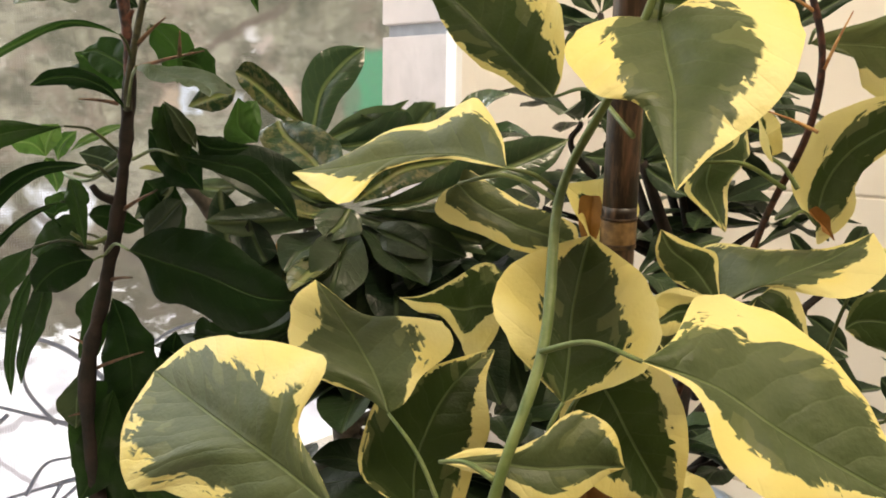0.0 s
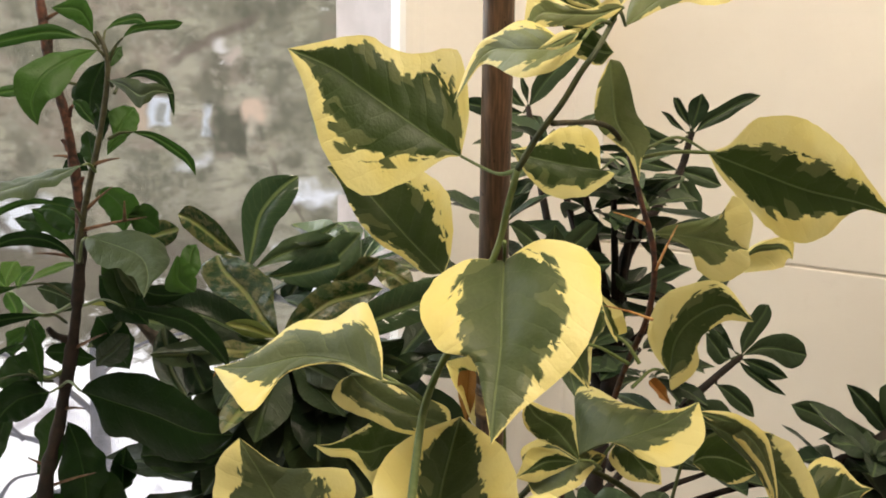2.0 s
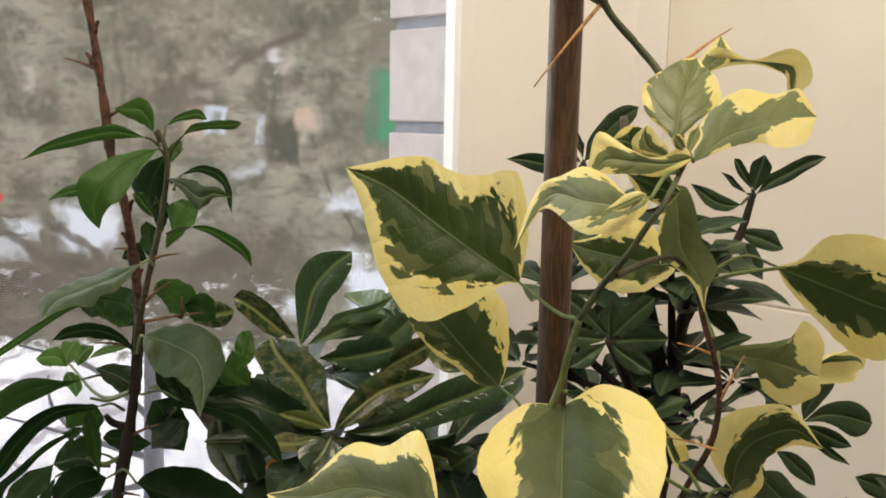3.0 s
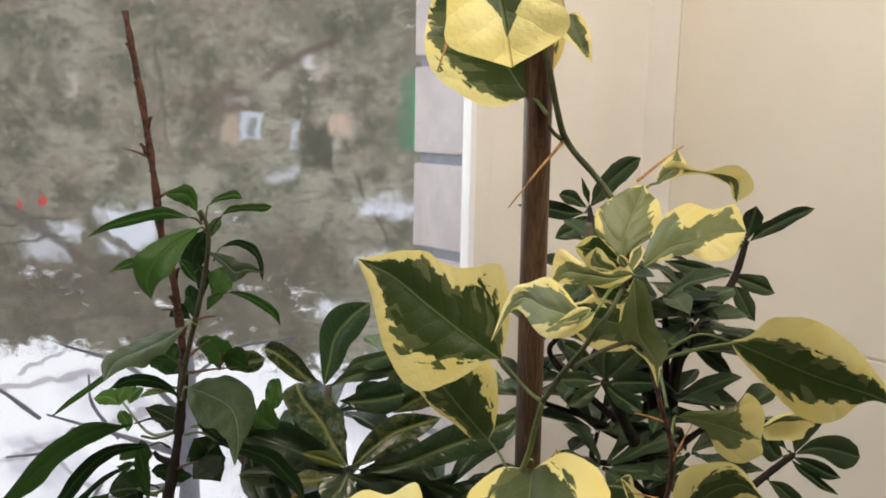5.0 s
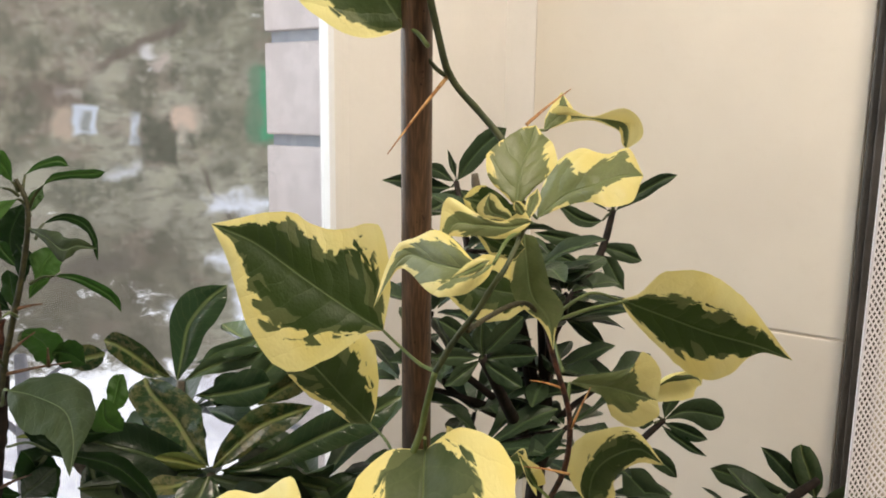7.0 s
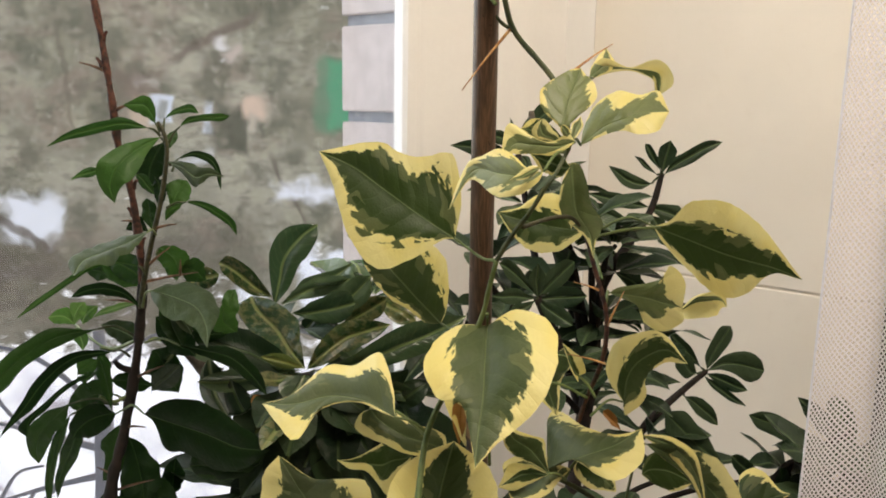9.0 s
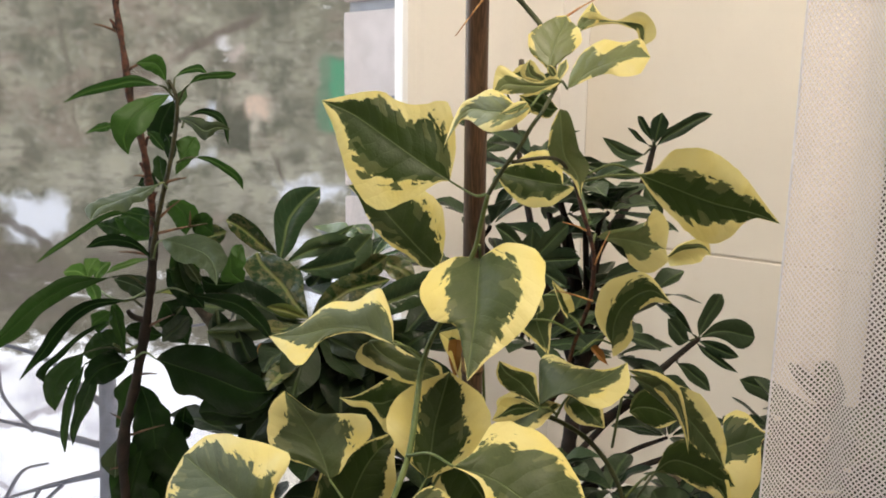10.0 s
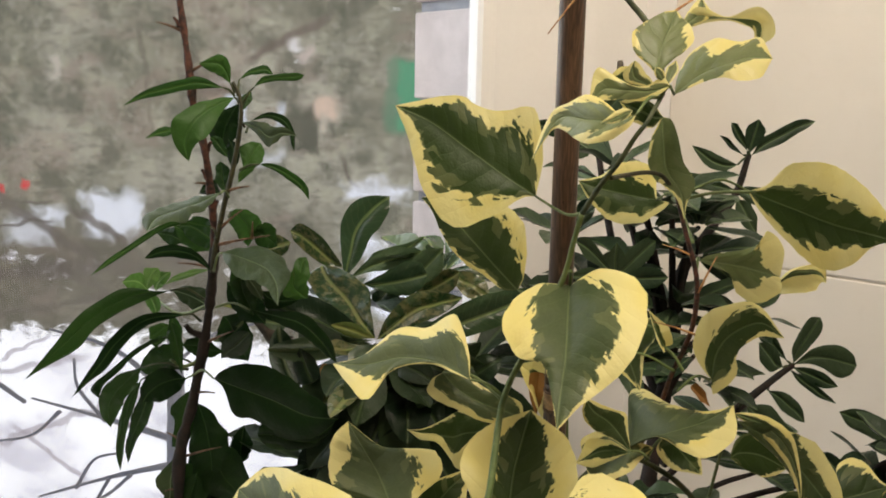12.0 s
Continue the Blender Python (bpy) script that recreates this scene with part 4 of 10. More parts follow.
def variegated_plant():
    plant = thing("variegated_bougainvillea", (0.075, 0.335, 0.875), "climbing plant with grey-green leaves edged in cream yellow", "plant")
    stem(plant, GREEN_STEM, [(0.055, 0.31, 0.86), (0.034, 0.235, 1.02), (0.040, 0.225, 1.075), (0.054, 0.245, 1.112), (0.061, 0.275, 1.153), (0.077, 0.283, 1.185),
                             (0.0880, 0.2850, 1.2120), (0.0910, 0.2810, 1.2280), (0.0940, 0.2770, 1.2430)], 0.0019, 0.0013)
    stem(plant, DARK_STEM, [(0.0940, 0.2770, 1.2430), (0.1010, 0.2750, 1.2560), (0.1090, 0.2720, 1.2680), (0.1150, 0.2700, 1.2790), (0.1200, 0.2710, 1.2860), (0.128, 0.281, 1.298)], 0.0013, 0.0010)
    stem(plant, OLIVE_STEM, [(0.1060, 0.2730, 1.2605), (0.1155, 0.2900, 1.2607), (0.1285, 0.3100, 1.2606), (0.1400, 0.3270, 1.2575), (0.1500, 0.3350, 1.2470)], 0.0011, 0.0012, "twig")
    stem(plant, DARK_STEM, [(0.128, 0.281, 1.298), (0.127, 0.290, 1.320), (0.1215, 0.299, 1.3325), (0.1134, 0.303, 1.3426), (0.1018, 0.303, 1.3558), (0.0955, 0.298, 1.3727), (0.080, 0.300, 1.44)], 0.0013, 0.0015)
    stem(plant, DARK_STEM, [(0.1010, 0.303, 1.3560), (0.0957, 0.306, 1.3598), (0.0914, 0.310, 1.3657), (0.0877, 0.314, 1.3718)], 0.0010, 0.0007, "twig")
    stem(plant, RED_BARK, [(0.10, 0.36, 0.86), (0.125, 0.36, 1.05), (0.152, 0.372, 1.10), (0.160, 0.362, 1.138), (0.164, 0.340, 1.172), (0.163, 0.332, 1.201), (0.155, 0.332, 1.228),
                            (0.150, 0.335, 1.246)], 0.0017, 0.0012)
    stem(plant, DARK_STEM, [(0.10, 0.36, 1.06), (0.131, 0.37, 1.083), (0.161, 0.37, 1.074), (0.184, 0.37, 1.053), (0.199, 0.37, 1.022), (0.200, 0.375, 0.985), (0.13, 0.36, 0.86)], 0.0016, 0.0019)
    stem(plant, DARK_STEM, [(0.200, 0.37, 1.005), (0.213, 0.375, 1.025), (0.226, 0.382, 1.038)], 0.0011, 0.0009, "twig")
    stem(plant, GREEN_STEM, [(0.152, 0.34, 1.244), (0.175, 0.355, 1.247), (0.204, 0.378, 1.246)], 0.0010, 0.0009, "twig")
    # long pale thorns
    spike(plant, (0.101, 0.303, 1.358), (0.076, 0.300, 1.326), 0.0009)
    spike(plant, (0.137, 0.325, 1.338), (0.163, 0.353, 1.354), 0.0009)
    spike(plant, (0.164, 0.332, 1.172), (0.140, 0.325, 1.180), 0.0008)
    spike(plant, (0.160, 0.332, 1.215), (0.142, 0.325, 1.222), 0.0008)
    spike(plant, (0.164, 0.332, 1.195), (0.172, 0.330, 1.216), 0.0008)
    leaf(plant, VARIEGATED, (0.075, 0.330, 1.245), (-0.003, 0.350, 1.291), 0.0, (-0.063, -0.952, 0.301), node=(0.0940, 0.2770, 1.2430), via=(0.0880, 0.3000, 1.2400), spine=((0.003, 0.017, 0.035), (0.245, 0.503, 0.770), (0.021, 0.028, -0.002)), left=((0.053, 0.257, 0.420, 0.345, 0.138), (-0.019, -0.094, -0.139, -0.076, -0.036), (-0.002, -0.006, -0.011, -0.002, -0.006)), right=((0.197, 0.421, 0.268, 0.213, 0.101), (0.006, 0.044, 0.040, 0.041, 0.008), (-0.014, -0.026, -0.004, 0.012, 0.003)), green=((0.79, 0.6, 0.64, 0.65, 0.36), (0.58, 0.69, 0.66, 0.75, 0.47)), seed=0.08)
    leaf(plant, VARIEGATED, (0.069, 0.372, 1.184), (0.008, 0.396, 1.235), 0.0, (-0.157, -0.949, 0.273), node=(0.088, 0.3, 1.17), spine=((0.012, 0.033, 0.054), (0.235, 0.486, 0.769), (0.006, 0.001, -0.009)), left=((0.072, 0.107, 0.159, 0.147, 0.049), (0.002, 0.015, 0.015, 0.011, 0.031), (-0.000, -0.000, -0.000, 0.000, -0.000)), right=((0.111, 0.292, 0.356, 0.313, 0.164), (-0.030, -0.028, -0.078, -0.038, 0.011), (-0.002, -0.007, -0.003, 0.006, 0.005)), green=((1, 0.65, 0.78, 1, 1.1), (0.8, 0.65, 0.7, 0.8, 1.1)), seed=0.3)
    leaf(plant, VARIEGATED, (0.091, 0.286, 1.207), (0.082, 0.221, 1.159), 0.0, (-0.147, -0.576, 0.804), node=(0.090, 0.276, 1.216), spine=((-0.009, -0.019, -0.008), (0.309, 0.572, 0.785), (0.028, 0.047, 0.031)), left=((0.173, 0.406, 0.412, 0.274, 0.098), (-0.200, -0.216, -0.063, -0.002, -0.006), (0.035, 0.089, 0.063, 0.015, -0.005)), right=((0.196, 0.352, 0.271, 0.110, 0.034), (-0.066, 0.041, 0.069, -0.064, -0.013), (0.036, 0.091, 0.047, 0.019, 0.003)), green=((0.56, 0.58, 0.63, 0.64, 0.94), (0.83, 0.6, 0.61, 0.99, 0.97)), seed=0.5, label="variegated heart-shaped leaf with a broad cream margin")
    leaf(plant, VARIEGATED, (0.044, 0.278, 1.160), (-0.030, 0.308, 1.155), 0.0, (-0.235, -0.429, 0.872), node=(0.061, 0.277, 1.152), spine=((0.104, 0.143, 0.027), (0.238, 0.532, 0.748), (-0.001, -0.022, 0.003)), left=((0.000, 0.005, 0.126, 0.355, 0.174), (0.048, 0.082, 0.057, -0.090, -0.050), (0.001, -0.009, 0.015, 0.045, 0.017)), right=((0.148, 0.393, 0.269, 0.325, 0.087), (-0.011, 0.040, -0.007, 0.078, -0.017), (0.029, 0.062, 0.019, -0.033, -0.009)), green=((0.37, 0.63, 0.94, 0.57, 0.33), (0.8, 0.51, 0.52, 0.7, 0.72)), seed=0.95)
    leaf(plant, VARIEGATED, (0.029, 0.310, 1.152), (0.072, 0.304, 1.131), 0.0, (0.037, -0.938, 0.345), node=(0.061, 0.277, 1.150), spine=((0.067, 0.083, 0.030), (0.196, 0.515, 0.812), (0.021, 0.060, 0.025)), left=((0.141, 0.176, 0.166, 0.178, 0.138), (-0.071, 0.015, 0.028, 0.007, 0.020), (0.000, 0.002, -0.010, -0.013, -0.010)), right=((0.087, 0.223, 0.189, 0.186, 0.119), (-0.130, -0.221, -0.121, -0.033, 0.016), (-0.012, -0.025, -0.012, 0.015, 0.002)), green=((1, 1, 1, 0.9, 0.6), (0.8, 0.6, 0.72, 0.75, 0.5)), seed=0.6)
    leaf(plant, VARIEGATED, (0.005, 0.305, 1.067), (-0.028, 0.342, 1.109), 0.0, (0.234, -0.627, 0.743), node=(0.03, 0.27, 1.035), spine=((0.034, 0.060, 0.038), (0.218, 0.485, 0.737), (0.010, -0.042, -0.043)), left=((0.083, 0.274, 0.431, 0.364, 0.217), (0.093, 0.110, 0.052, 0.061, 0.052), (-0.026, -0.028, 0.055, 0.098, 0.070)), right=((0.084, 0.216, 0.458, 0.575, 0.228), (-0.067, -0.119, -0.237, -0.169, -0.167), (0.056, 0.097, 0.112, -0.003, -0.094)), green=((0.99, 0.91, 0.97, 0.52, 0.39), (1.02, 0.82, 0.66, 0.54, 0.82)), seed=0.5)
    leaf(plant, VARIEGATED, (-0.004, 0.235, 1.065), (-0.084, 0.312, 1.079), 0.0, (-0.475, -0.608, 0.636), node=(0.02, 0.25, 1.02), spine=((0.009, 0.007, 0.003), (0.191, 0.386, 0.661), (0.032, 0.056, 0.032)), left=((0.035, 0.188, 0.244, 0.311, 0.181), (-0.008, 0.020, 0.207, 0.157, 0.121), (-0.005, -0.014, -0.017, -0.000, 0.016)), right=((0.051, 0.115, 0.312, 0.249, 0.162), (0.049, 0.042, -0.045, 0.079, 0.149), (0.009, 0.019, -0.006, -0.010, -0.033)), green=((0.85, 0.70, 0.78, 0.74, 0.8), (1.09, 0.88, 0.55, 0.68, 0.72)), seed=0.62)
    leaf(plant, VARIEGATED, (0.063, 0.264, 1.088), (0.076, 0.306, 1.135), 0.0, (0.399, -0.730, 0.555), node=(0.056, 0.262, 1.07), spine=((-0.019, -0.027, -0.002), (0.221, 0.480, 0.766), (0.023, -0.005, -0.039)), left=((0.186, 0.352, 0.440, 0.417, 0.227), (0.004, -0.044, -0.078, -0.061, -0.029), (0.023, 0.017, 0.011, 0.001, -0.026)), right=((0.156, 0.449, 0.546, 0.405, 0.179), (0.038, 0.115, 0.208, 0.192, 0.080), (-0.016, -0.048, -0.009, 0.051, 0.048)), green=((0.91, 0.5, 0.39, 0.49, 0.5), (0.63, 0.58, 0.53, 0.45, 0.62)), seed=0.12)
    leaf(plant, VARIEGATED, (0.076, 0.220, 1.116), (0.144, 0.213, 1.082), 0.0, (0.300, -0.627, 0.719), node=(0.053, 0.243, 1.111), spine=((-0.049, -0.034, -0.020), (0.268, 0.513, 0.750), (0.005, -0.016, -0.022)), left=((0.137, 0.432, 0.518, 0.394, 0.178), (-0.003, -0.099, -0.034, 0.061, 0.081), (-0.009, -0.044, -0.018, 0.024, 0.023)), right=((0.021, 0.092, 0.240, 0.257, 0.103), (0.025, -0.049, -0.105, -0.052, -0.012), (0.007, 0.006, -0.007, -0.022, -0.009)), green=((0.86, 0.73, 0.68, 0.81, 0.96), (0.25, 0.59, 0.55, 0.53, 0.63)), seed=0.52)
    leaf(plant, VARIEGATED, (0.025, 0.239, 1.079), (0.078, 0.240, 1.078), 0.0, (0.014, -0.910, 0.414), node=(0.040, 0.226, 1.080), spine=((-0.004, 0.017, -0.002), (0.289, 0.553, 0.816), (-0.013, -0.016, -0.010)), left=((0.067, 0.078, 0.167, 0.306, 0.191), (0.062, 0.103, 0.049, 0.017, 0.051), (-0.004, -0.002, 0.001, 0.005, 0.004)), right=((0.046, 0.096, 0.190, 0.181, 0.050), (0.065, 0.029, 0.003, -0.003, -0.000), (-0.004, 0.000, 0.004, 0.003, 0.000)), green=((0.3, 0.6, 1.1, 1.0, 0.7), (0.2, 0.5, 0.6, 0.6, 0.3)), seed=0.6)
    leaf(plant, VARIEGATED, (0.014, 0.326, 1.017), (0.046, 0.356, 1.077), 0.050, (0.232, -0.914, 0.334), sag=0.0051, skew=-0.0118, node=(0.03, 0.27, 1.02), green=(0.95, 0.75, 1.0), seed=0.1)
    leaf(plant, VARIEGATED, (0.051, 0.384, 1.09), (0.005, 0.36, 1.098), 0.051, (0.406, -0.876, -0.261), sag=0.0070, skew=0.0000, node=(0.06, 0.35, 1.07), green=((0.25, 0.29, 0.66, 0.00, 0.00), (1.29, 1.09, 0.95, 0.83, 0.74)), seed=0.2, sides=((0.40, 0.96, 0.54, 0.16, 0.16), (0.32, 0.77, 1.00, 0.56, 0.16)), lobe=0.08)
    leaf(plant, VARIEGATED, (0.134, 0.349, 1.097), (0.186, 0.326, 1.135), 0.0, (-0.630, -0.138, 0.764), node=(0.128, 0.345, 1.088), spine=((0.074, 0.119, 0.083), (0.277, 0.544, 0.766), (0.049, 0.059, 0.015)), left=((0.198, 0.859, 0.436, 0.214, 0.067), (-0.072, -0.235, -0.060, -0.014, 0.013), (-0.011, -0.007, -0.029, -0.007, -0.004)), right=((0.010, 0.038, 0.322, 0.387, 0.252), (0.085, 0.097, 0.130, 0.117, 0.126), (0.014, 0.013, -0.007, -0.038, -0.039)), green=((0.77, 0.75, 0.82, 0.91, 0.32), (0.7, 0.65, 0.74, 0.57, 0.49)), seed=0.6)
    leaf(plant, VARIEGATED, (0.189, 0.381, 1.130), (0.218, 0.349, 1.167), 0.0, (-0.537, -0.798, -0.274), node=(0.160, 0.345, 1.135), spine=((-0.210, -0.309, -0.253), (0.264, 0.599, 0.932), (-0.021, 0.032, 0.024)), left=((0.146, 0.230, 0.323, 0.285, 0.204), (-0.078, -0.123, -0.032, 0.007, 0.072), (-0.010, 0.016, 0.019, 0.015, -0.003)), right=((0.202, 0.300, 0.215, 0.147, 0.067), (-0.160, 0.007, -0.102, -0.167, -0.098), (0.052, 0.020, -0.027, -0.009, 0.000)), green=((0.44, 0.31, 0.39, 0.62, 0.73), (0.48, 0.72, 0.9, 0.98, 0.34)), seed=0.25)
    leaf(plant, VARIEGATED, (0.201, 0.381, 1.246), (0.289, 0.362, 1.217), 0.0, (-0.294, -0.897, -0.330), node=(0.158, 0.345, 1.248), spine=((0.025, 0.041, 0.001), (0.268, 0.550, 0.818), (-0.032, -0.053, -0.023)), left=((0.086, 0.286, 0.357, 0.291, 0.128), (-0.007, -0.115, -0.150, -0.188, -0.106), (0.013, 0.035, 0.028, -0.013, -0.028)), right=((0.094, 0.237, 0.291, 0.228, 0.048), (0.019, 0.094, 0.076, 0.016, -0.093), (-0.007, -0.022, 0.029, 0.039, -0.005)), green=((0.72, 0.54, 0.5, 0.46, 0.53), (0.52, 0.59, 0.54, 0.36, 0.63)), seed=0.05)
    leaf(plant, VARIEGATED, (0.164, 0.459, 1.231), (0.111, 0.467, 1.242), 0.0, (-0.136, -0.990, 0.035), node=(0.160, 0.335, 1.222), spine=((-0.017, -0.026, -0.026), (0.232, 0.528, 0.790), (-0.009, -0.012, -0.008)), left=((-0.005, 0.175, 0.323, 0.371, 0.215), (-0.227, -0.267, -0.323, -0.257, -0.101), (0.011, 0.011, 0.009, 0.003, -0.002)), right=((0.131, 0.344, 0.433, 0.368, 0.141), (-0.040, -0.118, -0.165, -0.145, -0.125), (0.003, 0.011, 0.013, 0.007, -0.002)), green=((0.75, 0.76, 0.69, 0.67, 0.68), (0.6, 0.56, 0.49, 0.47, 0.6)), seed=0.3)
    leaf(plant, YOUNG_VARIEGATED, (0.113, 0.259, 1.289), (0.070, 0.284, 1.267), 0.0, (-0.609, -0.602, 0.517), node=(0.127, 0.281, 1.297), spine=((0.006, 0.134, 0.336), (0.170, 0.408, 0.727), (0.026, 0.032, -0.022)), left=((0.076, 0.160, 0.212, 0.111, 0.042), (-0.001, 0.036, 0.084, 0.076, 0.024), (-0.007, 0.000, 0.011, -0.006, -0.010)), right=((0.034, 0.232, 0.327, 0.165, 0.048), (0.055, 0.070, 0.061, 0.084, 0.075), (0.007, 0.002, -0.008, -0.000, -0.013)), green=((0.5, 0.54, 0.84, 0.94, 0.66), (0.26, 0.64, 0.78, 0.6, 0.56)), seed=0.7)
    leaf(plant, YOUNG_VARIEGATED, (0.125, 0.280, 1.307), (0.136, 0.302, 1.338), 0.0, (0.146, -0.831, 0.536), node=(0.128, 0.281, 1.300), spine=((-0.037, -0.039, -0.004), (0.212, 0.479, 0.761), (0.042, 0.040, -0.005)), left=((0.121, 0.305, 0.368, 0.257, 0.128), (0.013, 0.011, 0.057, 0.065, 0.051), (-0.011, -0.044, -0.037, 0.002, 0.013)), right=((0.088, 0.211, 0.343, 0.250, 0.106), (0.091, 0.127, 0.210, 0.216, 0.073), (0.023, 0.006, -0.051, -0.041, -0.013)), green=((0.85, 0.92, 0.84, 0.90, 0.85), (0.95, 0.98, 0.55, 0.72, 0.70)), seed=0.98)
    leaf(plant, YOUNG_VARIEGATED, (0.139, 0.308, 1.299), (0.185, 0.310, 1.317), 0.0, (-0.270, -0.537, 0.799), node=(0.128, 0.282, 1.300), spine=((-0.069, 0.042, -0.001), (0.299, 0.517, 0.768), (0.063, 0.155, 0.107)), left=((0.201, 0.454, 0.536, 0.342, 0.340), (0.027, 0.120, 0.193, 0.153, 0.184), (0.002, -0.000, -0.039, -0.029, -0.026)), right=((0.036, 0.121, 0.156, 0.285, 0.290), (0.030, -0.029, -0.051, -0.104, -0.115), (-0.009, -0.007, -0.019, -0.033, -0.024)), green=((1.0, 1.05, 0.30, 0.75, 0.62), (1.0, 1.0, 0.80, 0.34, 0.12)), seed=0.95)
    leaf(plant, YOUNG_VARIEGATED, (0.154, 0.359, 1.335), (0.192, 0.355, 1.326), 0.0, (-0.186, -0.901, -0.391), node=(0.128, 0.3, 1.315), spine=((-0.163, -0.255, -0.308), (0.180, 0.566, 0.896), (-0.110, -0.110, -0.012)), left=((0.182, 0.146, 0.006, 0.208, -0.024), (-0.073, -0.047, -0.012, 0.009, 0.199), (0.016, 0.014, -0.025, 0.093, -0.126)), right=((0.005, 0.035, 0.028, 0.097, 0.116), (0.057, 0.120, 0.070, -0.017, -0.060), (-0.019, -0.031, 0.003, 0.022, -0.002)), green=((0.3, 0.2, 0.1, 0.0, 0.0), (0.5, 0.35, 0.3, 0.8, 1)), seed=0.4)
    leaf(plant, YOUNG_VARIEGATED, (0.130, 0.275, 1.302), (0.094, 0.279, 1.282), 0.0, (-0.244, -0.937, 0.251), node=(0.127, 0.281, 1.297), spine=((0.060, 0.211, 0.320), (0.208, 0.434, 0.679), (-0.020, -0.063, -0.038)), left=((0.039, 0.068, 0.050, 0.084, 0.056), (0.035, 0.096, 0.117, 0.122, 0.042), (-0.000, -0.010, 0.000, 0.015, 0.013)), right=((0.115, 0.078, 0.111, 0.251, 0.183), (-0.046, 0.020, 0.005, -0.020, -0.049), (0.005, -0.008, -0.005, 0.020, 0.005)), green=((0.04, 0.41, 0.79, 0.69, 0.94), (0.33, 0.77, 0.78, 0.44, 0.55)), seed=0.75)
    leaf(plant, YOUNG_VARIEGATED, (0.171, 0.363, 1.207), (0.212, 0.348, 1.202), 0.0, (-0.359, -0.910, -0.207), node=(0.163, 0.335, 1.208), spine=((-0.020, -0.038, -0.021), (0.244, 0.502, 0.782), (-0.009, -0.003, 0.004)), left=((0.106, 0.199, 0.342, 0.535, 0.367), (0.042, 0.158, 0.235, 0.072, 0.100), (-0.007, 0.001, -0.001, -0.028, -0.015)), right=((0.042, 0.137, 0.402, 0.443, 0.205), (0.062, 0.205, 0.094, 0.151, 0.171), (-0.002, -0.003, -0.017, -0.020, -0.007)), green=((1.2, 1.05, 0.9, 0.4, 0.1), (1.2, 1, 0.7, 0.4, 0.1)), seed=0.55)
    leaf(plant, VARIEGATED, (0.231, 0.408, 1.186), (0.264, 0.414, 1.186), 0.022, (0.172, -0.934, -0.314), sag=0.0046, skew=-0.0120, node=(0.2, 0.37, 1.19), green=(0.2, 0.2, 1.2), left=0.6, right=0.6)
    leaf(plant, VARIEGATED, (0.187, 0.321, 1.128), (0.264, 0.358, 1.051), 0.0, (0.207, -0.948, -0.243), node=(0.19, 0.37, 1.06), spine=((-0.050, -0.045, -0.029), (0.317, 0.637, 0.854), (-0.060, -0.114, -0.063)), left=((0.042, 0.087, 0.144, 0.131, 0.070), (-0.002, 0.003, -0.035, -0.017, 0.010), (0.002, -0.006, 0.015, 0.000, 0.002)), right=((0.018, 0.046, 0.081, 0.114, 0.075), (0.059, 0.167, 0.136, 0.036, -0.008), (-0.002, -0.034, 0.006, 0.025, 0.018)), green=((1.2, 1.0, 0.5, 0.42, 0.3), (1.2, 1.0, 0.8, 0.7, 0.6)), seed=0.45)
    leaf(plant, VARIEGATED, (0.271, 0.386, 1.052), (0.308, 0.388, 1.063), 0.0, (-0.160, -0.722, 0.674), node=(0.25, 0.40, 1.05), spine=((-0.007, -0.017, -0.029), (0.228, 0.501, 0.754), (-0.002, -0.015, -0.020)), left=((0.284, 0.573, 0.548, 0.345, 0.091), (0.097, 0.149, 0.235, 0.145, 0.024), (-0.020, -0.014, 0.001, -0.002, -0.004)), right=((0.658, 1.001, 1.018, 0.702, 0.134), (-0.323, -0.483, -0.370, -0.199, -0.111), (-0.017, -0.059, -0.012, 0.043, 0.005)), green=((0.8, 0.8, 0.75, 0.7, 0.6), (0.4, 0.3, 0.35, 0.4, 0.6)), seed=0.15)
    leaf(plant, VARIEGATED, (0.227, 0.371, 1.044), (0.266, 0.347, 1.023), 0.0, (-0.347, -0.865, 0.363), node=(0.2, 0.37, 1.022), spine=((-0.128, -0.212, -0.190), (0.246, 0.513, 0.759), (-0.010, -0.013, -0.010)), left=((0.100, 0.193, 0.174, 0.192, 0.129), (0.039, 0.004, -0.006, 0.007, -0.005), (-0.003, 0.000, 0.001, 0.002, -0.001)), right=((-0.016, 0.038, 0.129, 0.154, 0.088), (0.130, 0.143, 0.135, 0.096, 0.046), (-0.005, -0.002, 0.001, 0.003, 0.002)), green=((1.1, 1.1, 1, 0.8, 0.4), (0.9, 0.8, 0.5, 0.3, 0.2)), seed=0.1)
    leaf(plant, VARIEGATED, (0.133, 0.35, 1.17), (0.142, 0.36, 1.129), 0.036, (0.504, -0.858, -0.094), sag=-0.0107, skew=-0.0037, node=(0.150, 0.34, 1.17), green=(0.9, 0.9, 1.0), seed=0.4)
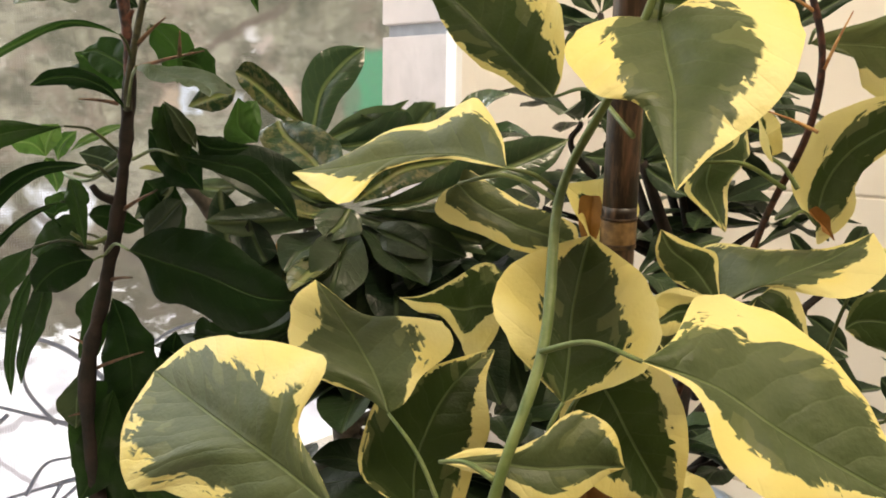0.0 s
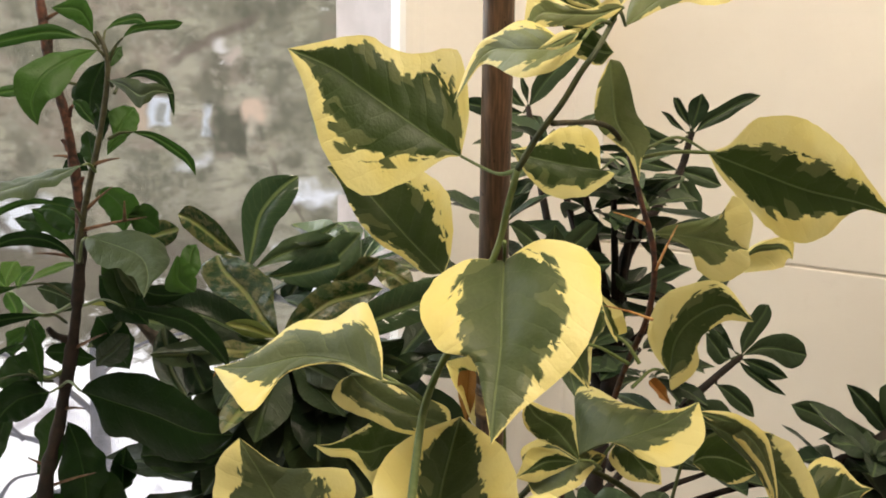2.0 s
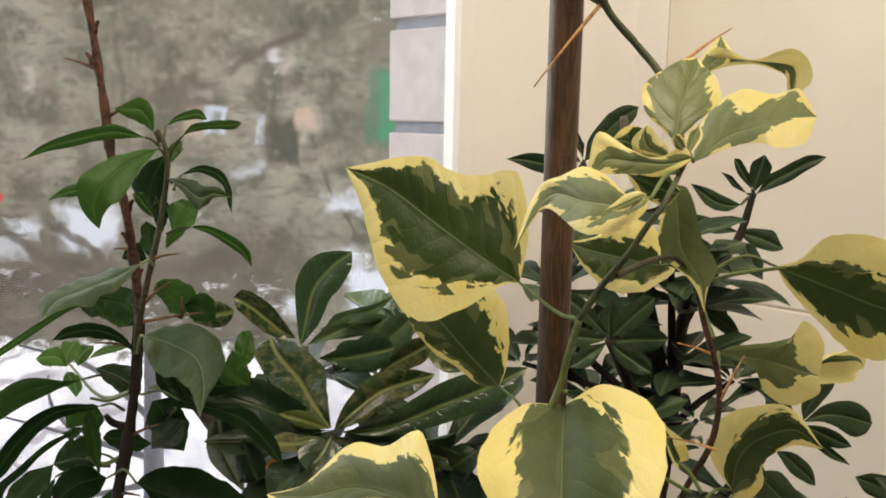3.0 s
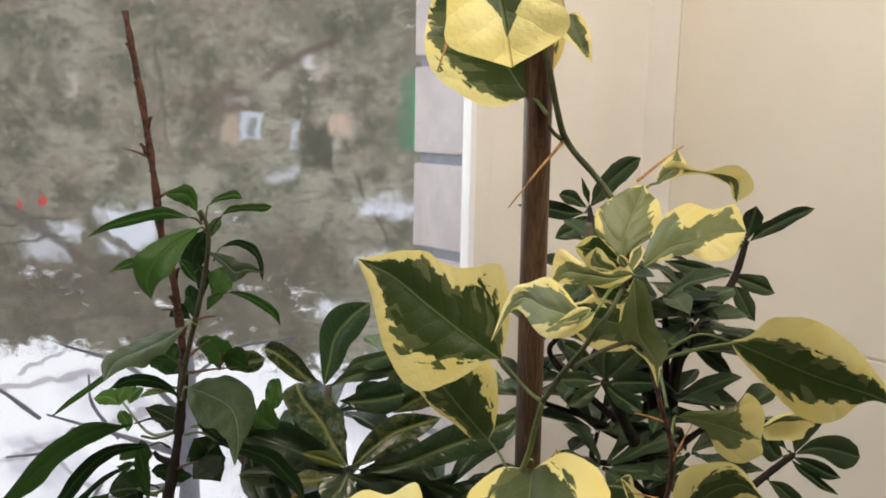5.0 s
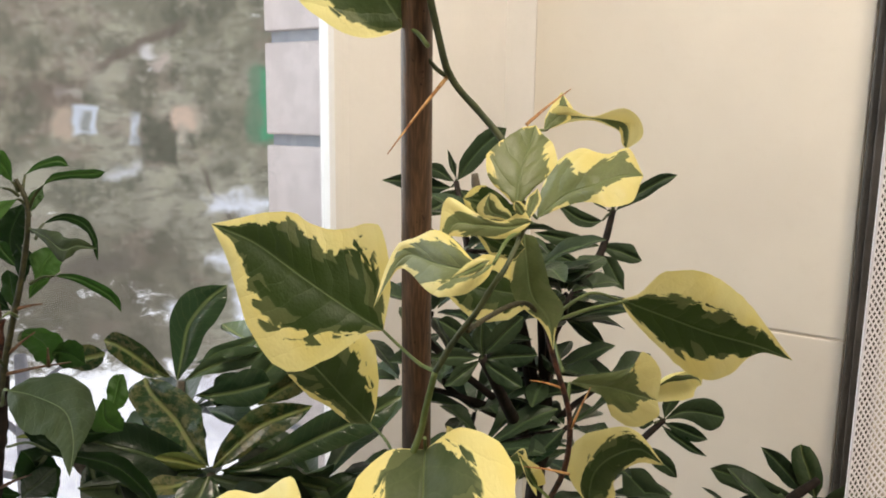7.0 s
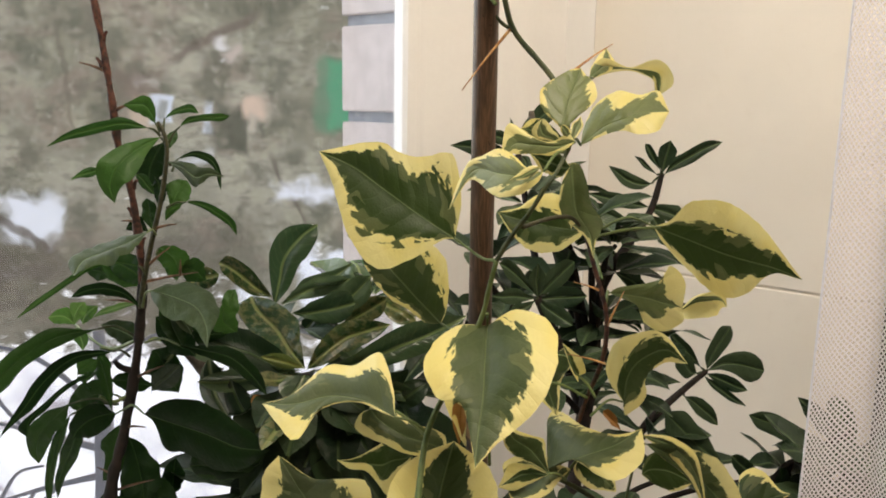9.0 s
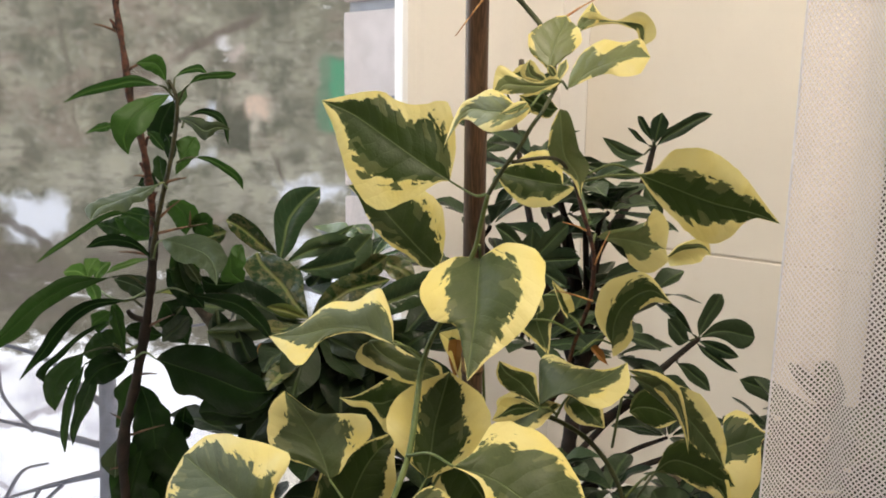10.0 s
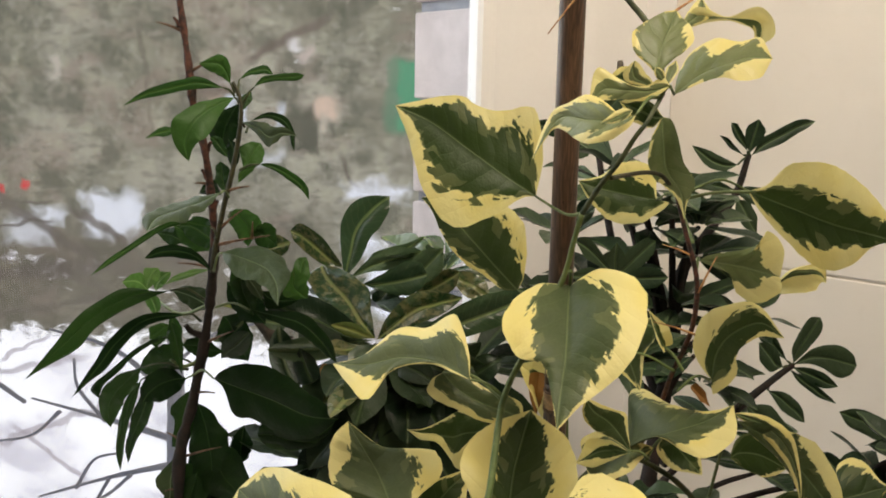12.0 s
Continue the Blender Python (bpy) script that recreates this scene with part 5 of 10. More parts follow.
    leaf(plant, VARIEGATED, (0.135, 0.337, 1.101), (0.107, 0.330, 1.134), 0.0, (0.113, -0.987, -0.115), node=(0.147, 0.345, 1.093), spine=((0.03, 0.03, -0.03), (0.27, 0.52, 0.78), (-0.00, -0.00, -0.00)), left=((0.04, 0.11, 0.20, 0.19, 0.10), (0.00, 0.01, 0.01, 0.01, 0.03), (-0.00, -0.00, -0.00, -0.00, 0.00)), right=((0.03, 0.11, 0.22, 0.18, 0.10), (-0.00, -0.01, -0.01, -0.02, -0.02), (-0.00, -0.00, 0.00, 0.00, -0.00)), green=((0.9, 0.9, 0.9, 0.85, 0.7), (0.85, 0.82, 0.8, 0.8, 0.6)), seed=0.4)
    leaf(plant, VARIEGATED, (0.135, 0.342, 1.098), (0.104, 0.335, 1.093), 0.0, (0.210, -0.976, 0.053), spine=((0.09, 0.13, 0.06), (0.26, 0.54, 0.79), (-0.00, -0.00, -0.00)), left=((0.05, 0.16, 0.24, 0.24, 0.12), (0.00, -0.00, -0.03, -0.03, -0.02), (0.00, 0.00, 0.00, -0.00, -0.00)), right=((0.05, 0.16, 0.23, 0.28, 0.12), (0.00, 0.00, 0.02, 0.05, 0.01), (-0.00, -0.00, -0.00, 0.00, 0.00)), green=((0.9, 0.8, 0.6, 0.3, 0.1), (0.8, 0.7, 0.4, 0.2, 0.1)), seed=0.2)
    leaf(plant, VARIEGATED, (0.200, 0.368, 1.086), (0.231, 0.362, 1.083), 0.0, (-0.187, -0.982, 0.020), spine=((-0.14, -0.18, -0.10), (0.16, 0.47, 0.78), (-0.00, -0.00, -0.00)), left=((0.10, 0.29, 0.42, 0.37, 0.17), (-0.05, -0.09, -0.07, -0.00, -0.01), (-0.00, -0.00, -0.00, 0.00, 0.00)), right=((0.10, 0.29, 0.39, 0.38, 0.19), (0.03, 0.09, 0.07, 0.03, 0.01), (0.00, 0.00, 0.00, -0.00, -0.00)), green=((1.1, 1.1, 1.1, 1.0, 0.8), (0.8, 1.0, 1.0, 0.8, 0.6)), seed=0.05)
    leaf(plant, VARIEGATED, (0.189, 0.335, 1.127), (0.229, 0.330, 1.074), 0.0, (-0.047, -0.997, 0.060), spine=((-0.15, -0.20, -0.13), (0.22, 0.48, 0.75), (0.00, 0.00, 0.00)), left=((0.03, 0.07, 0.09, 0.05, 0.02), (-0.02, -0.03, -0.02, -0.01, -0.00), (-0.00, -0.00, 0.00, 0.00, 0.00)), right=((0.03, 0.07, 0.09, 0.06, 0.02), (0.01, 0.03, 0.02, 0.01, 0.00), (0.00, 0.00, -0.00, -0.00, -0.00)), green=((0.5, 0.5, 0.5, 0.4, 0.3), (0.8, 0.7, 0.6, 0.5, 0.3)), seed=0.9, cushion=0.4)
    leaf(plant, VARIEGATED, (0.218, 0.362, 1.046), (0.271, 0.355, 1.039), 0.0, (-0.129, -0.992, 0.015), node=(0.214, 0.370, 1.036), spine=((-0.19, -0.18, -0.08), (0.19, 0.45, 0.75), (-0.00, -0.00, -0.00)), left=((0.06, 0.19, 0.30, 0.22, 0.15), (-0.03, -0.08, -0.08, -0.05, 0.01), (-0.00, -0.00, -0.00, 0.00, 0.00)), right=((0.07, 0.19, 0.27, 0.26, 0.14), (0.03, 0.08, 0.07, 0.04, 0.02), (0.00, 0.00, 0.00, -0.00, -0.00)), green=((1.1, 1.1, 1.1, 1.1, 0.9), (1.0, 0.92, 0.8, 0.75, 0.7)), seed=0.05)
    # between the leaves of the top cluster
    leaf(plant, YOUNG_VARIEGATED, (0.150, 0.350, 1.335), (0.162, 0.366, 1.353), 0.0, (0.244, -0.797, 0.552), spine=((0.07, 0.14, 0.10), (0.25, 0.53, 0.79), (-0.00, -0.00, -0.00)), left=((0.04, 0.13, 0.20, 0.18, 0.09), (-0.00, -0.02, -0.04, -0.05, -0.03), (-0.00, 0.00, 0.00, -0.00, -0.00)), right=((0.04, 0.13, 0.20, 0.20, 0.08), (0.01, 0.02, 0.03, 0.06, 0.03), (-0.00, -0.00, -0.00, 0.00, 0.00)), green=((0.9, 0.9, 0.8, 0.6, 0.3), (1.1, 1.0, 0.8, 0.6, 0.4)), seed=0.7)
    leaf(plant, YOUNG_VARIEGATED, (0.124, 0.283, 1.301), (0.114, 0.277, 1.313), 0.0, (0.217, -0.928, -0.303), spine=((-0.08, -0.23, -0.15), (0.28, 0.58, 0.87), (-0.00, -0.00, -0.00)), left=((0.06, 0.18, 0.25, 0.27, 0.12), (0.02, 0.05, 0.08, 0.11, 0.06), (-0.00, -0.00, -0.00, 0.00, 0.00)), right=((0.06, 0.18, 0.28, 0.26, 0.15), (-0.02, -0.05, -0.08, -0.12, -0.08), (0.00, 0.00, 0.00, -0.00, -0.00)), green=((0.5, 0.45, 0.45, 0.4, 0.2), (0.9, 0.8, 0.7, 0.5, 0.2)), seed=0.6)
    leaf(plant, YOUNG_VARIEGATED, (0.129, 0.279, 1.302), (0.134, 0.285, 1.314), 0.0, (0.110, -0.911, 0.397), spine=((-0.01, -0.01, 0.01), (0.24, 0.51, 0.77), (-0.00, -0.00, -0.00)), left=((0.04, 0.12, 0.17, 0.20, 0.09), (-0.00, -0.01, -0.02, -0.02, -0.01), (0.00, 0.00, 0.00, -0.00, -0.00)), right=((0.04, 0.12, 0.18, 0.19, 0.09), (0.00, 0.01, 0.02, 0.03, 0.01), (-0.00, -0.00, -0.00, 0.00, 0.00)), green=((0.8, 0.9, 1.0, 0.9, 0.5), (0.9, 0.9, 1.0, 0.9, 0.5)), seed=0.9)
    leaf(plant, YOUNG_VARIEGATED, (0.128, 0.277, 1.304), (0.123, 0.275, 1.310), 0.0, (0.144, -0.966, -0.213), spine=((-0.01, -0.00, -0.00), (0.25, 0.53, 0.83), (-0.00, -0.00, -0.00)), left=((0.05, 0.16, 0.26, 0.25, 0.14), (0.00, 0.00, 0.00, 0.00, -0.01), (-0.00, 0.00, 0.00, -0.00, -0.00)), right=((0.05, 0.16, 0.26, 0.24, 0.14), (0.00, -0.00, -0.01, -0.01, -0.01), (-0.00, -0.00, 0.00, -0.00, -0.00)), green=((0.9, 0.9, 1.0, 0.9, 0.5), (0.9, 0.9, 1.0, 0.9, 0.5)), seed=0.9)
    leaf(plant, VARIEGATED, (0.133, 0.318, 1.300), (0.108, 0.312, 1.307), 0.0, (0.216, -0.975, -0.052), spine=((-0.02, 0.02, 0.03), (0.24, 0.53, 0.82), (-0.00, -0.00, -0.00)), left=((0.06, 0.18, 0.24, 0.25, 0.15), (-0.01, -0.03, -0.03, -0.04, -0.01), (0.00, 0.00, 0.00, -0.00, -0.00)), right=((0.06, 0.18, 0.24, 0.25, 0.14), (0.01, 0.03, 0.03, 0.03, 0.02), (-0.00, -0.00, -0.00, 0.00, 0.00)), green=((1.1, 1.2, 1.2, 1.0, 0.3), (1.1, 1.2, 1.2, 0.9, 0.2)), seed=0.02)
    leaf(plant, YOUNG_VARIEGATED, (0.111, 0.256, 1.291), (0.097, 0.254, 1.285), 0.0, (0.119, -0.991, 0.056), spine=((0.01, -0.00, -0.01), (0.22, 0.49, 0.75), (-0.00, -0.00, -0.00)), left=((0.06, 0.15, 0.16, 0.13, 0.05), (-0.01, -0.00, -0.00, -0.00, -0.00), (0.00, 0.00, -0.00, -0.00, -0.00)), right=((0.06, 0.14, 0.16, 0.12, 0.06), (-0.00, 0.00, 0.00, 0.00, 0.00), (-0.00, -0.00, -0.00, 0.00, 0.00)), green=((0.5, 0.7, 0.9, 0.9, 0.9), (0.1, 0.2, 0.2, 0.2, 0.2)), seed=0.95, cushion=0.5)
    leaf(plant, VARIEGATED, (0.133, 0.300, 1.288), (0.111, 0.296, 1.295), 0.0, (0.162, -0.986, -0.045), spine=((-0.06, -0.04, -0.02), (0.19, 0.48, 0.76), (-0.00, -0.00, -0.00)), left=((0.07, 0.21, 0.25, 0.24, 0.10), (-0.01, -0.05, -0.04, -0.01, -0.01), (0.00, 0.00, -0.00, -0.00, -0.00)), right=((0.07, 0.21, 0.27, 0.22, 0.10), (0.02, 0.05, 0.03, 0.02, 0.01), (-0.00, -0.00, 0.00, 0.00, 0.00)), green=((0.8, 0.9, 0.9, 0.7, 0.3), (1.0, 1.1, 1.1, 0.8, 0.2)), seed=0.10)
    leaf(plant, YOUNG_VARIEGATED, (0.140, 0.338, 1.288), (0.153, 0.327, 1.235), 0.0, (-0.049, -0.980, 0.191), spine=((0.03, 0.06, -0.02), (0.22, 0.50, 0.74), (-0.00, -0.00, -0.00)), left=((0.09, 0.13, 0.16, 0.18, 0.04), (-0.02, -0.00, -0.00, 0.00, 0.00), (-0.00, -0.00, -0.00, 0.00, 0.00)), right=((0.05, 0.13, 0.16, 0.12, 0.04), (-0.00, 0.00, -0.00, -0.01, -0.01), (0.00, 0.00, 0.00, -0.00, -0.00)), green=((0.9, 1.2, 1.2, 1.2, 0.8), (0.7, 1.0, 1.2, 0.75, 0.3)), seed=0.55)
    part("bud", tube(bmesh.new(), [(0.1195, 0.328, 1.3000), (0.1165, 0.331, 1.3090), (0.1155, 0.332, 1.3160)], 0.0022, 0.0015, 4, 8, 0.25), GREY_BARK, plant, "brown dry bud", smooth=True)
    # the top, round the cane
    leaf(plant, VARIEGATED, (0.068, 0.168, 1.421), (0.076, 0.158, 1.380), 0.025, (0.1, -0.9, 0.35), green=((0.9, 0.85, 0.7, 0.25, 0.0), (0.9, 0.7, 0.45, 0.1, 0.0)), sides=((0.4, 0.85, 1.1, 1.25, 1.25), (0.4, 0.85, 1.1, 1.25, 1.25)), lobe=0.05, wave=0.04, seed=0.5, node=(0.080, 0.29, 1.43))
    leaf(plant, VARIEGATED, (0.083, 0.309, 1.376), (0.044, 0.309, 1.432), 0.072, (-0.2, -0.95, 0.25), green=((0.8, 0.78, 0.78, 0.8, 0.9), (0.8, 0.8, 0.8, 0.8, 0.9)), sides=((0.3, 0.65, 0.8, 0.7, 0.4), (0.36, 0.85, 1.0, 0.8, 0.4)), lobe=0.06, seed=0.3, node=(0.092, 0.300, 1.368))
    spike(plant, (0.059, 0.232, 1.413), (0.050, 0.222, 1.382), 0.0010)
    leaf(plant, VARIEGATED, (0.097, 0.295, 1.410), (0.109, 0.285, 1.390), 0.013, (0.3, -0.9, 0.3), green=(0.75, 0.75, 0.85), wave=0.15, node=(0.082, 0.30, 1.43))
    # behind the heart-shaped leaf, low down between the stems
    leaf(plant, VARIEGATED, (0.120, 0.33, 1.160), (0.103, 0.315, 1.205), 0.030, (0.2, -0.95, 0.25), green=(0.6, 0.85, 0.8), node=(0.155, 0.335, 1.15))
    leaf(plant, VARIEGATED, (0.150, 0.34, 1.162), (0.138, 0.33, 1.185), 0.012, (0.2, -0.9, 0.4), green=(0.3, 0.3, 0.8), left=0.6, right=0.6, node=(0.160, 0.335, 1.150))
    leaf(plant, VARIEGATED, (0.098, 0.345, 1.128), (0.070, 0.335, 1.150), 0.036, (0.0, -0.8, 0.6), green=(0.25, 0.3, 0.8), node=(0.10, 0.35, 1.10))
    leaf(plant, VARIEGATED, (0.110, 0.345, 1.090), (0.150, 0.35, 1.098), 0.030, (0.0, -0.7, 0.7), green=(0.75, 0.75, 0.9), node=(0.128, 0.36, 1.083))
    leaf(plant, VARIEGATED, (0.160, 0.365, 1.10), (0.182, 0.36, 1.078), 0.026, (0.1, -0.9, 0.4), green=(0.7, 0.8, 0.9), node=(0.15, 0.37, 1.08))
    leaf(plant, VARIEGATED, (0.080, 0.30, 1.085), (0.115, 0.31, 1.025), 0.045, (0.0, -0.95, 0.2), green=(0.75, 0.75, 0.95), node=(0.06, 0.28, 1.06))
    leaf(plant, VARIEGATED, (0.060, 0.30, 1.010), (0.010, 0.29, 0.99), 0.045, (0.0, -0.7, 0.7), green=(0.75, 0.7, 0.95), node=(0.045, 0.28, 1.0))
    leaf(plant, VARIEGATED, (0.100, 0.33, 1.02), (0.150, 0.33, 1.000), 0.045, (0.0, -0.7, 0.7), green=(0.75, 0.7, 0.95), node=(0.12, 0.36, 1.0))
    leaf(plant, DRY_LEAF, (0.081, 0.335, 1.146), (0.080, 0.330, 1.122), 0.010, (-0.3, -0.9, 0.1), left=0.3, right=0.3, wave=0.05, label="small dry brown leaf")
    leaf(plant, DRY_LEAF, (0.078, 0.316, 1.060), (0.086, 0.318, 0.990), 0.020, (-0.1, -0.98, 0.1), left=0.5, right=0.5, wave=0.1, label="dry amber leaf hanging by the cane")
    leaf(plant, DRY_LEAF, (0.165, 0.335, 1.142), (0.176, 0.335, 1.130), 0.007, (-0.1, -0.8, 0.5), left=0.5, right=0.7, wave=0.2, label="small dry brown leaf")


variegated_plant()


# ---- the thorny green plant ----
def green_plant():
    plant = thing("thorny_green_plant", (-0.165, 0.47, 0.825), "green-leaved thorny plant with a red-brown stem", "plant")
    stem(plant, DARK_BARK, [(-0.168, 0.47, 0.81), (-0.172, 0.44, 1.005), (-0.158, 0.44, 1.081), (-0.150, 0.44, 1.117), (-0.144, 0.44, 1.151), (-0.139, 0.44, 1.194)], 0.0046, 0.0030, knots=0.5)
    stem(plant, RED_BARK, [(-0.1393, 0.44, 1.191), (-0.140, 0.44, 1.217), (-0.144, 0.44, 1.257), (-0.151, 0.44, 1.287), (-0.154, 0.44, 1.320), (-0.160, 0.44, 1.370), (-0.169, 0.44, 1.428)], 0.0030, 0.0021, knots=0.42)
    for x, z, s in ((-0.1655, 1.406, -1), (-0.1615, 1.382, -1), (-0.1570, 1.360, 1), (-0.1590, 1.343, -1), (-0.1535, 1.326, -1), (-0.1505, 1.300, 1), (-0.1480, 1.281, -1), (-0.1420, 1.262, 1),
                    (-0.1435, 1.243, -1), (-0.1385, 1.222, 1)):
        part("bud", tube(bmesh.new(), [(x, 0.440, z - 0.004), (x + 0.0008 * s, 0.4395, z - 0.001), (x + 0.0020 * s, 0.439, z + 0.0012), (x + 0.0032 * s, 0.4385, z + 0.0022)], 0.0017, 0.0008, 3, 7, 0.3),
             RED_BARK, plant, smooth=True)
    stem(plant, OLIVE_STEM, [(-0.140, 0.437, 1.175), (-0.136, 0.43, 1.19), (-0.129, 0.43, 1.22), (-0.122, 0.43, 1.246), (-0.116, 0.43, 1.276), (-0.116, 0.431, 1.293), (-0.121, 0.432, 1.304)],
         0.0021, 0.0012)
    for a, b in (((-0.158, 0.44, 1.337), (-0.173, 0.437, 1.342)), ((-0.153, 0.44, 1.310), (-0.134, 0.436, 1.3185)), ((-0.148, 0.44, 1.276), (-0.157, 0.437, 1.278)),
                 ((-0.142, 0.44, 1.235), (-0.151, 0.437, 1.236)), ((-0.148, 0.44, 1.122), (-0.124, 0.43, 1.135)), ((-0.156, 0.44, 1.085), (-0.139, 0.43, 1.089)),
                 ((-0.165, 0.44, 1.045), (-0.178, 0.437, 1.055)), ((-0.168, 0.44, 1.035), (-0.135, 0.43, 1.049))) + (((-0.172, 0.44, 1.01), (-0.181, 0.437, 1.009)),
                 ((-0.132, 0.43, 1.206), (-0.115, 0.427, 1.220)), ((-0.134, 0.43, 1.195), (-0.095, 0.422, 1.204)), ((-0.108, 0.424, 1.201), (-0.106, 0.420, 1.213)),
                 ((-0.126, 0.43, 1.232), (-0.110, 0.427, 1.236)), ((-0.146, 0.44, 1.178), (-0.165, 0.437, 1.180))):
        spike(plant, a, b, 0.0013, DARK_THORN)
    stem(plant, GREEN_STEM, [(-0.146, 0.44, 1.150), (-0.165, 0.45, 1.140), (-0.176, 0.45, 1.141)], 0.0013, 0.0009, "twig")
    stem(plant, GREEN_STEM, [(-0.152, 0.44, 1.110), (-0.162, 0.435, 1.106), (-0.170, 0.43, 1.112)], 0.0015, 0.0010, "twig")
    stem(plant, GREEN_STEM, [(-0.145, 0.44, 1.150), (-0.18, 0.47, 1.135), (-0.226, 0.52, 1.140)], 0.0013, 0.0009, "twig")
    leaf(plant, FRESH_LEAF, (-0.122, 0.430, 1.303), (-0.139, 0.420, 1.315), 0.0, (0.359, -0.901, -0.243), node=(-0.120, 0.432, 1.297), ripple=0.07, spine=((0.19, 0.30, 0.17), (0.23, 0.51, 0.78), (-0.00, -0.00, -0.00)), left=((0.06, 0.17, 0.29, 0.25, 0.13), (0.01, 0.02, -0.00, -0.03, -0.02), (-0.00, 0.00, 0.00, -0.00, -0.00)), right=((0.05, 0.17, 0.26, 0.25, 0.11), (-0.01, -0.02, 0.00, 0.04, 0.01), (-0.00, -0.00, -0.00, 0.00, 0.00)), stalk_material=DARK_STEM)
    leaf(plant, FRESH_LEAF, (-0.119, 0.440, 1.306), (-0.099, 0.450, 1.310), 0.0, (0.440, -0.895, 0.077), node=(-0.118, 0.432, 1.295), ripple=0.07, spine=((-0.13, -0.18, -0.17), (0.26, 0.54, 0.83), (-0.00, -0.00, -0.00)), left=((0.02, 0.07, 0.10, 0.12, 0.07), (0.00, 0.01, 0.03, 0.06, 0.04), (-0.00, 0.00, -0.00, -0.00, 0.00)), right=((0.03, 0.07, 0.11, 0.13, 0.09), (-0.00, -0.01, -0.03, -0.07, -0.05), (-0.00, -0.00, 0.00, -0.00, -0.00)), stalk_material=DARK_STEM)
    leaf(plant, FRESH_LEAF, (-0.106, 0.430, 1.301), (-0.071, 0.423, 1.309), 0.0, (-0.183, -0.982, -0.044), node=(-0.115, 0.432, 1.289), ripple=0.07, spine=((-0.08, -0.06, -0.02), (0.23, 0.50, 0.76), (-0.00, -0.00, -0.00)), left=((0.03, 0.06, 0.06, 0.07, 0.06), (-0.01, -0.02, -0.02, -0.01, 0.00), (-0.00, -0.00, -0.00, -0.00, 0.00)), right=((0.01, 0.06, 0.06, 0.07, 0.08), (0.01, 0.02, 0.02, 0.01, 0.01), (-0.00, 0.00, 0.00, 0.00, -0.00)), stalk_material=DARK_STEM)
    leaf(plant, FRESH_LEAF, (-0.125, 0.425, 1.300), (-0.187, 0.412, 1.287), 0.0, (0.201, -0.979, 0.028), node=(-0.120, 0.432, 1.295), ripple=0.07, spine=((0.09, 0.09, 0.07), (0.23, 0.49, 0.75), (-0.00, -0.00, -0.00)), left=((0.02, 0.06, 0.05, 0.05, 0.02), (0.01, 0.02, 0.01, 0.00, 0.00), (-0.00, 0.00, 0.00, -0.00, -0.00)), right=((0.02, 0.06, 0.06, 0.05, 0.03), (-0.01, -0.02, -0.01, -0.00, 0.00), (-0.00, -0.00, -0.00, 0.00, 0.00)), stalk_material=DARK_STEM)
    leaf(plant, FRESH_LEAF, (-0.118, 0.425, 1.294), (-0.137, 0.392, 1.254), 0.0, (0.266, -0.799, 0.539), node=(-0.117, 0.432, 1.290), ripple=0.07, spine=((0.08, 0.14, 0.12), (0.32, 0.62, 0.86), (0.16, 0.21, 0.13)), left=((0.04, 0.11, 0.20, 0.19, 0.07), (0.01, 0.02, 0.00, -0.02, -0.02), (0.00, -0.01, -0.02, 0.00, 0.02)), right=((0.04, 0.11, 0.18, 0.19, 0.09), (-0.01, -0.02, -0.00, 0.02, 0.03), (0.01, 0.01, 0.02, -0.00, -0.04)), stalk_material=DARK_STEM)
    leaf(plant, FRESH_LEAF, (-0.156, 0.420, 1.273), (-0.168, 0.400, 1.267), 0.0, (0.807, -0.544, 0.231), node=(-0.137, 0.440, 1.276), ripple=0.07, spine=((0.01, 0.03, 0.03), (0.23, 0.48, 0.74), (-0.00, -0.01, -0.00)), left=((0.04, 0.12, 0.13, 0.07, 0.03), (0.00, 0.01, 0.01, -0.00, 0.00), (-0.00, 0.00, 0.00, -0.00, -0.00)), right=((0.04, 0.12, 0.13, 0.08, 0.03), (-0.00, -0.01, -0.01, -0.00, 0.00), (-0.00, -0.00, -0.00, 0.00, -0.00)), stalk_material=DARK_STEM)
    leaf(plant, GREEN_LEAF, (-0.122, 0.445, 1.290), (-0.138, 0.460, 1.257), 0.0, (-0.108, -0.924, -0.368), node=(-0.116, 0.432, 1.288), ripple=0.07, spine=((0.05, 0.09, 0.07), (0.23, 0.53, 0.79), (-0.00, -0.00, -0.00)), left=((0.06, 0.17, 0.22, 0.23, 0.11), (-0.01, -0.03, -0.05, -0.06, -0.04), (-0.00, 0.00, 0.00, -0.00, -0.00)), right=((0.05, 0.17, 0.23, 0.27, 0.11), (0.01, 0.03, 0.04, 0.10, 0.03), (-0.00, -0.00, -0.00, 0.00, 0.00)), stalk_material=DARK_STEM)
    leaf(plant, GREEN_LEAF, (-0.118, 0.440, 1.285), (-0.114, 0.450, 1.298), 0.0, (0.234, -0.815, 0.530), node=(-0.115, 0.432, 1.284), ripple=0.07, spine=((-0.03, -0.06, -0.04), (0.25, 0.52, 0.79), (-0.00, -0.00, -0.00)), left=((0.04, 0.13, 0.21, 0.19, 0.10), (0.00, 0.01, 0.02, 0.03, 0.02), (-0.00, -0.00, -0.00, -0.00, 0.00)), right=((0.04, 0.13, 0.19, 0.22, 0.10), (-0.00, -0.01, -0.02, -0.03, -0.03), (-0.00, 0.00, 0.00, -0.00, -0.00)), stalk_material=DARK_STEM)
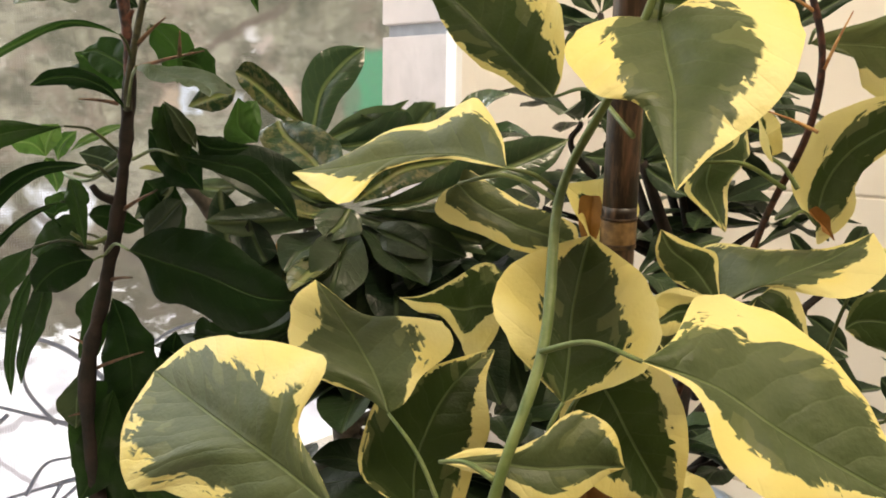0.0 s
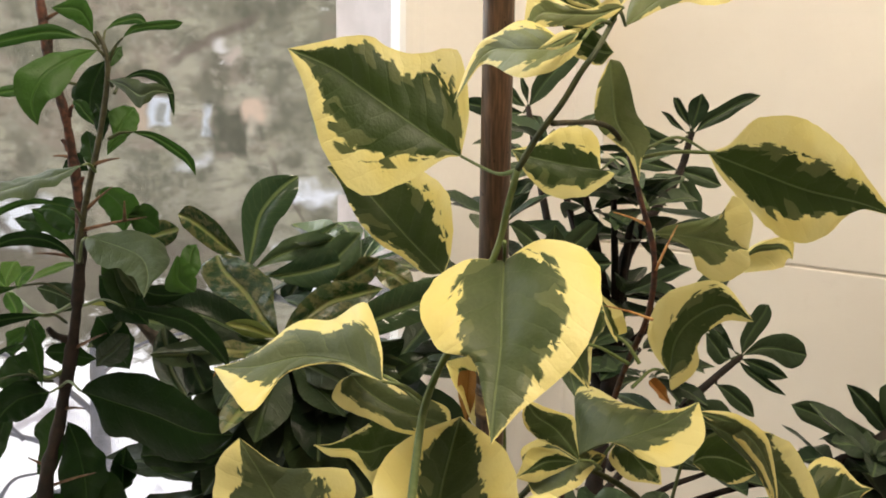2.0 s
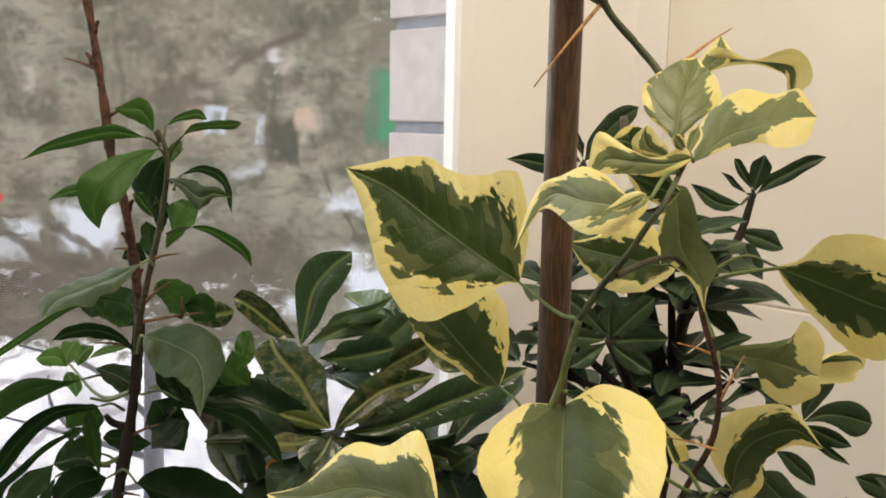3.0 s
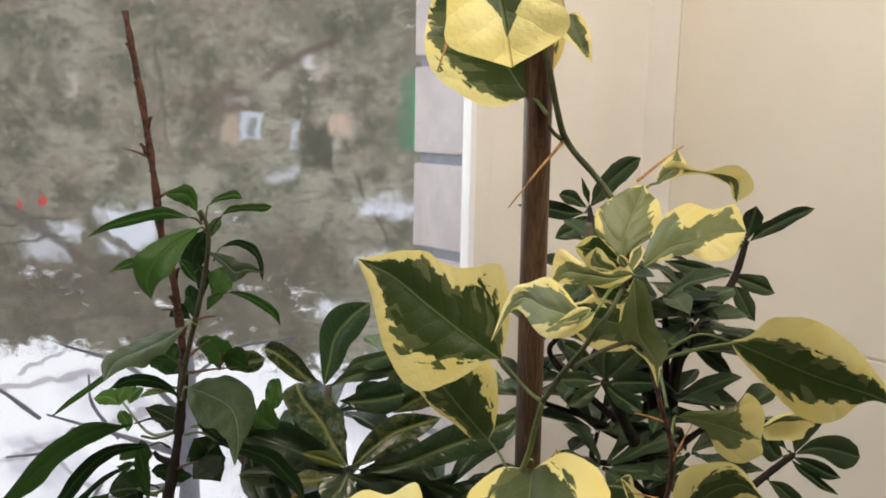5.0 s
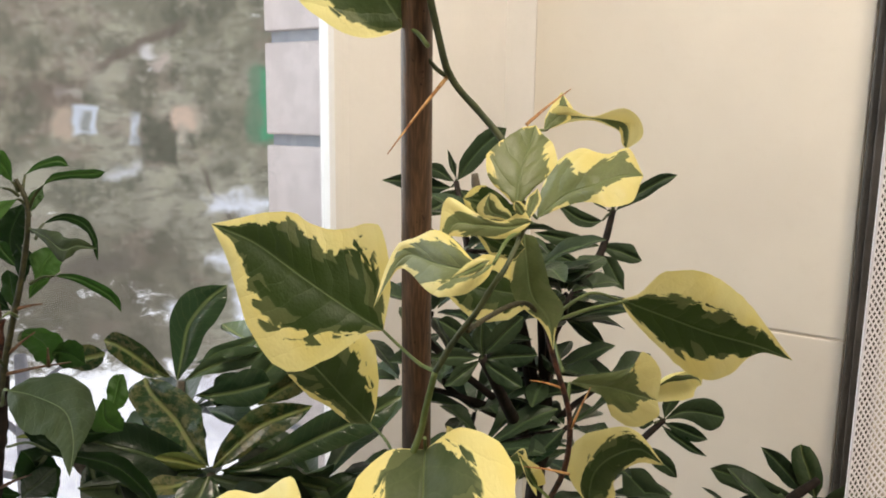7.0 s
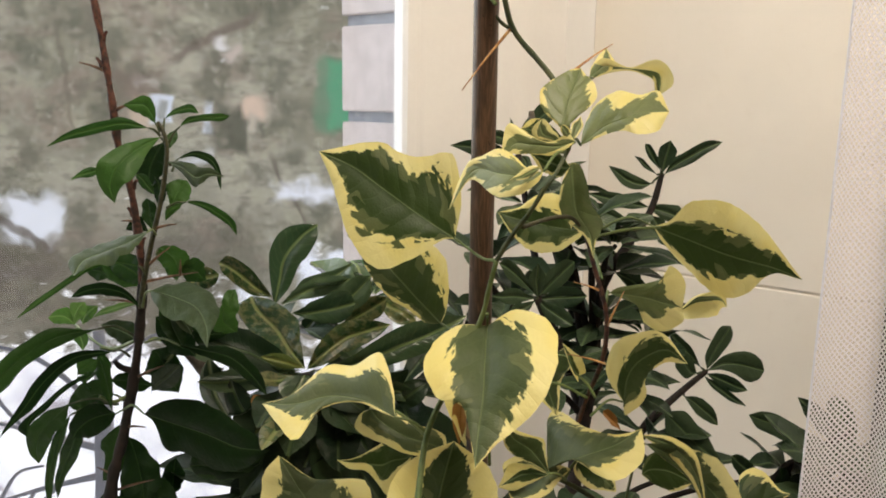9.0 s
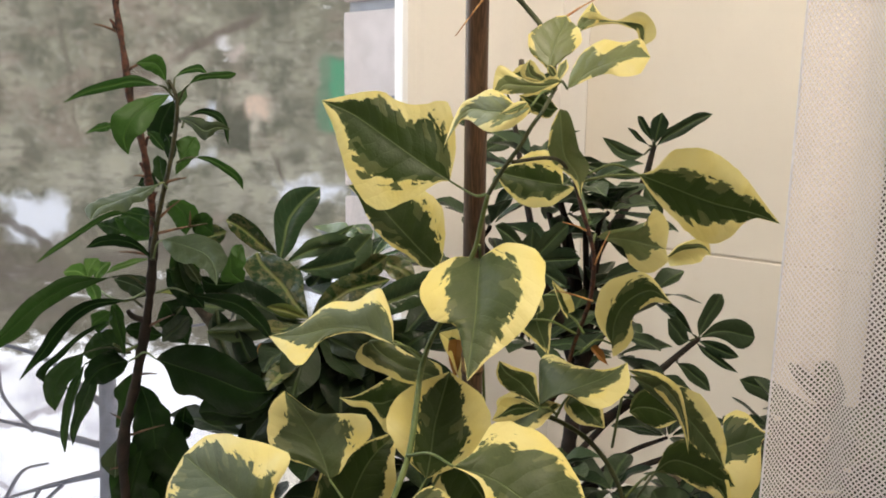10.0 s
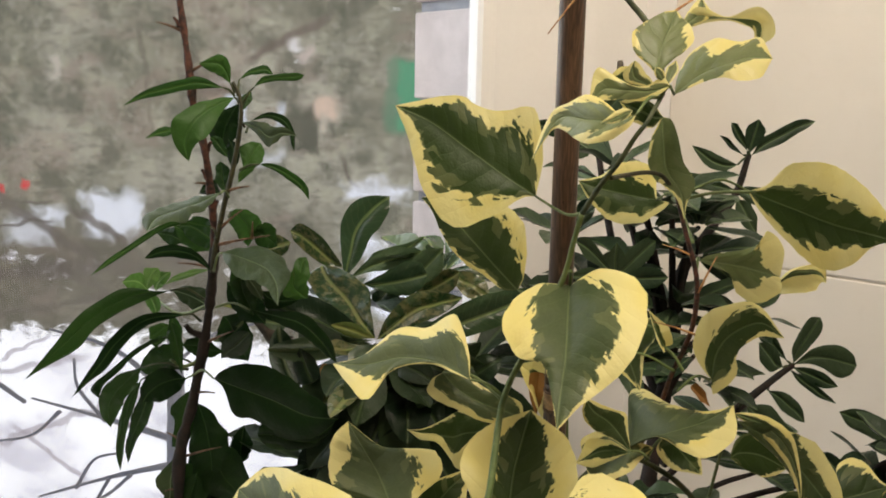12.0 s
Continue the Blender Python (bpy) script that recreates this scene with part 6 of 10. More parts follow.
    leaf(plant, GREEN_LEAF, (-0.111, 0.440, 1.279), (-0.080, 0.430, 1.259), 0.0, (-0.211, -0.964, 0.161), node=(-0.113, 0.432, 1.271), ripple=0.07, spine=((-0.24, -0.34, -0.22), (0.20, 0.52, 0.80), (-0.00, -0.00, -0.00)), left=((0.02, 0.05, 0.07, 0.06, 0.03), (-0.02, -0.02, -0.01, 0.01, 0.01), (0.00, -0.00, -0.00, 0.00, 0.00)), right=((0.02, 0.05, 0.08, 0.06, 0.05), (0.01, 0.02, 0.00, -0.01, -0.02), (-0.00, 0.00, 0.00, -0.00, -0.00)), stalk_material=DARK_STEM)
    leaf(plant, PALE_LEAF, (-0.113, 0.425, 1.278), (-0.070, 0.400, 1.271), 0.0, (-0.480, -0.864, 0.156), node=(-0.114, 0.432, 1.275), ripple=0.07, spine=((0.02, 0.09, 0.01), (0.34, 0.61, 0.80), (0.06, 0.08, 0.07)), left=((0.03, 0.08, 0.14, 0.10, 0.05), (-0.00, -0.02, -0.02, 0.01, 0.03), (0.00, -0.00, 0.00, 0.00, -0.00)), right=((0.03, 0.08, 0.13, 0.11, 0.03), (0.01, 0.02, 0.01, -0.01, -0.02), (0.00, 0.00, -0.00, -0.01, 0.01)), stalk_material=DARK_STEM)
    leaf(plant, FRESH_LEAF, (-0.117, 0.437, 1.247), (-0.107, 0.445, 1.264), 0.0, (0.210, -0.928, 0.308), ripple=0.07, spine=((0.01, -0.02, -0.02), (0.23, 0.52, 0.83), (-0.00, -0.00, -0.00)), left=((0.08, 0.25, 0.43, 0.35, 0.17), (0.01, 0.03, 0.01, 0.03, 0.01), (-0.00, 0.00, 0.00, -0.00, -0.00)), right=((0.08, 0.25, 0.38, 0.36, 0.20), (-0.01, -0.03, -0.03, -0.03, -0.01), (-0.00, -0.00, -0.00, -0.00, 0.00)))
    leaf(plant, GREEN_LEAF, (-0.124, 0.440, 1.245), (-0.131, 0.450, 1.266), 0.0, (-0.079, -0.911, 0.404), ripple=0.07, spine=((0.03, 0.07, 0.07), (0.24, 0.51, 0.78), (-0.00, -0.00, -0.00)), left=((0.04, 0.13, 0.18, 0.19, 0.10), (0.00, 0.01, -0.00, -0.01, -0.01), (-0.00, -0.00, 0.00, 0.00, -0.00)), right=((0.04, 0.13, 0.18, 0.21, 0.09), (-0.00, -0.01, -0.00, 0.02, 0.00), (-0.00, 0.00, -0.00, -0.00, -0.00)))
    leaf(plant, FRESH_LEAF, (-0.129, 0.445, 1.253), (-0.144, 0.450, 1.267), 0.0, (-0.158, -0.973, 0.171), ripple=0.07, spine=((0.02, 0.04, 0.06), (0.25, 0.52, 0.80), (-0.00, -0.00, -0.00)), left=((0.04, 0.12, 0.18, 0.19, 0.12), (0.00, 0.00, -0.01, -0.02, -0.01), (-0.00, -0.00, -0.00, 0.00, 0.00)), right=((0.04, 0.12, 0.17, 0.19, 0.11), (-0.00, -0.00, 0.00, 0.01, 0.00), (0.00, 0.00, 0.00, -0.00, -0.00)))
    leaf(plant, FRESH_LEAF, (-0.105, 0.435, 1.250), (-0.075, 0.450, 1.225), 0.0, (0.287, -0.933, -0.216), node=(-0.118, 0.432, 1.246), ripple=0.07, spine=((-0.11, -0.14, -0.12), (0.22, 0.49, 0.76), (-0.00, -0.00, -0.00)), left=((0.03, 0.05, 0.07, 0.08, 0.06), (-0.02, -0.02, -0.01, 0.00, 0.02), (0.00, 0.00, -0.00, -0.00, -0.00)), right=((0.02, 0.05, 0.07, 0.07, 0.03), (0.01, 0.02, 0.01, -0.01, -0.01), (-0.00, -0.00, 0.00, 0.00, -0.00)), stalk_material=DARK_STEM)
    leaf(plant, FRESH_LEAF, (-0.109, 0.440, 1.249), (-0.120, 0.435, 1.237), 0.0, (0.196, -0.957, 0.214), ripple=0.07, spine=((0.08, 0.11, 0.09), (0.23, 0.49, 0.76), (-0.00, -0.00, -0.00)), left=((0.05, 0.15, 0.17, 0.15, 0.08), (0.01, 0.02, 0.01, -0.01, -0.01), (-0.00, 0.00, 0.00, -0.00, -0.00)), right=((0.05, 0.15, 0.17, 0.18, 0.07), (-0.00, -0.02, -0.01, 0.02, 0.00), (-0.00, -0.00, -0.00, 0.00, 0.00)))
    leaf(plant, GREEN_LEAF, (-0.132, 0.445, 1.228), (-0.139, 0.455, 1.250), 0.0, (-0.075, -0.917, 0.391), ripple=0.07, spine=((0.01, 0.00, 0.02), (0.24, 0.51, 0.80), (-0.00, -0.00, -0.00)), left=((0.05, 0.15, 0.24, 0.21, 0.14), (0.01, 0.02, 0.02, 0.01, 0.02), (-0.00, -0.00, -0.00, 0.00, 0.00)), right=((0.05, 0.15, 0.23, 0.22, 0.12), (-0.01, -0.02, -0.03, -0.02, -0.02), (0.00, 0.00, 0.00, -0.00, -0.00)))
    leaf(plant, GREEN_LEAF, (-0.137, 0.450, 1.227), (-0.155, 0.455, 1.227), 0.0, (-0.273, -0.961, 0.030), ripple=0.07, spine=((0.15, 0.24, 0.16), (0.21, 0.46, 0.77), (-0.00, -0.00, -0.00)), left=((0.06, 0.18, 0.27, 0.24, 0.12), (0.01, 0.04, 0.05, 0.00, -0.02), (-0.00, -0.00, 0.00, 0.00, 0.00)), right=((0.06, 0.18, 0.32, 0.22, 0.11), (-0.01, -0.04, -0.07, 0.01, 0.01), (0.00, 0.00, 0.00, -0.00, -0.00)))
    leaf(plant, FRESH_LEAF, (-0.131, 0.410, 1.210), (-0.193, 0.370, 1.184), 0.0, (0.477, -0.861, 0.175), node=(-0.134, 0.432, 1.197), ripple=0.07, spine=((0.14, 0.12, 0.07), (0.23, 0.49, 0.75), (-0.01, -0.01, -0.01)), left=((0.00, 0.02, 0.02, 0.03, 0.02), (-0.00, 0.01, 0.01, 0.00, -0.00), (-0.00, 0.00, 0.00, 0.00, -0.00)), right=((0.02, 0.02, 0.03, 0.02, 0.02), (-0.01, -0.01, -0.00, -0.00, 0.00), (-0.00, -0.00, -0.00, -0.00, -0.00)), stalk_material=DARK_STEM)
    leaf(plant, FRESH_LEAF, (-0.140, 0.440, 1.192), (-0.168, 0.450, 1.204), 0.0, (-0.268, -0.949, 0.165), ripple=0.07, spine=((0.11, 0.14, 0.12), (0.14, 0.46, 0.77), (-0.00, -0.00, -0.00)), left=((0.10, 0.25, 0.30, 0.29, 0.14), (0.03, 0.09, 0.06, 0.01, -0.01), (-0.00, -0.00, 0.00, 0.00, 0.00)), right=((0.08, 0.25, 0.32, 0.28, 0.13), (-0.02, -0.08, -0.06, 0.00, 0.00), (0.00, 0.00, -0.00, -0.00, -0.00)))
    leaf(plant, GREEN_LEAF, (-0.171, 0.470, 1.189), (-0.198, 0.480, 1.194), 0.0, (-0.329, -0.938, 0.110), ripple=0.07, spine=((0.02, 0.04, 0.02), (0.24, 0.48, 0.74), (-0.00, -0.00, -0.00)), left=((0.04, 0.14, 0.26, 0.19, 0.08), (0.01, 0.02, 0.04, 0.03, 0.01), (-0.00, -0.00, -0.00, 0.00, 0.00)), right=((0.05, 0.14, 0.25, 0.18, 0.08), (-0.01, -0.02, -0.04, -0.03, -0.01), (0.00, 0.00, 0.00, -0.00, -0.00)))
    leaf(plant, GREEN_LEAF, (-0.140, 0.435, 1.175), (-0.181, 0.420, 1.186), 0.0, (0.326, -0.942, -0.082), ripple=0.07, spine=((0.17, 0.22, 0.15), (0.24, 0.52, 0.78), (-0.00, -0.00, -0.00)), left=((0.02, 0.06, 0.10, 0.09, 0.06), (0.00, 0.01, -0.00, -0.02, -0.02), (-0.00, 0.00, 0.00, -0.00, -0.00)), right=((0.03, 0.06, 0.09, 0.10, 0.07), (-0.01, -0.01, 0.00, 0.02, 0.03), (-0.00, -0.00, -0.00, 0.00, 0.00)))
    leaf(plant, FRESH_LEAF, (-0.127, 0.440, 1.217), (-0.122, 0.460, 1.189), 0.0, (0.267, -0.809, -0.524), node=(-0.126, 0.432, 1.214), ripple=0.07, spine=((-0.08, -0.16, -0.11), (0.15, 0.43, 0.74), (-0.00, -0.01, -0.00)), left=((0.08, 0.20, 0.29, 0.27, 0.11), (-0.06, -0.09, -0.10, -0.01, -0.02), (0.00, 0.00, -0.00, -0.00, -0.00)), right=((0.07, 0.21, 0.27, 0.24, 0.11), (0.03, 0.09, 0.08, 0.04, 0.01), (-0.00, -0.00, 0.00, 0.00, 0.00)), stalk_material=DARK_STEM)
    leaf(plant, GREEN_LEAF, (-0.116, 0.450, 1.201), (-0.102, 0.465, 1.189), 0.0, (0.568, -0.759, -0.317), ripple=0.07, spine=((-0.09, -0.12, -0.06), (0.16, 0.44, 0.76), (-0.00, -0.00, -0.00)), left=((0.08, 0.27, 0.38, 0.35, 0.15), (-0.03, -0.09, -0.11, -0.04, -0.04), (0.00, 0.00, 0.00, -0.00, -0.00)), right=((0.09, 0.27, 0.40, 0.31, 0.15), (0.03, 0.09, 0.09, 0.06, 0.03), (-0.00, -0.00, 0.00, 0.00, 0.00)))
    leaf(plant, FRESH_LEAF, (-0.089, 0.460, 1.161), (-0.082, 0.470, 1.181), 0.0, (0.168, -0.902, 0.399), ripple=0.07, spine=((0.06, 0.03, -0.03), (0.22, 0.50, 0.81), (-0.00, -0.00, -0.00)), left=((0.07, 0.22, 0.29, 0.26, 0.14), (0.02, 0.06, 0.07, 0.07, 0.03), (-0.00, -0.00, -0.00, 0.00, 0.00)), right=((0.07, 0.22, 0.30, 0.28, 0.16), (-0.02, -0.06, -0.08, -0.07, -0.05), (0.00, 0.00, 0.00, -0.00, -0.00)))
    leaf(plant, GREEN_LEAF, (-0.128, 0.440, 1.177), (-0.113, 0.450, 1.152), 0.0, (0.205, -0.945, -0.256), ripple=0.07, spine=((-0.01, -0.03, -0.02), (0.21, 0.50, 0.78), (-0.00, -0.00, -0.00)), left=((0.07, 0.22, 0.29, 0.32, 0.14), (-0.01, -0.03, -0.04, -0.01, -0.02), (0.00, 0.00, 0.00, -0.00, -0.00)), right=((0.07, 0.22, 0.29, 0.31, 0.14), (0.01, 0.03, 0.03, 0.05, 0.01), (-0.00, -0.00, -0.00, 0.00, 0.00)))
    leaf(plant, GREEN_LEAF, (-0.160, 0.410, 1.167), (-0.240, 0.370, 1.115), 0.0, (0.338, -0.922, 0.191), node=(-0.148, 0.440, 1.154), ripple=0.07, spine=((0.10, 0.10, 0.05), (0.24, 0.50, 0.75), (-0.00, -0.01, -0.00)), left=((0.02, 0.06, 0.06, 0.08, 0.03), (0.01, 0.02, 0.01, 0.00, 0.00), (-0.00, 0.00, 0.00, -0.00, -0.00)), right=((0.01, 0.06, 0.07, 0.06, 0.02), (0.00, -0.02, -0.01, -0.01, -0.00), (-0.00, -0.00, -0.00, 0.00, -0.00)), stalk_material=DARK_STEM)
    leaf(plant, GREEN_LEAF, (-0.155, 0.420, 1.148), (-0.226, 0.400, 1.093), 0.0, (0.178, -0.976, 0.126), node=(-0.151, 0.440, 1.138), ripple=0.07, spine=((0.13, 0.13, 0.06), (0.23, 0.49, 0.74), (-0.00, -0.00, -0.00)), left=((0.02, 0.04, 0.05, 0.06, 0.02), (0.01, 0.01, 0.01, 0.00, -0.00), (-0.00, 0.00, 0.00, -0.00, -0.00)), right=((0.02, 0.04, 0.06, 0.05, 0.03), (-0.01, -0.01, -0.01, -0.00, 0.00), (-0.00, -0.00, -0.00, 0.00, 0.00)), stalk_material=DARK_STEM)
    leaf(plant, GREEN_LEAF, (-0.174, 0.430, 1.128), (-0.218, 0.420, 1.085), 0.0, (0.117, -0.987, 0.107), node=(-0.166, 0.440, 1.122), ripple=0.07, spine=((0.09, 0.11, 0.11), (0.26, 0.54, 0.83), (-0.00, 0.00, 0.00)), left=((0.01, 0.03, 0.03, 0.05, 0.01), (-0.00, -0.01, -0.02, -0.05, -0.02), (0.00, 0.00, 0.00, -0.00, 0.00)), right=((0.02, 0.03, 0.03, 0.03, 0.06), (0.00, 0.01, 0.02, 0.03, 0.09), (-0.00, -0.00, -0.00, 0.00, 0.00)), stalk_material=DARK_STEM)
    leaf(plant, GREEN_LEAF, (-0.196, 0.440, 1.102), (-0.226, 0.450, 1.051), 0.0, (-0.074, -0.986, -0.151), node=(-0.161, 0.440, 1.102), ripple=0.07, spine=((0.07, 0.14, 0.12), (0.24, 0.52, 0.80), (-0.00, -0.00, -0.00)), left=((0.04, 0.12, 0.15, 0.14, 0.08), (-0.00, -0.01, -0.03, -0.06, -0.04), (-0.00, 0.00, 0.00, -0.00, -0.00)), right=((0.04, 0.12, 0.15, 0.14, 0.07), (-0.00, 0.01, 0.02, 0.05, 0.05), (-0.00, -0.00, -0.00, -0.00, 0.00)), stalk_material=DARK_STEM)
    leaf(plant, GREEN_LEAF, (-0.201, 0.450, 1.089), (-0.228, 0.465, 1.009), 0.0, (-0.032, -0.985, -0.172), node=(-0.163, 0.440, 1.102), ripple=0.07, spine=((0.05, 0.06, 0.05), (0.24, 0.50, 0.75), (-0.00, -0.00, -0.00)), left=((0.02, 0.05, 0.04, 0.04, 0.03), (-0.00, 0.00, -0.00, -0.01, -0.01), (-0.00, 0.00, 0.00, 0.00, -0.00)), right=((0.02, 0.04, 0.05, 0.04, 0.03), (-0.00, -0.00, 0.00, 0.01, 0.01), (-0.00, -0.00, -0.00, -0.00, -0.00)), stalk_material=DARK_STEM)
    leaf(plant, GREEN_LEAF, (-0.193, 0.445, 1.093), (-0.219, 0.460, 1.018), 0.0, (-0.037, -0.982, -0.184), node=(-0.163, 0.440, 1.104), ripple=0.07, spine=((-0.03, -0.01, 0.02), (0.23, 0.48, 0.74), (-0.00, -0.00, -0.00)), left=((0.04, 0.07, 0.08, 0.06, 0.03), (-0.02, -0.02, -0.02, -0.02, -0.01), (0.00, 0.00, -0.00, -0.00, -0.00)), right=((0.02, 0.07, 0.09, 0.05, 0.04), (0.01, 0.02, 0.02, 0.02, 0.02), (-0.00, -0.00, 0.00, 0.00, 0.00)), stalk_material=DARK_STEM)
    leaf(plant, GREEN_LEAF, (-0.166, 0.440, 1.110), (-0.202, 0.450, 1.097), 0.0, (-0.252, -0.966, -0.058), node=(-0.156, 0.440, 1.104), ripple=0.07, spine=((0.05, 0.05, 0.03), (0.15, 0.44, 0.76), (-0.00, -0.00, -0.00)), left=((0.08, 0.23, 0.27, 0.25, 0.13), (0.02, 0.07, 0.08, 0.05, 0.03), (-0.00, -0.00, 0.00, 0.00, 0.00)), right=((0.07, 0.23, 0.28, 0.25, 0.13), (-0.02, -0.07, -0.08, -0.04, -0.01), (0.00, 0.00, 0.00, -0.00, -0.00)), stalk_material=DARK_STEM)
    leaf(plant, GREEN_LEAF, (-0.054, 0.430, 1.070), (-0.110, 0.440, 1.059), 0.0, (-0.173, -0.985, -0.007), ripple=0.07, spine=((-0.15, -0.21, -0.15), (0.26, 0.56, 0.84), (-0.00, -0.00, -0.00)), left=((0.02, 0.08, 0.09, 0.10, 0.09), (-0.00, -0.01, 0.01, 0.03, 0.07), (-0.00, -0.00, -0.00, 0.00, 0.00)), right=((0.03, 0.08, 0.10, 0.06, 0.12), (0.00, 0.01, -0.01, -0.02, -0.06), (-0.00, 0.00, 0.00, -0.00, -0.00)))
    leaf(plant, GREEN_LEAF, (-0.162, 0.450, 1.083), (-0.180, 0.450, 1.038), 0.0, (-0.000, -1.000, 0.000), ripple=0.07, spine=((0.02, 0.00, -0.06), (0.24, 0.51, 0.77), (0.00, 0.00, 0.00)), left=((0.05, 0.14, 0.19, 0.18, 0.11), (0.01, 0.02, 0.02, 0.04, 0.07), (0.00, 0.00, 0.00, 0.00, 0.00)), right=((0.06, 0.14, 0.22, 0.14, 0.09), (-0.02, -0.02, -0.02, -0.06, -0.03), (0.00, 0.00, 0.00, 0.00, 0.00)))
    leaf(plant, GREEN_LEAF, (-0.159, 0.450, 1.073), (-0.144, 0.450, 0.998), 0.0, (0.000, -1.000, -0.000), ripple=0.07, spine=((-0.02, -0.01, 0.03), (0.23, 0.50, 0.78), (0.00, 0.00, 0.00)), left=((0.06, 0.15, 0.20, 0.19, 0.11), (-0.02, -0.03, -0.03, -0.04, -0.03), (0.00, 0.00, 0.00, 0.00, 0.00)), right=((0.05, 0.15, 0.21, 0.19, 0.10), (0.01, 0.03, 0.04, 0.03, 0.02), (0.00, 0.00, 0.00, 0.00, 0.00)))
    leaf(plant, GREEN_LEAF, (-0.134, 0.460, 1.021), (-0.128, 0.460, 1.052), 0.0, (0.000, -1.000, 0.000), ripple=0.07, spine=((0.03, 0.01, -0.01), (0.23, 0.51, 0.78), (0.00, 0.00, 0.00)), left=((0.06, 0.18, 0.27, 0.22, 0.12), (0.01, 0.01, -0.01, -0.00, 0.00), (0.00, 0.00, 0.00, 0.00, 0.00)), right=((0.06, 0.18, 0.24, 0.26, 0.12), (-0.00, -0.01, 0.01, 0.01, -0.01), (0.00, 0.00, 0.00, 0.00, 0.00)))
    leaf(plant, PALE_LEAF, (-0.170, 0.445, 1.038), (-0.179, 0.440, 1.001), 0.0, (0.028, -0.991, 0.130), ripple=0.07, spine=((0.05, 0.08, 0.03), (0.28, 0.56, 0.82), (0.00, 0.00, 0.00)), left=((0.04, 0.12, 0.22, 0.27, 0.14), (-0.00, -0.01, -0.01, -0.02, -0.02), (0.00, -0.00, -0.00, 0.00, 0.00)), right=((0.04, 0.12, 0.21, 0.30, 0.16), (0.00, 0.01, 0.01, 0.02, 0.03), (0.00, 0.00, 0.00, -0.00, -0.00)))
    leaf(plant, GREEN_LEAF, (-0.135, 0.450, 1.165), (-0.110, 0.460, 1.132), 0.0, (0.163, -0.972, -0.170), ripple=0.07, spine=((-0.01, -0.01, -0.00), (0.21, 0.50, 0.77), (-0.00, -0.00, -0.00)), left=((0.07, 0.21, 0.24, 0.27, 0.12), (-0.01, -0.03, -0.03, -0.02, -0.02), (0.00, 0.00, 0.00, -0.00, -0.00)), right=((0.07, 0.21, 0.25, 0.27, 0.12), (0.01, 0.03, 0.03, 0.04, 0.01), (-0.00, -0.00, -0.00, 0.00, 0.00)))
    leaf(plant, GREEN_LEAF, (-0.142, 0.460, 1.137), (-0.127, 0.470, 1.100), 0.0, (0.127, -0.969, -0.211), ripple=0.07, spine=((-0.04, -0.02, 0.01), (0.16, 0.47, 0.78), (-0.00, -0.00, -0.00)), left=((0.08, 0.27, 0.30, 0.30, 0.15), (-0.02, -0.08, -0.09, -0.07, -0.05), (0.00, 0.00, 0.00, -0.00, -0.00)), right=((0.09, 0.27, 0.30, 0.30, 0.14), (0.03, 0.08, 0.09, 0.09, 0.03), (-0.00, -0.00, -0.00, 0.00, 0.00)))
    leaf(plant, YOUNG_LEAF, (-0.202, 0.500, 1.149), (-0.157, 0.480, 1.167), 0.0, (-0.365, -0.925, -0.106), ripple=0.07, spine=((-0.04, -0.04, -0.03), (0.25, 0.51, 0.76), (-0.00, -0.00, -0.00)), left=((0.01, 0.04, 0.05, 0.05, 0.02), (-0.00, -0.00, 0.00, 0.01, 0.00), (-0.00, -0.00, -0.00, 0.00, -0.00)), right=((0.01, 0.04, 0.05, 0.04, 0.02), (0.00, 0.00, -0.00, -0.00, -0.00), (-0.00, 0.00, 0.00, -0.00, -0.00)))
    leaf(plant, YOUNG_LEAF, (-0.209, 0.500, 1.144), (-0.192, 0.490, 1.162), 0.0, (-0.239, -0.925, -0.295), ripple=0.07, spine=((-0.08, -0.10, -0.06), (0.21, 0.48, 0.77), (-0.00, -0.00, -0.00)), left=((0.04, 0.13, 0.19, 0.18, 0.08), (-0.01, -0.04, -0.05, 0.00, -0.01), (-0.00, 0.00, -0.00, -0.00, -0.00)), right=((0.04, 0.13, 0.18, 0.16, 0.09), (0.02, 0.04, 0.04, 0.01, 0.00), (-0.00, -0.00, 0.00, 0.00, -0.00)))
    leaf(plant, PALE_LEAF, (-0.187, 0.480, 1.150), (-0.155, 0.470, 1.140), 0.0, (-0.259, -0.958, 0.122), ripple=0.07, spine=((-0.04, -0.06, -0.04), (0.25, 0.54, 0.81), (-0.00, -0.00, -0.00)), left=((0.05, 0.17, 0.23, 0.27, 0.13), (0.01, 0.02, 0.03, 0.07, 0.02), (-0.00, -0.00, -0.00, 0.00, 0.00)), right=((0.05, 0.17, 0.23, 0.26, 0.13), (-0.00, -0.02, -0.04, -0.05, -0.03), (0.00, 0.00, 0.00, -0.00, -0.00)))
    leaf(plant, YOUNG_LEAF, (-0.206, 0.490, 1.126), (-0.206, 0.480, 1.147), 0.0, (0.155, -0.888, -0.434), ripple=0.07, spine=((0.07, 0.07, 0.03), (0.26, 0.56, 0.85), (-0.00, -0.00, -0.00)), left=((0.05, 0.15, 0.21, 0.22, 0.13), (-0.00, -0.02, -0.05, -0.08, -0.06), (-0.00, 0.00, 0.00, -0.00, -0.00)), right=((0.05, 0.15, 0.21, 0.23, 0.13), (0.01, 0.02, 0.04, 0.07, 0.04), (-0.00, -0.00, -0.00, -0.00, 0.00)))
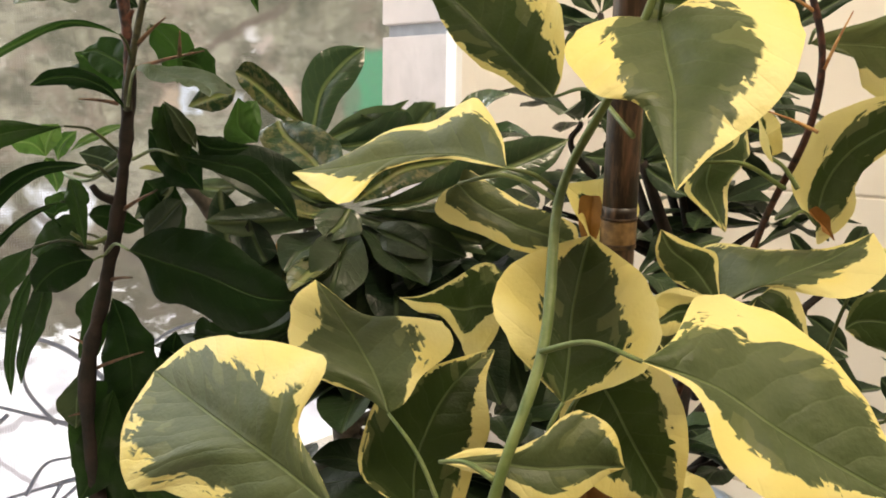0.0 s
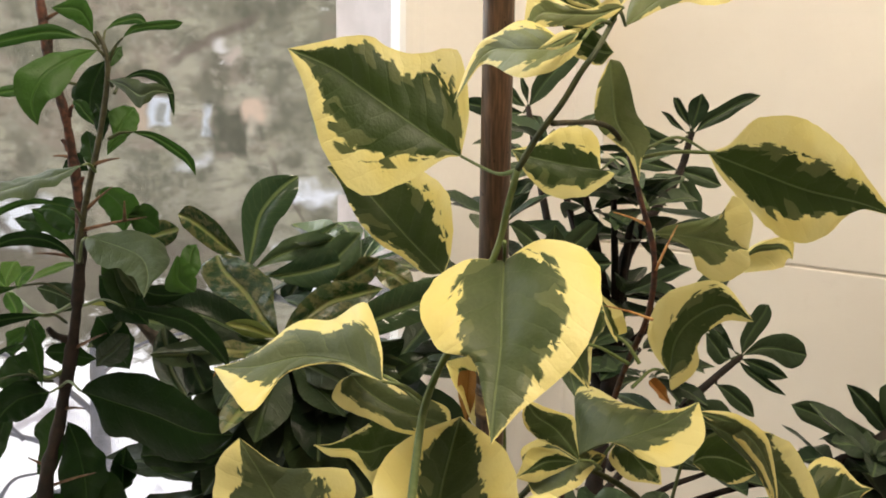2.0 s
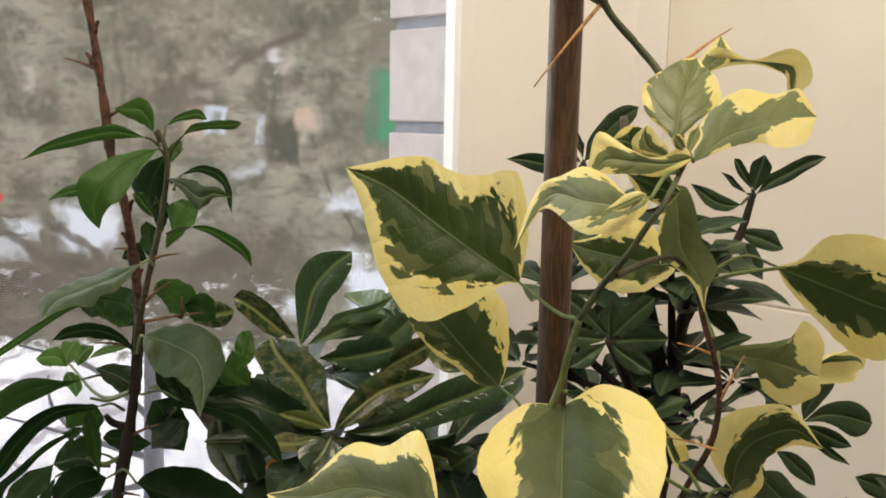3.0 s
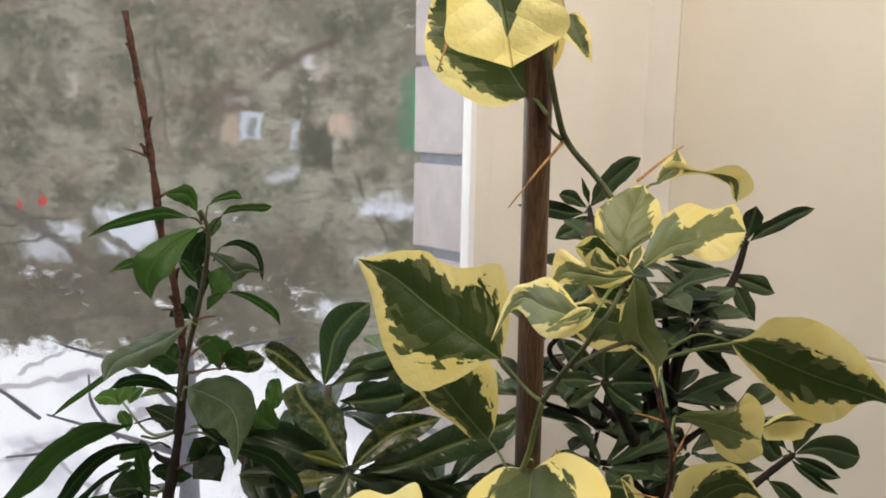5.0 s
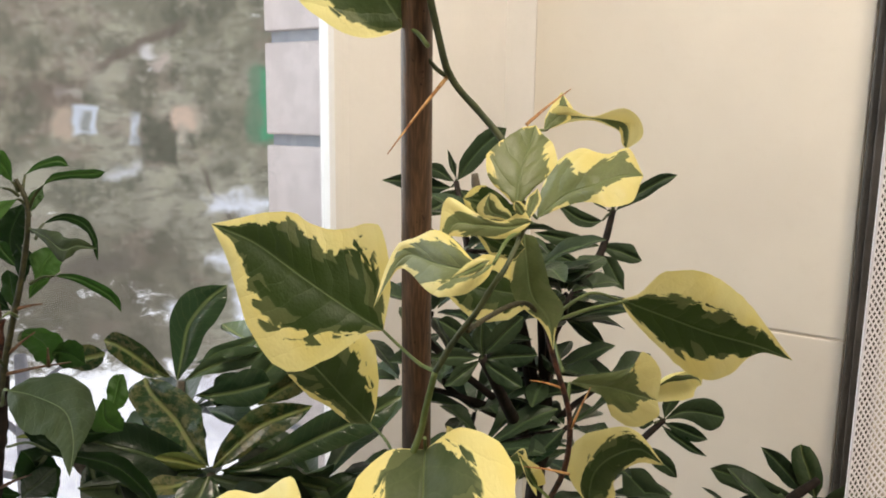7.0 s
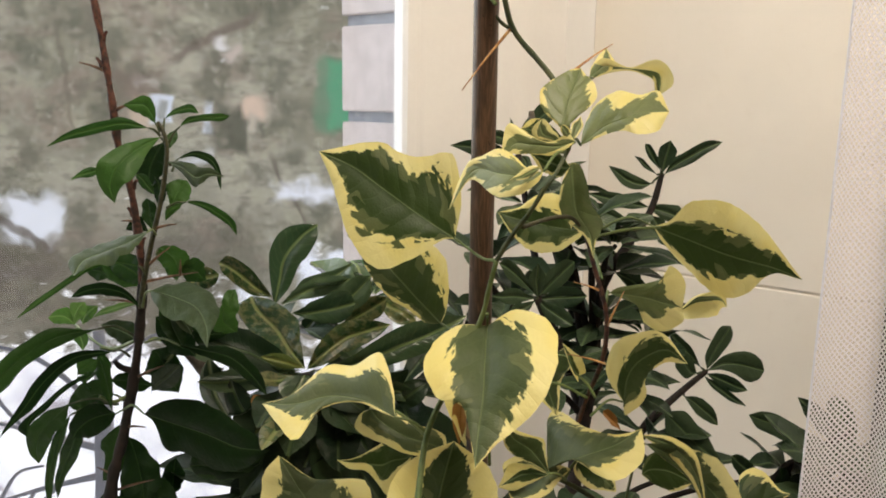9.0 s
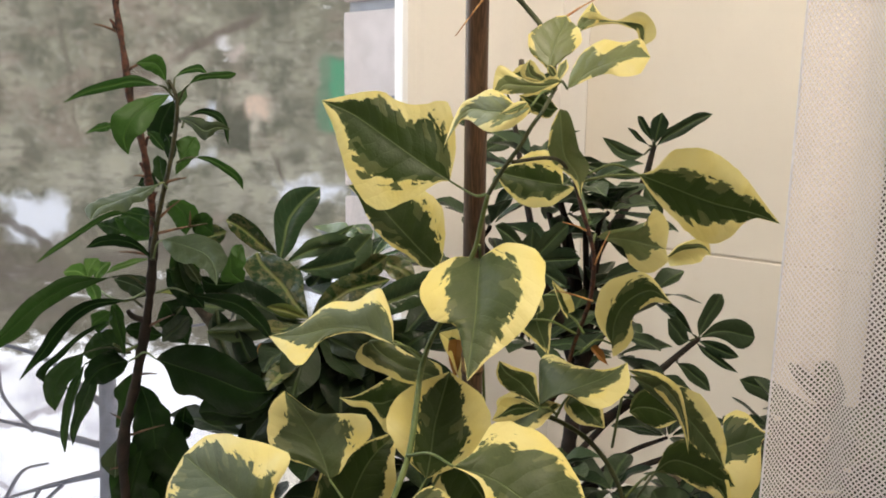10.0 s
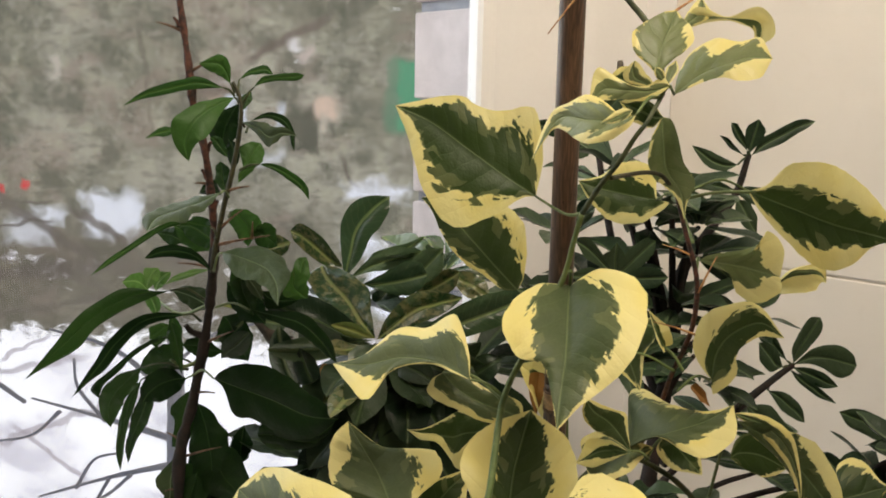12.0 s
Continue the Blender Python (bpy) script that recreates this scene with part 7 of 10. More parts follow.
    leaf(plant, FRESH_LEAF, (-0.172, 0.450, 1.121), (-0.176, 0.450, 1.138), 0.0, (0.000, -1.000, 0.000), ripple=0.07, spine=((0.04, 0.01, -0.00), (0.24, 0.50, 0.80), (0.00, 0.00, 0.00)), left=((0.07, 0.20, 0.29, 0.24, 0.15), (0.00, 0.01, -0.00, -0.01, 0.00), (0.00, 0.00, 0.00, 0.00, 0.00)), right=((0.06, 0.20, 0.28, 0.24, 0.15), (-0.00, -0.01, -0.01, -0.01, 0.00), (0.00, 0.00, 0.00, 0.00, 0.00)))
    leaf(plant, FRESH_LEAF, (-0.182, 0.460, 1.129), (-0.198, 0.460, 1.117), 0.0, (-0.000, -1.000, 0.000), ripple=0.07, spine=((0.02, 0.03, 0.05), (0.22, 0.50, 0.78), (0.00, 0.00, 0.00)), left=((0.06, 0.20, 0.30, 0.24, 0.13), (0.00, 0.01, -0.02, -0.03, -0.01), (0.00, 0.00, 0.00, 0.00, 0.00)), right=((0.06, 0.20, 0.27, 0.30, 0.11), (-0.00, -0.01, 0.02, 0.05, 0.01), (0.00, 0.00, 0.00, 0.00, 0.00)))
    leaf(plant, GREEN_LEAF, (-0.159, 0.445, 1.022), (-0.180, 0.440, 0.957), 0.0, (0.021, -0.997, 0.070), ripple=0.07, spine=((-0.01, -0.02, -0.04), (0.23, 0.51, 0.77), (0.00, 0.00, 0.00)), left=((0.05, 0.14, 0.18, 0.20, 0.08), (0.00, 0.00, 0.01, 0.02, 0.01), (0.00, 0.00, 0.00, -0.00, -0.00)), right=((0.05, 0.14, 0.17, 0.19, 0.09), (-0.00, -0.00, -0.01, -0.01, -0.01), (-0.00, -0.00, -0.00, 0.00, 0.00)))
    leaf(plant, GREEN_LEAF, (-0.166, 0.445, 0.989), (-0.143, 0.440, 0.954), 0.0, (-0.068, -0.993, 0.100), ripple=0.07, spine=((-0.05, -0.03, 0.01), (0.18, 0.48, 0.76), (0.00, 0.00, 0.00)), left=((0.09, 0.24, 0.29, 0.30, 0.14), (-0.03, -0.06, -0.04, -0.03, -0.02), (-0.00, -0.00, -0.00, 0.00, 0.00)), right=((0.08, 0.24, 0.31, 0.30, 0.13), (0.02, 0.06, 0.04, 0.05, 0.01), (0.00, 0.00, 0.00, -0.00, -0.00)))
    leaf(plant, GREEN_LEAF, (-0.146, 0.455, 1.017), (-0.179, 0.450, 0.950), 0.0, (0.030, -0.998, 0.059), ripple=0.07, spine=((-0.02, -0.04, -0.05), (0.23, 0.51, 0.78), (0.00, 0.00, 0.00)), left=((0.05, 0.15, 0.19, 0.18, 0.13), (0.00, 0.01, 0.01, 0.03, 0.06), (0.00, 0.00, 0.00, -0.00, -0.00)), right=((0.05, 0.15, 0.19, 0.18, 0.09), (-0.00, -0.01, -0.02, -0.03, -0.03), (-0.00, -0.00, -0.00, 0.00, 0.00)))
    leaf(plant, GREEN_LEAF, (-0.152, 0.460, 0.966), (-0.108, 0.455, 0.929), 0.0, (-0.067, -0.996, 0.055), ripple=0.07, spine=((0.02, 0.04, 0.03), (0.22, 0.50, 0.76), (0.00, 0.00, 0.00)), left=((0.06, 0.19, 0.22, 0.20, 0.09), (0.00, -0.00, -0.01, -0.01, -0.01), (-0.00, -0.00, -0.00, 0.00, 0.00)), right=((0.06, 0.19, 0.22, 0.22, 0.09), (0.00, 0.00, 0.01, 0.02, 0.00), (0.00, 0.00, 0.00, -0.00, -0.00)))
    leaf(plant, GREEN_LEAF, (-0.140, 0.470, 1.018), (-0.129, 0.470, 1.042), 0.0, (0.000, -1.000, 0.000), ripple=0.07, spine=((-0.01, -0.01, -0.01), (0.20, 0.50, 0.79), (0.00, 0.00, 0.00)), left=((0.08, 0.25, 0.31, 0.30, 0.14), (0.00, -0.00, -0.01, 0.01, -0.00), (0.00, 0.00, 0.00, 0.00, 0.00)), right=((0.08, 0.25, 0.30, 0.32, 0.14), (0.00, 0.00, 0.00, 0.01, -0.01), (0.00, 0.00, 0.00, 0.00, 0.00)))
    leaf(plant, GREEN_LEAF, (-0.175, 0.470, 1.022), (-0.142, 0.470, 0.976), 0.0, (0.000, -1.000, -0.000), ripple=0.07, spine=((-0.02, -0.01, -0.00), (0.20, 0.49, 0.78), (0.00, 0.00, 0.00)), left=((0.08, 0.24, 0.30, 0.29, 0.14), (-0.01, -0.03, -0.04, -0.02, -0.02), (0.00, 0.00, 0.00, 0.00, 0.00)), right=((0.08, 0.24, 0.30, 0.30, 0.14), (0.01, 0.03, 0.03, 0.04, 0.01), (0.00, 0.00, 0.00, 0.00, 0.00)))
    leaf(plant, GREEN_LEAF, (-0.160, 0.460, 0.952), (-0.191, 0.450, 0.923), 0.0, (0.179, -0.973, 0.147), ripple=0.07, spine=((0.03, 0.04, 0.00), (0.21, 0.49, 0.78), (-0.00, -0.00, -0.00)), left=((0.07, 0.23, 0.29, 0.24, 0.13), (0.01, 0.03, 0.01, 0.02, 0.01), (0.00, 0.00, 0.00, -0.00, -0.00)), right=((0.07, 0.23, 0.27, 0.29, 0.13), (-0.01, -0.03, -0.02, -0.01, -0.02), (-0.00, -0.00, -0.00, 0.00, 0.00)))
    leaf(plant, GREEN_LEAF, (-0.132, 0.410, 1.107), (-0.045, 0.400, 1.086), 0.0, (-0.106, -0.994, 0.033), node=(-0.158, 0.440, 1.098), spine=((0.01, 0.02, 0.05), (0.21, 0.49, 0.77), (-0.00, -0.00, -0.00)), left=((0.08, 0.20, 0.23, 0.20, 0.12), (-0.02, 0.00, 0.00, -0.01, -0.01), (-0.00, -0.00, -0.00, 0.00, 0.00)), right=((0.04, 0.20, 0.20, 0.24, 0.12), (0.02, -0.00, 0.00, 0.01, 0.02), (0.00, 0.00, 0.00, -0.00, -0.00)), ripple=0.05)
    leaf(plant, GREEN_LEAF, (-0.055, 0.430, 1.064), (-0.112, 0.440, 1.055), 0.0, (-0.171, -0.985, -0.007), spine=((-0.11, -0.09, -0.01), (0.27, 0.55, 0.81), (-0.00, -0.00, -0.00)), left=((0.01, 0.06, 0.09, 0.16, 0.13), (-0.01, -0.03, -0.02, -0.01, 0.02), (-0.00, -0.00, -0.00, -0.00, 0.00)), right=((0.02, 0.06, 0.09, 0.13, 0.16), (0.01, 0.03, 0.02, 0.01, 0.01), (-0.00, 0.00, 0.00, -0.00, -0.00)), ripple=0.07)
    leaf(plant, GREEN_LEAF, (-0.169, 0.430, 1.140), (-0.158, 0.420, 1.105), 0.0, (-0.068, -0.965, 0.255), spine=((-0.02, -0.03, -0.02), (0.22, 0.48, 0.74), (-0.00, -0.00, -0.00)), left=((0.06, 0.14, 0.13, 0.09, 0.04), (-0.01, -0.01, -0.00, 0.00, 0.00), (-0.00, -0.00, -0.00, 0.00, 0.00)), right=((0.05, 0.14, 0.13, 0.10, 0.04), (0.00, 0.01, 0.00, -0.00, -0.00), (0.00, 0.00, -0.00, -0.00, -0.00)), ripple=0.07)
    leaf(plant, FRESH_LEAF, (-0.174, 0.440, 1.126), (-0.190, 0.440, 1.122), 0.0, (-0.000, -1.000, 0.000), spine=((-0.10, -0.22, -0.21), (0.40, 0.60, 0.70), (0.00, 0.00, 0.00)), left=((0.06, 0.18, 0.30, 0.43, 0.15), (0.05, 0.17, 0.24, -0.13, -0.01), (0.00, 0.00, 0.00, 0.00, 0.00)), right=((0.06, 0.18, 0.34, 0.32, 0.17), (-0.06, -0.16, -0.14, -0.01, 0.04), (0.00, 0.00, 0.00, 0.00, 0.00)), ripple=0.07)
    leaf(plant, GREEN_LEAF, (-0.161, 0.435, 1.097), (-0.191, 0.430, 1.080), 0.0, (0.130, -0.989, 0.066), node=(-0.154, 0.440, 1.098), spine=((0.09, 0.15, 0.10), (0.20, 0.51, 0.81), (-0.00, -0.00, -0.00)), left=((0.08, 0.24, 0.32, 0.31, 0.14), (0.01, 0.03, 0.01, -0.03, -0.04), (0.00, 0.00, 0.00, -0.00, -0.00)), right=((0.08, 0.24, 0.30, 0.26, 0.16), (-0.01, -0.03, -0.01, 0.02, 0.05), (-0.00, -0.00, -0.00, 0.00, 0.00)), ripple=0.07)
    leaf(plant, GREEN_LEAF, (-0.139, 0.450, 1.113), (-0.165, 0.440, 1.120), 0.0, (0.343, -0.936, -0.081), spine=((-0.01, 0.04, 0.02), (0.25, 0.53, 0.81), (-0.00, -0.00, -0.00)), left=((0.05, 0.17, 0.24, 0.24, 0.13), (-0.01, -0.03, -0.03, -0.04, -0.03), (0.00, 0.00, 0.00, -0.00, -0.00)), right=((0.06, 0.17, 0.26, 0.23, 0.16), (0.01, 0.03, 0.02, 0.02, 0.03), (-0.00, -0.00, -0.00, 0.00, 0.00)), ripple=0.07)
    leaf(plant, GREEN_LEAF, (-0.109, 0.420, 1.153), (-0.047, 0.405, 1.123), 0.0, (-0.185, -0.977, 0.107), node=(-0.138, 0.435, 1.150), spine=((-0.08, -0.15, -0.10), (0.26, 0.52, 0.78), (-0.00, -0.00, -0.00)), left=((0.02, 0.06, 0.10, 0.09, 0.06), (0.00, 0.00, 0.01, 0.02, 0.03), (-0.00, -0.00, -0.00, 0.00, 0.00)), right=((0.03, 0.06, 0.09, 0.08, 0.05), (-0.00, -0.00, -0.01, -0.02, -0.02), (0.00, 0.00, 0.00, -0.00, -0.00)), ripple=0.07)
    leaf(plant, FRESH_LEAF, (-0.072, 0.430, 1.160), (-0.080, 0.425, 1.182), 0.0, (0.085, -0.978, -0.191), spine=((-0.12, -0.22, -0.11), (0.18, 0.45, 0.75), (-0.00, -0.00, -0.00)), left=((0.09, 0.27, 0.41, 0.28, 0.14), (-0.02, -0.07, -0.07, -0.04, -0.02), (0.00, 0.00, -0.00, -0.00, -0.00)), right=((0.09, 0.27, 0.38, 0.33, 0.14), (0.02, 0.06, 0.07, 0.05, 0.01), (-0.00, -0.00, 0.00, 0.00, 0.00)), ripple=0.07)
    leaf(plant, GREEN_LEAF, (-0.079, 0.440, 1.157), (-0.105, 0.435, 1.163), 0.0, (0.178, -0.983, -0.040), spine=((-0.10, -0.16, -0.15), (0.26, 0.54, 0.81), (-0.00, -0.00, -0.00)), left=((0.05, 0.15, 0.22, 0.26, 0.10), (0.00, 0.01, 0.02, 0.08, 0.03), (0.00, 0.00, -0.00, -0.00, -0.00)), right=((0.05, 0.15, 0.23, 0.22, 0.12), (-0.00, -0.01, -0.03, -0.05, -0.04), (-0.00, -0.00, -0.00, 0.00, 0.00)), ripple=0.07)
    leaf(plant, GREEN_LEAF, (-0.116, 0.450, 1.141), (-0.123, 0.440, 1.179), 0.0, (0.077, -0.968, -0.239), spine=((-0.03, -0.06, -0.04), (0.22, 0.49, 0.77), (-0.00, -0.00, -0.00)), left=((0.05, 0.16, 0.19, 0.18, 0.10), (-0.01, -0.02, -0.03, -0.02, -0.00), (-0.00, 0.00, -0.00, -0.00, 0.00)), right=((0.06, 0.16, 0.19, 0.17, 0.11), (0.01, 0.02, 0.03, 0.01, 0.01), (-0.00, -0.00, 0.00, 0.00, 0.00)), ripple=0.07)
    leaf(plant, PALE_LEAF, (-0.105, 0.435, 1.156), (-0.119, 0.430, 1.180), 0.0, (0.104, -0.984, -0.144), spine=((0.03, 0.03, 0.03), (0.23, 0.50, 0.75), (-0.00, -0.00, -0.00)), left=((0.05, 0.14, 0.16, 0.11, 0.06), (0.00, -0.00, -0.01, -0.01, -0.01), (-0.00, 0.00, 0.00, -0.00, -0.00)), right=((0.05, 0.14, 0.14, 0.13, 0.05), (0.00, 0.00, 0.01, 0.02, 0.01), (-0.00, -0.00, -0.00, 0.00, 0.00)), ripple=0.07)
    leaf(plant, YOUNG_LEAF, (-0.211, 0.490, 1.147), (-0.226, 0.480, 1.155), 0.0, (0.484, -0.858, -0.173), spine=((0.15, 0.21, 0.11), (0.25, 0.53, 0.82), (-0.00, -0.00, -0.00)), left=((0.07, 0.22, 0.32, 0.32, 0.17), (0.00, 0.00, -0.01, -0.04, -0.04), (-0.00, 0.00, 0.00, -0.00, -0.00)), right=((0.07, 0.21, 0.36, 0.31, 0.16), (0.00, -0.00, -0.00, 0.05, 0.02), (-0.00, -0.00, -0.00, 0.00, 0.00)), ripple=0.07)
    leaf(plant, YOUNG_LEAF, (-0.211, 0.490, 1.147), (-0.200, 0.485, 1.166), 0.0, (-0.094, -0.975, -0.204), spine=((-0.09, -0.09, -0.07), (0.23, 0.53, 0.82), (-0.00, -0.00, -0.00)), left=((0.06, 0.18, 0.27, 0.30, 0.13), (-0.01, -0.04, -0.04, 0.02, -0.01), (-0.00, -0.00, -0.00, 0.00, 0.00)), right=((0.06, 0.18, 0.27, 0.25, 0.16), (0.02, 0.04, 0.03, 0.00, 0.01), (-0.00, 0.00, 0.00, -0.00, -0.00)), ripple=0.07)
    leaf(plant, FRESH_LEAF, (-0.148, 0.455, 1.186), (-0.172, 0.450, 1.204), 0.0, (0.130, -0.987, -0.097), spine=((0.03, 0.04, 0.03), (0.22, 0.49, 0.77), (-0.00, -0.00, -0.00)), left=((0.07, 0.22, 0.28, 0.26, 0.12), (0.00, 0.00, -0.00, -0.00, -0.01), (0.00, 0.00, 0.00, -0.00, -0.00)), right=((0.07, 0.22, 0.28, 0.25, 0.12), (0.00, -0.00, -0.01, 0.01, 0.00), (-0.00, -0.00, -0.00, 0.00, 0.00)), ripple=0.07)
    part("bud", tube(bmesh.new(), [(-0.1500, 0.440, 1.1275), (-0.1571, 0.438, 1.1308), (-0.1604, 0.436, 1.1360)], 0.0026, 0.0016, 4, 8, 0.3), DARK_BARK, plant, "dark broken bud", smooth=True)
    leaf(plant, PALE_LEAF, (-0.121, 0.403, 1.195), (-0.064, 0.326, 1.181), 0.0, (0.201, -0.030, 0.979), node=(-0.137, 0.430, 1.177), spine=((-0.10, -0.19, -0.13), (0.10, 0.32, 0.65), (-0.00, -0.00, -0.00)), left=((0.07, 0.18, 0.21, 0.18, 0.05), (-0.14, -0.27, -0.24, -0.15, -0.05), (-0.00, -0.00, -0.00, 0.00, -0.00)), right=((0.07, 0.16, 0.21, 0.13, 0.06), (0.10, 0.24, 0.24, 0.12, 0.05), (-0.00, -0.00, -0.00, 0.00, -0.00)), ripple=0.05)
    leaf(plant, PALE_LEAF, (-0.124, 0.411, 1.233), (-0.147, 0.350, 1.216), 0.0, (-0.051, -0.250, 0.967), node=(-0.125, 0.430, 1.228), spine=((0.01, 0.08, 0.14), (0.27, 0.50, 0.72), (-0.00, 0.00, 0.00)), left=((0.05, 0.16, 0.22, 0.19, 0.09), (0.03, 0.10, 0.13, 0.08, 0.03), (0.00, 0.00, 0.00, 0.00, 0.00)), right=((0.06, 0.16, 0.21, 0.17, 0.15), (-0.04, -0.10, -0.12, -0.08, -0.03), (0.00, 0.00, 0.00, 0.00, -0.00)), ripple=0.05)
    # dark leaves low on the stem
    for b, t, w in (((-0.150, 0.456, 1.030), (-0.112, 0.45, 0.985), 0.040), ((-0.165, 0.456, 1.02), (-0.135, 0.46, 0.960), 0.034),
                    ((-0.160, 0.455, 1.02), (-0.185, 0.445, 0.975), 0.030)):
        leaf(plant, GREEN_LEAF, b, t, w, (CHANCE.uniform(-0.5, 0.5), -0.8, 0.5), sag=0.004, wave=0.15, stalk_material=DARK_STEM, node=(b[0] + 0.004, b[1], b[2] - 0.003))


green_plant()


# ---- the glossy shrub ----
def whorl(plant, material, node, count, length, width, seed, lift=0.35, away=None, form=(1.6, 0.85, 0), **more):
    """A rosette of leaves round the end of a twig."""
    r = random.Random(seed)
    for k in range(count):
        a = 2 * math.pi * (k * 0.382 + r.uniform(-0.04, 0.04))
        rise = lift + r.uniform(-0.35, 0.35) - 0.5 * (k / count) + 0.3
        way = Vector((math.cos(a), math.sin(a), rise)).normalized()
        size = length * r.uniform(0.75, 1.1)
        base = Vector(node) + way * 0.006
        normal = Vector((0, 0, 1)) - way * way.z + Vector((r.uniform(-0.3, 0.3), r.uniform(-0.5, 0.1), 0))
        leaf(plant, material, base, base + way * size, width * r.uniform(0.8, 1.1), normal, form=form, wave=0.04, sag=r.uniform(0.0, 0.008), nu=6, nv=12, left=0.15, right=0.15, **more)


def glossy_plant():
    plant = thing("glossy_shrub", (-0.045, 0.575, 0.855), "shrub with glossy dark green spoon-shaped leaves", "plant")
    stem(plant, GREY_BARK, [(-0.044, 0.575, 0.84), (-0.043, 0.55, 0.95), (-0.048, 0.52, 1.01), (-0.05, 0.50, 1.06)], 0.0115, 0.008)
    stem(plant, GREY_BARK, [(-0.05, 0.50, 1.05), (-0.04, 0.475, 1.09), (-0.027, 0.448, 1.122)], 0.005, 0.003, "branch")
    stem(plant, GREY_BARK, [(-0.05, 0.50, 1.05), (-0.065, 0.53, 1.10), (-0.065, 0.545, 1.15)], 0.005, 0.003, "branch")
    stem(plant, GREY_BARK, [(-0.05, 0.51, 1.04), (-0.0936, 0.490, 1.0866), (-0.1044, 0.480, 1.1068), (-0.1123, 0.475, 1.1221), (-0.1216, 0.475, 1.1332), (-0.1270, 0.475, 1.1390)], 0.007, 0.0042, "branch")
    stem(plant, GREY_BARK, [(-0.045, 0.51, 1.03), (0.01, 0.50, 1.06), (0.035, 0.49, 1.09)], 0.005, 0.003, "branch")
    leaf(plant, GLOSSY_LEAF, (-0.069, 0.550, 1.148), (-0.033, 0.560, 1.217), 0.0, (0.060, -0.992, 0.112), spine=((-0.07, -0.14, -0.09), (0.25, 0.52, 0.80), (0.00, 0.00, 0.00)), left=((0.04, 0.11, 0.17, 0.20, 0.11), (0.01, 0.01, 0.01, 0.03, 0.03), (0.04, 0.04, 0.04, 0.04, 0.04)), right=((0.04, 0.12, 0.17, 0.18, 0.12), (0.01, 0.01, -0.00, -0.02, -0.01), (0.04, 0.04, 0.04, 0.04, 0.04)))
    leaf(plant, SPOTTED_LEAF, (-0.028, 0.448, 1.128), (-0.076, 0.495, 1.170), 0.0, (-0.354, -0.798, 0.488), spine=((-0.01, 0.00, -0.03), (0.26, 0.53, 0.83), (-0.01, -0.01, -0.00)), left=((0.03, 0.11, 0.18, 0.19, 0.13), (-0.01, 0.01, 0.04, 0.05, 0.09), (0.03, 0.03, 0.03, 0.03, 0.04)), right=((0.05, 0.13, 0.21, 0.22, 0.14), (-0.03, -0.05, -0.09, -0.11, -0.08), (0.04, 0.04, 0.03, 0.03, 0.03)))
    leaf(plant, SPOTTED_LEAF, (-0.061, 0.500, 1.168), (-0.099, 0.490, 1.197), 0.0, (0.172, -0.979, -0.107), spine=((-0.01, 0.02, 0.04), (0.26, 0.53, 0.81), (-0.00, -0.00, -0.00)), left=((0.02, 0.11, 0.15, 0.16, 0.11), (0.00, -0.02, -0.03, -0.04, -0.02), (0.06, 0.06, 0.06, 0.06, 0.06)), right=((0.07, 0.15, 0.20, 0.19, 0.15), (0.02, 0.04, 0.05, 0.05, 0.08), (0.06, 0.06, 0.06, 0.06, 0.06)))
    leaf(plant, SPOTTED_LEAF, (-0.026, 0.446, 1.128), (0.032, 0.490, 1.150), 0.0, (0.515, -0.810, 0.280), spine=((-0.05, -0.09, -0.05), (0.22, 0.48, 0.75), (-0.01, -0.01, -0.01)), left=((0.05, 0.12, 0.15, 0.16, 0.09), (-0.03, -0.04, -0.04, -0.03, -0.02), (0.05, 0.05, 0.05, 0.05, 0.05)), right=((0.03, 0.09, 0.12, 0.12, 0.07), (-0.01, -0.00, -0.00, -0.01, -0.02), (0.05, 0.05, 0.05, 0.05, 0.05)))
    leaf(plant, GLOSSY_LEAF, (-0.023, 0.447, 1.126), (0.090, 0.470, 1.163), 0.0, (0.179, -0.982, 0.065), spine=((0.05, 0.04, 0.03), (0.24, 0.50, 0.76), (-0.00, -0.00, -0.00)), left=((0.02, 0.06, 0.10, 0.12, 0.08), (0.00, 0.00, -0.01, -0.02, -0.01), (0.03, 0.03, 0.03, 0.03, 0.03)), right=((0.01, 0.04, 0.08, 0.09, 0.07), (-0.00, -0.00, 0.01, 0.01, 0.02), (0.03, 0.03, 0.03, 0.03, 0.03)))
    leaf(plant, GLOSSY_LEAF, (-0.062, 0.540, 1.152), (-0.003, 0.530, 1.177), 0.0, (-0.147, -0.988, -0.050), spine=((-0.04, -0.04, -0.01), (0.26, 0.52, 0.78), (-0.00, -0.00, -0.00)), left=((0.03, 0.08, 0.12, 0.14, 0.09), (0.02, 0.02, 0.02, 0.02, 0.02), (0.04, 0.04, 0.04, 0.04, 0.04)), right=((0.02, 0.06, 0.11, 0.12, 0.09), (0.02, 0.02, 0.02, 0.01, 0.02), (0.04, 0.04, 0.04, 0.04, 0.04)))
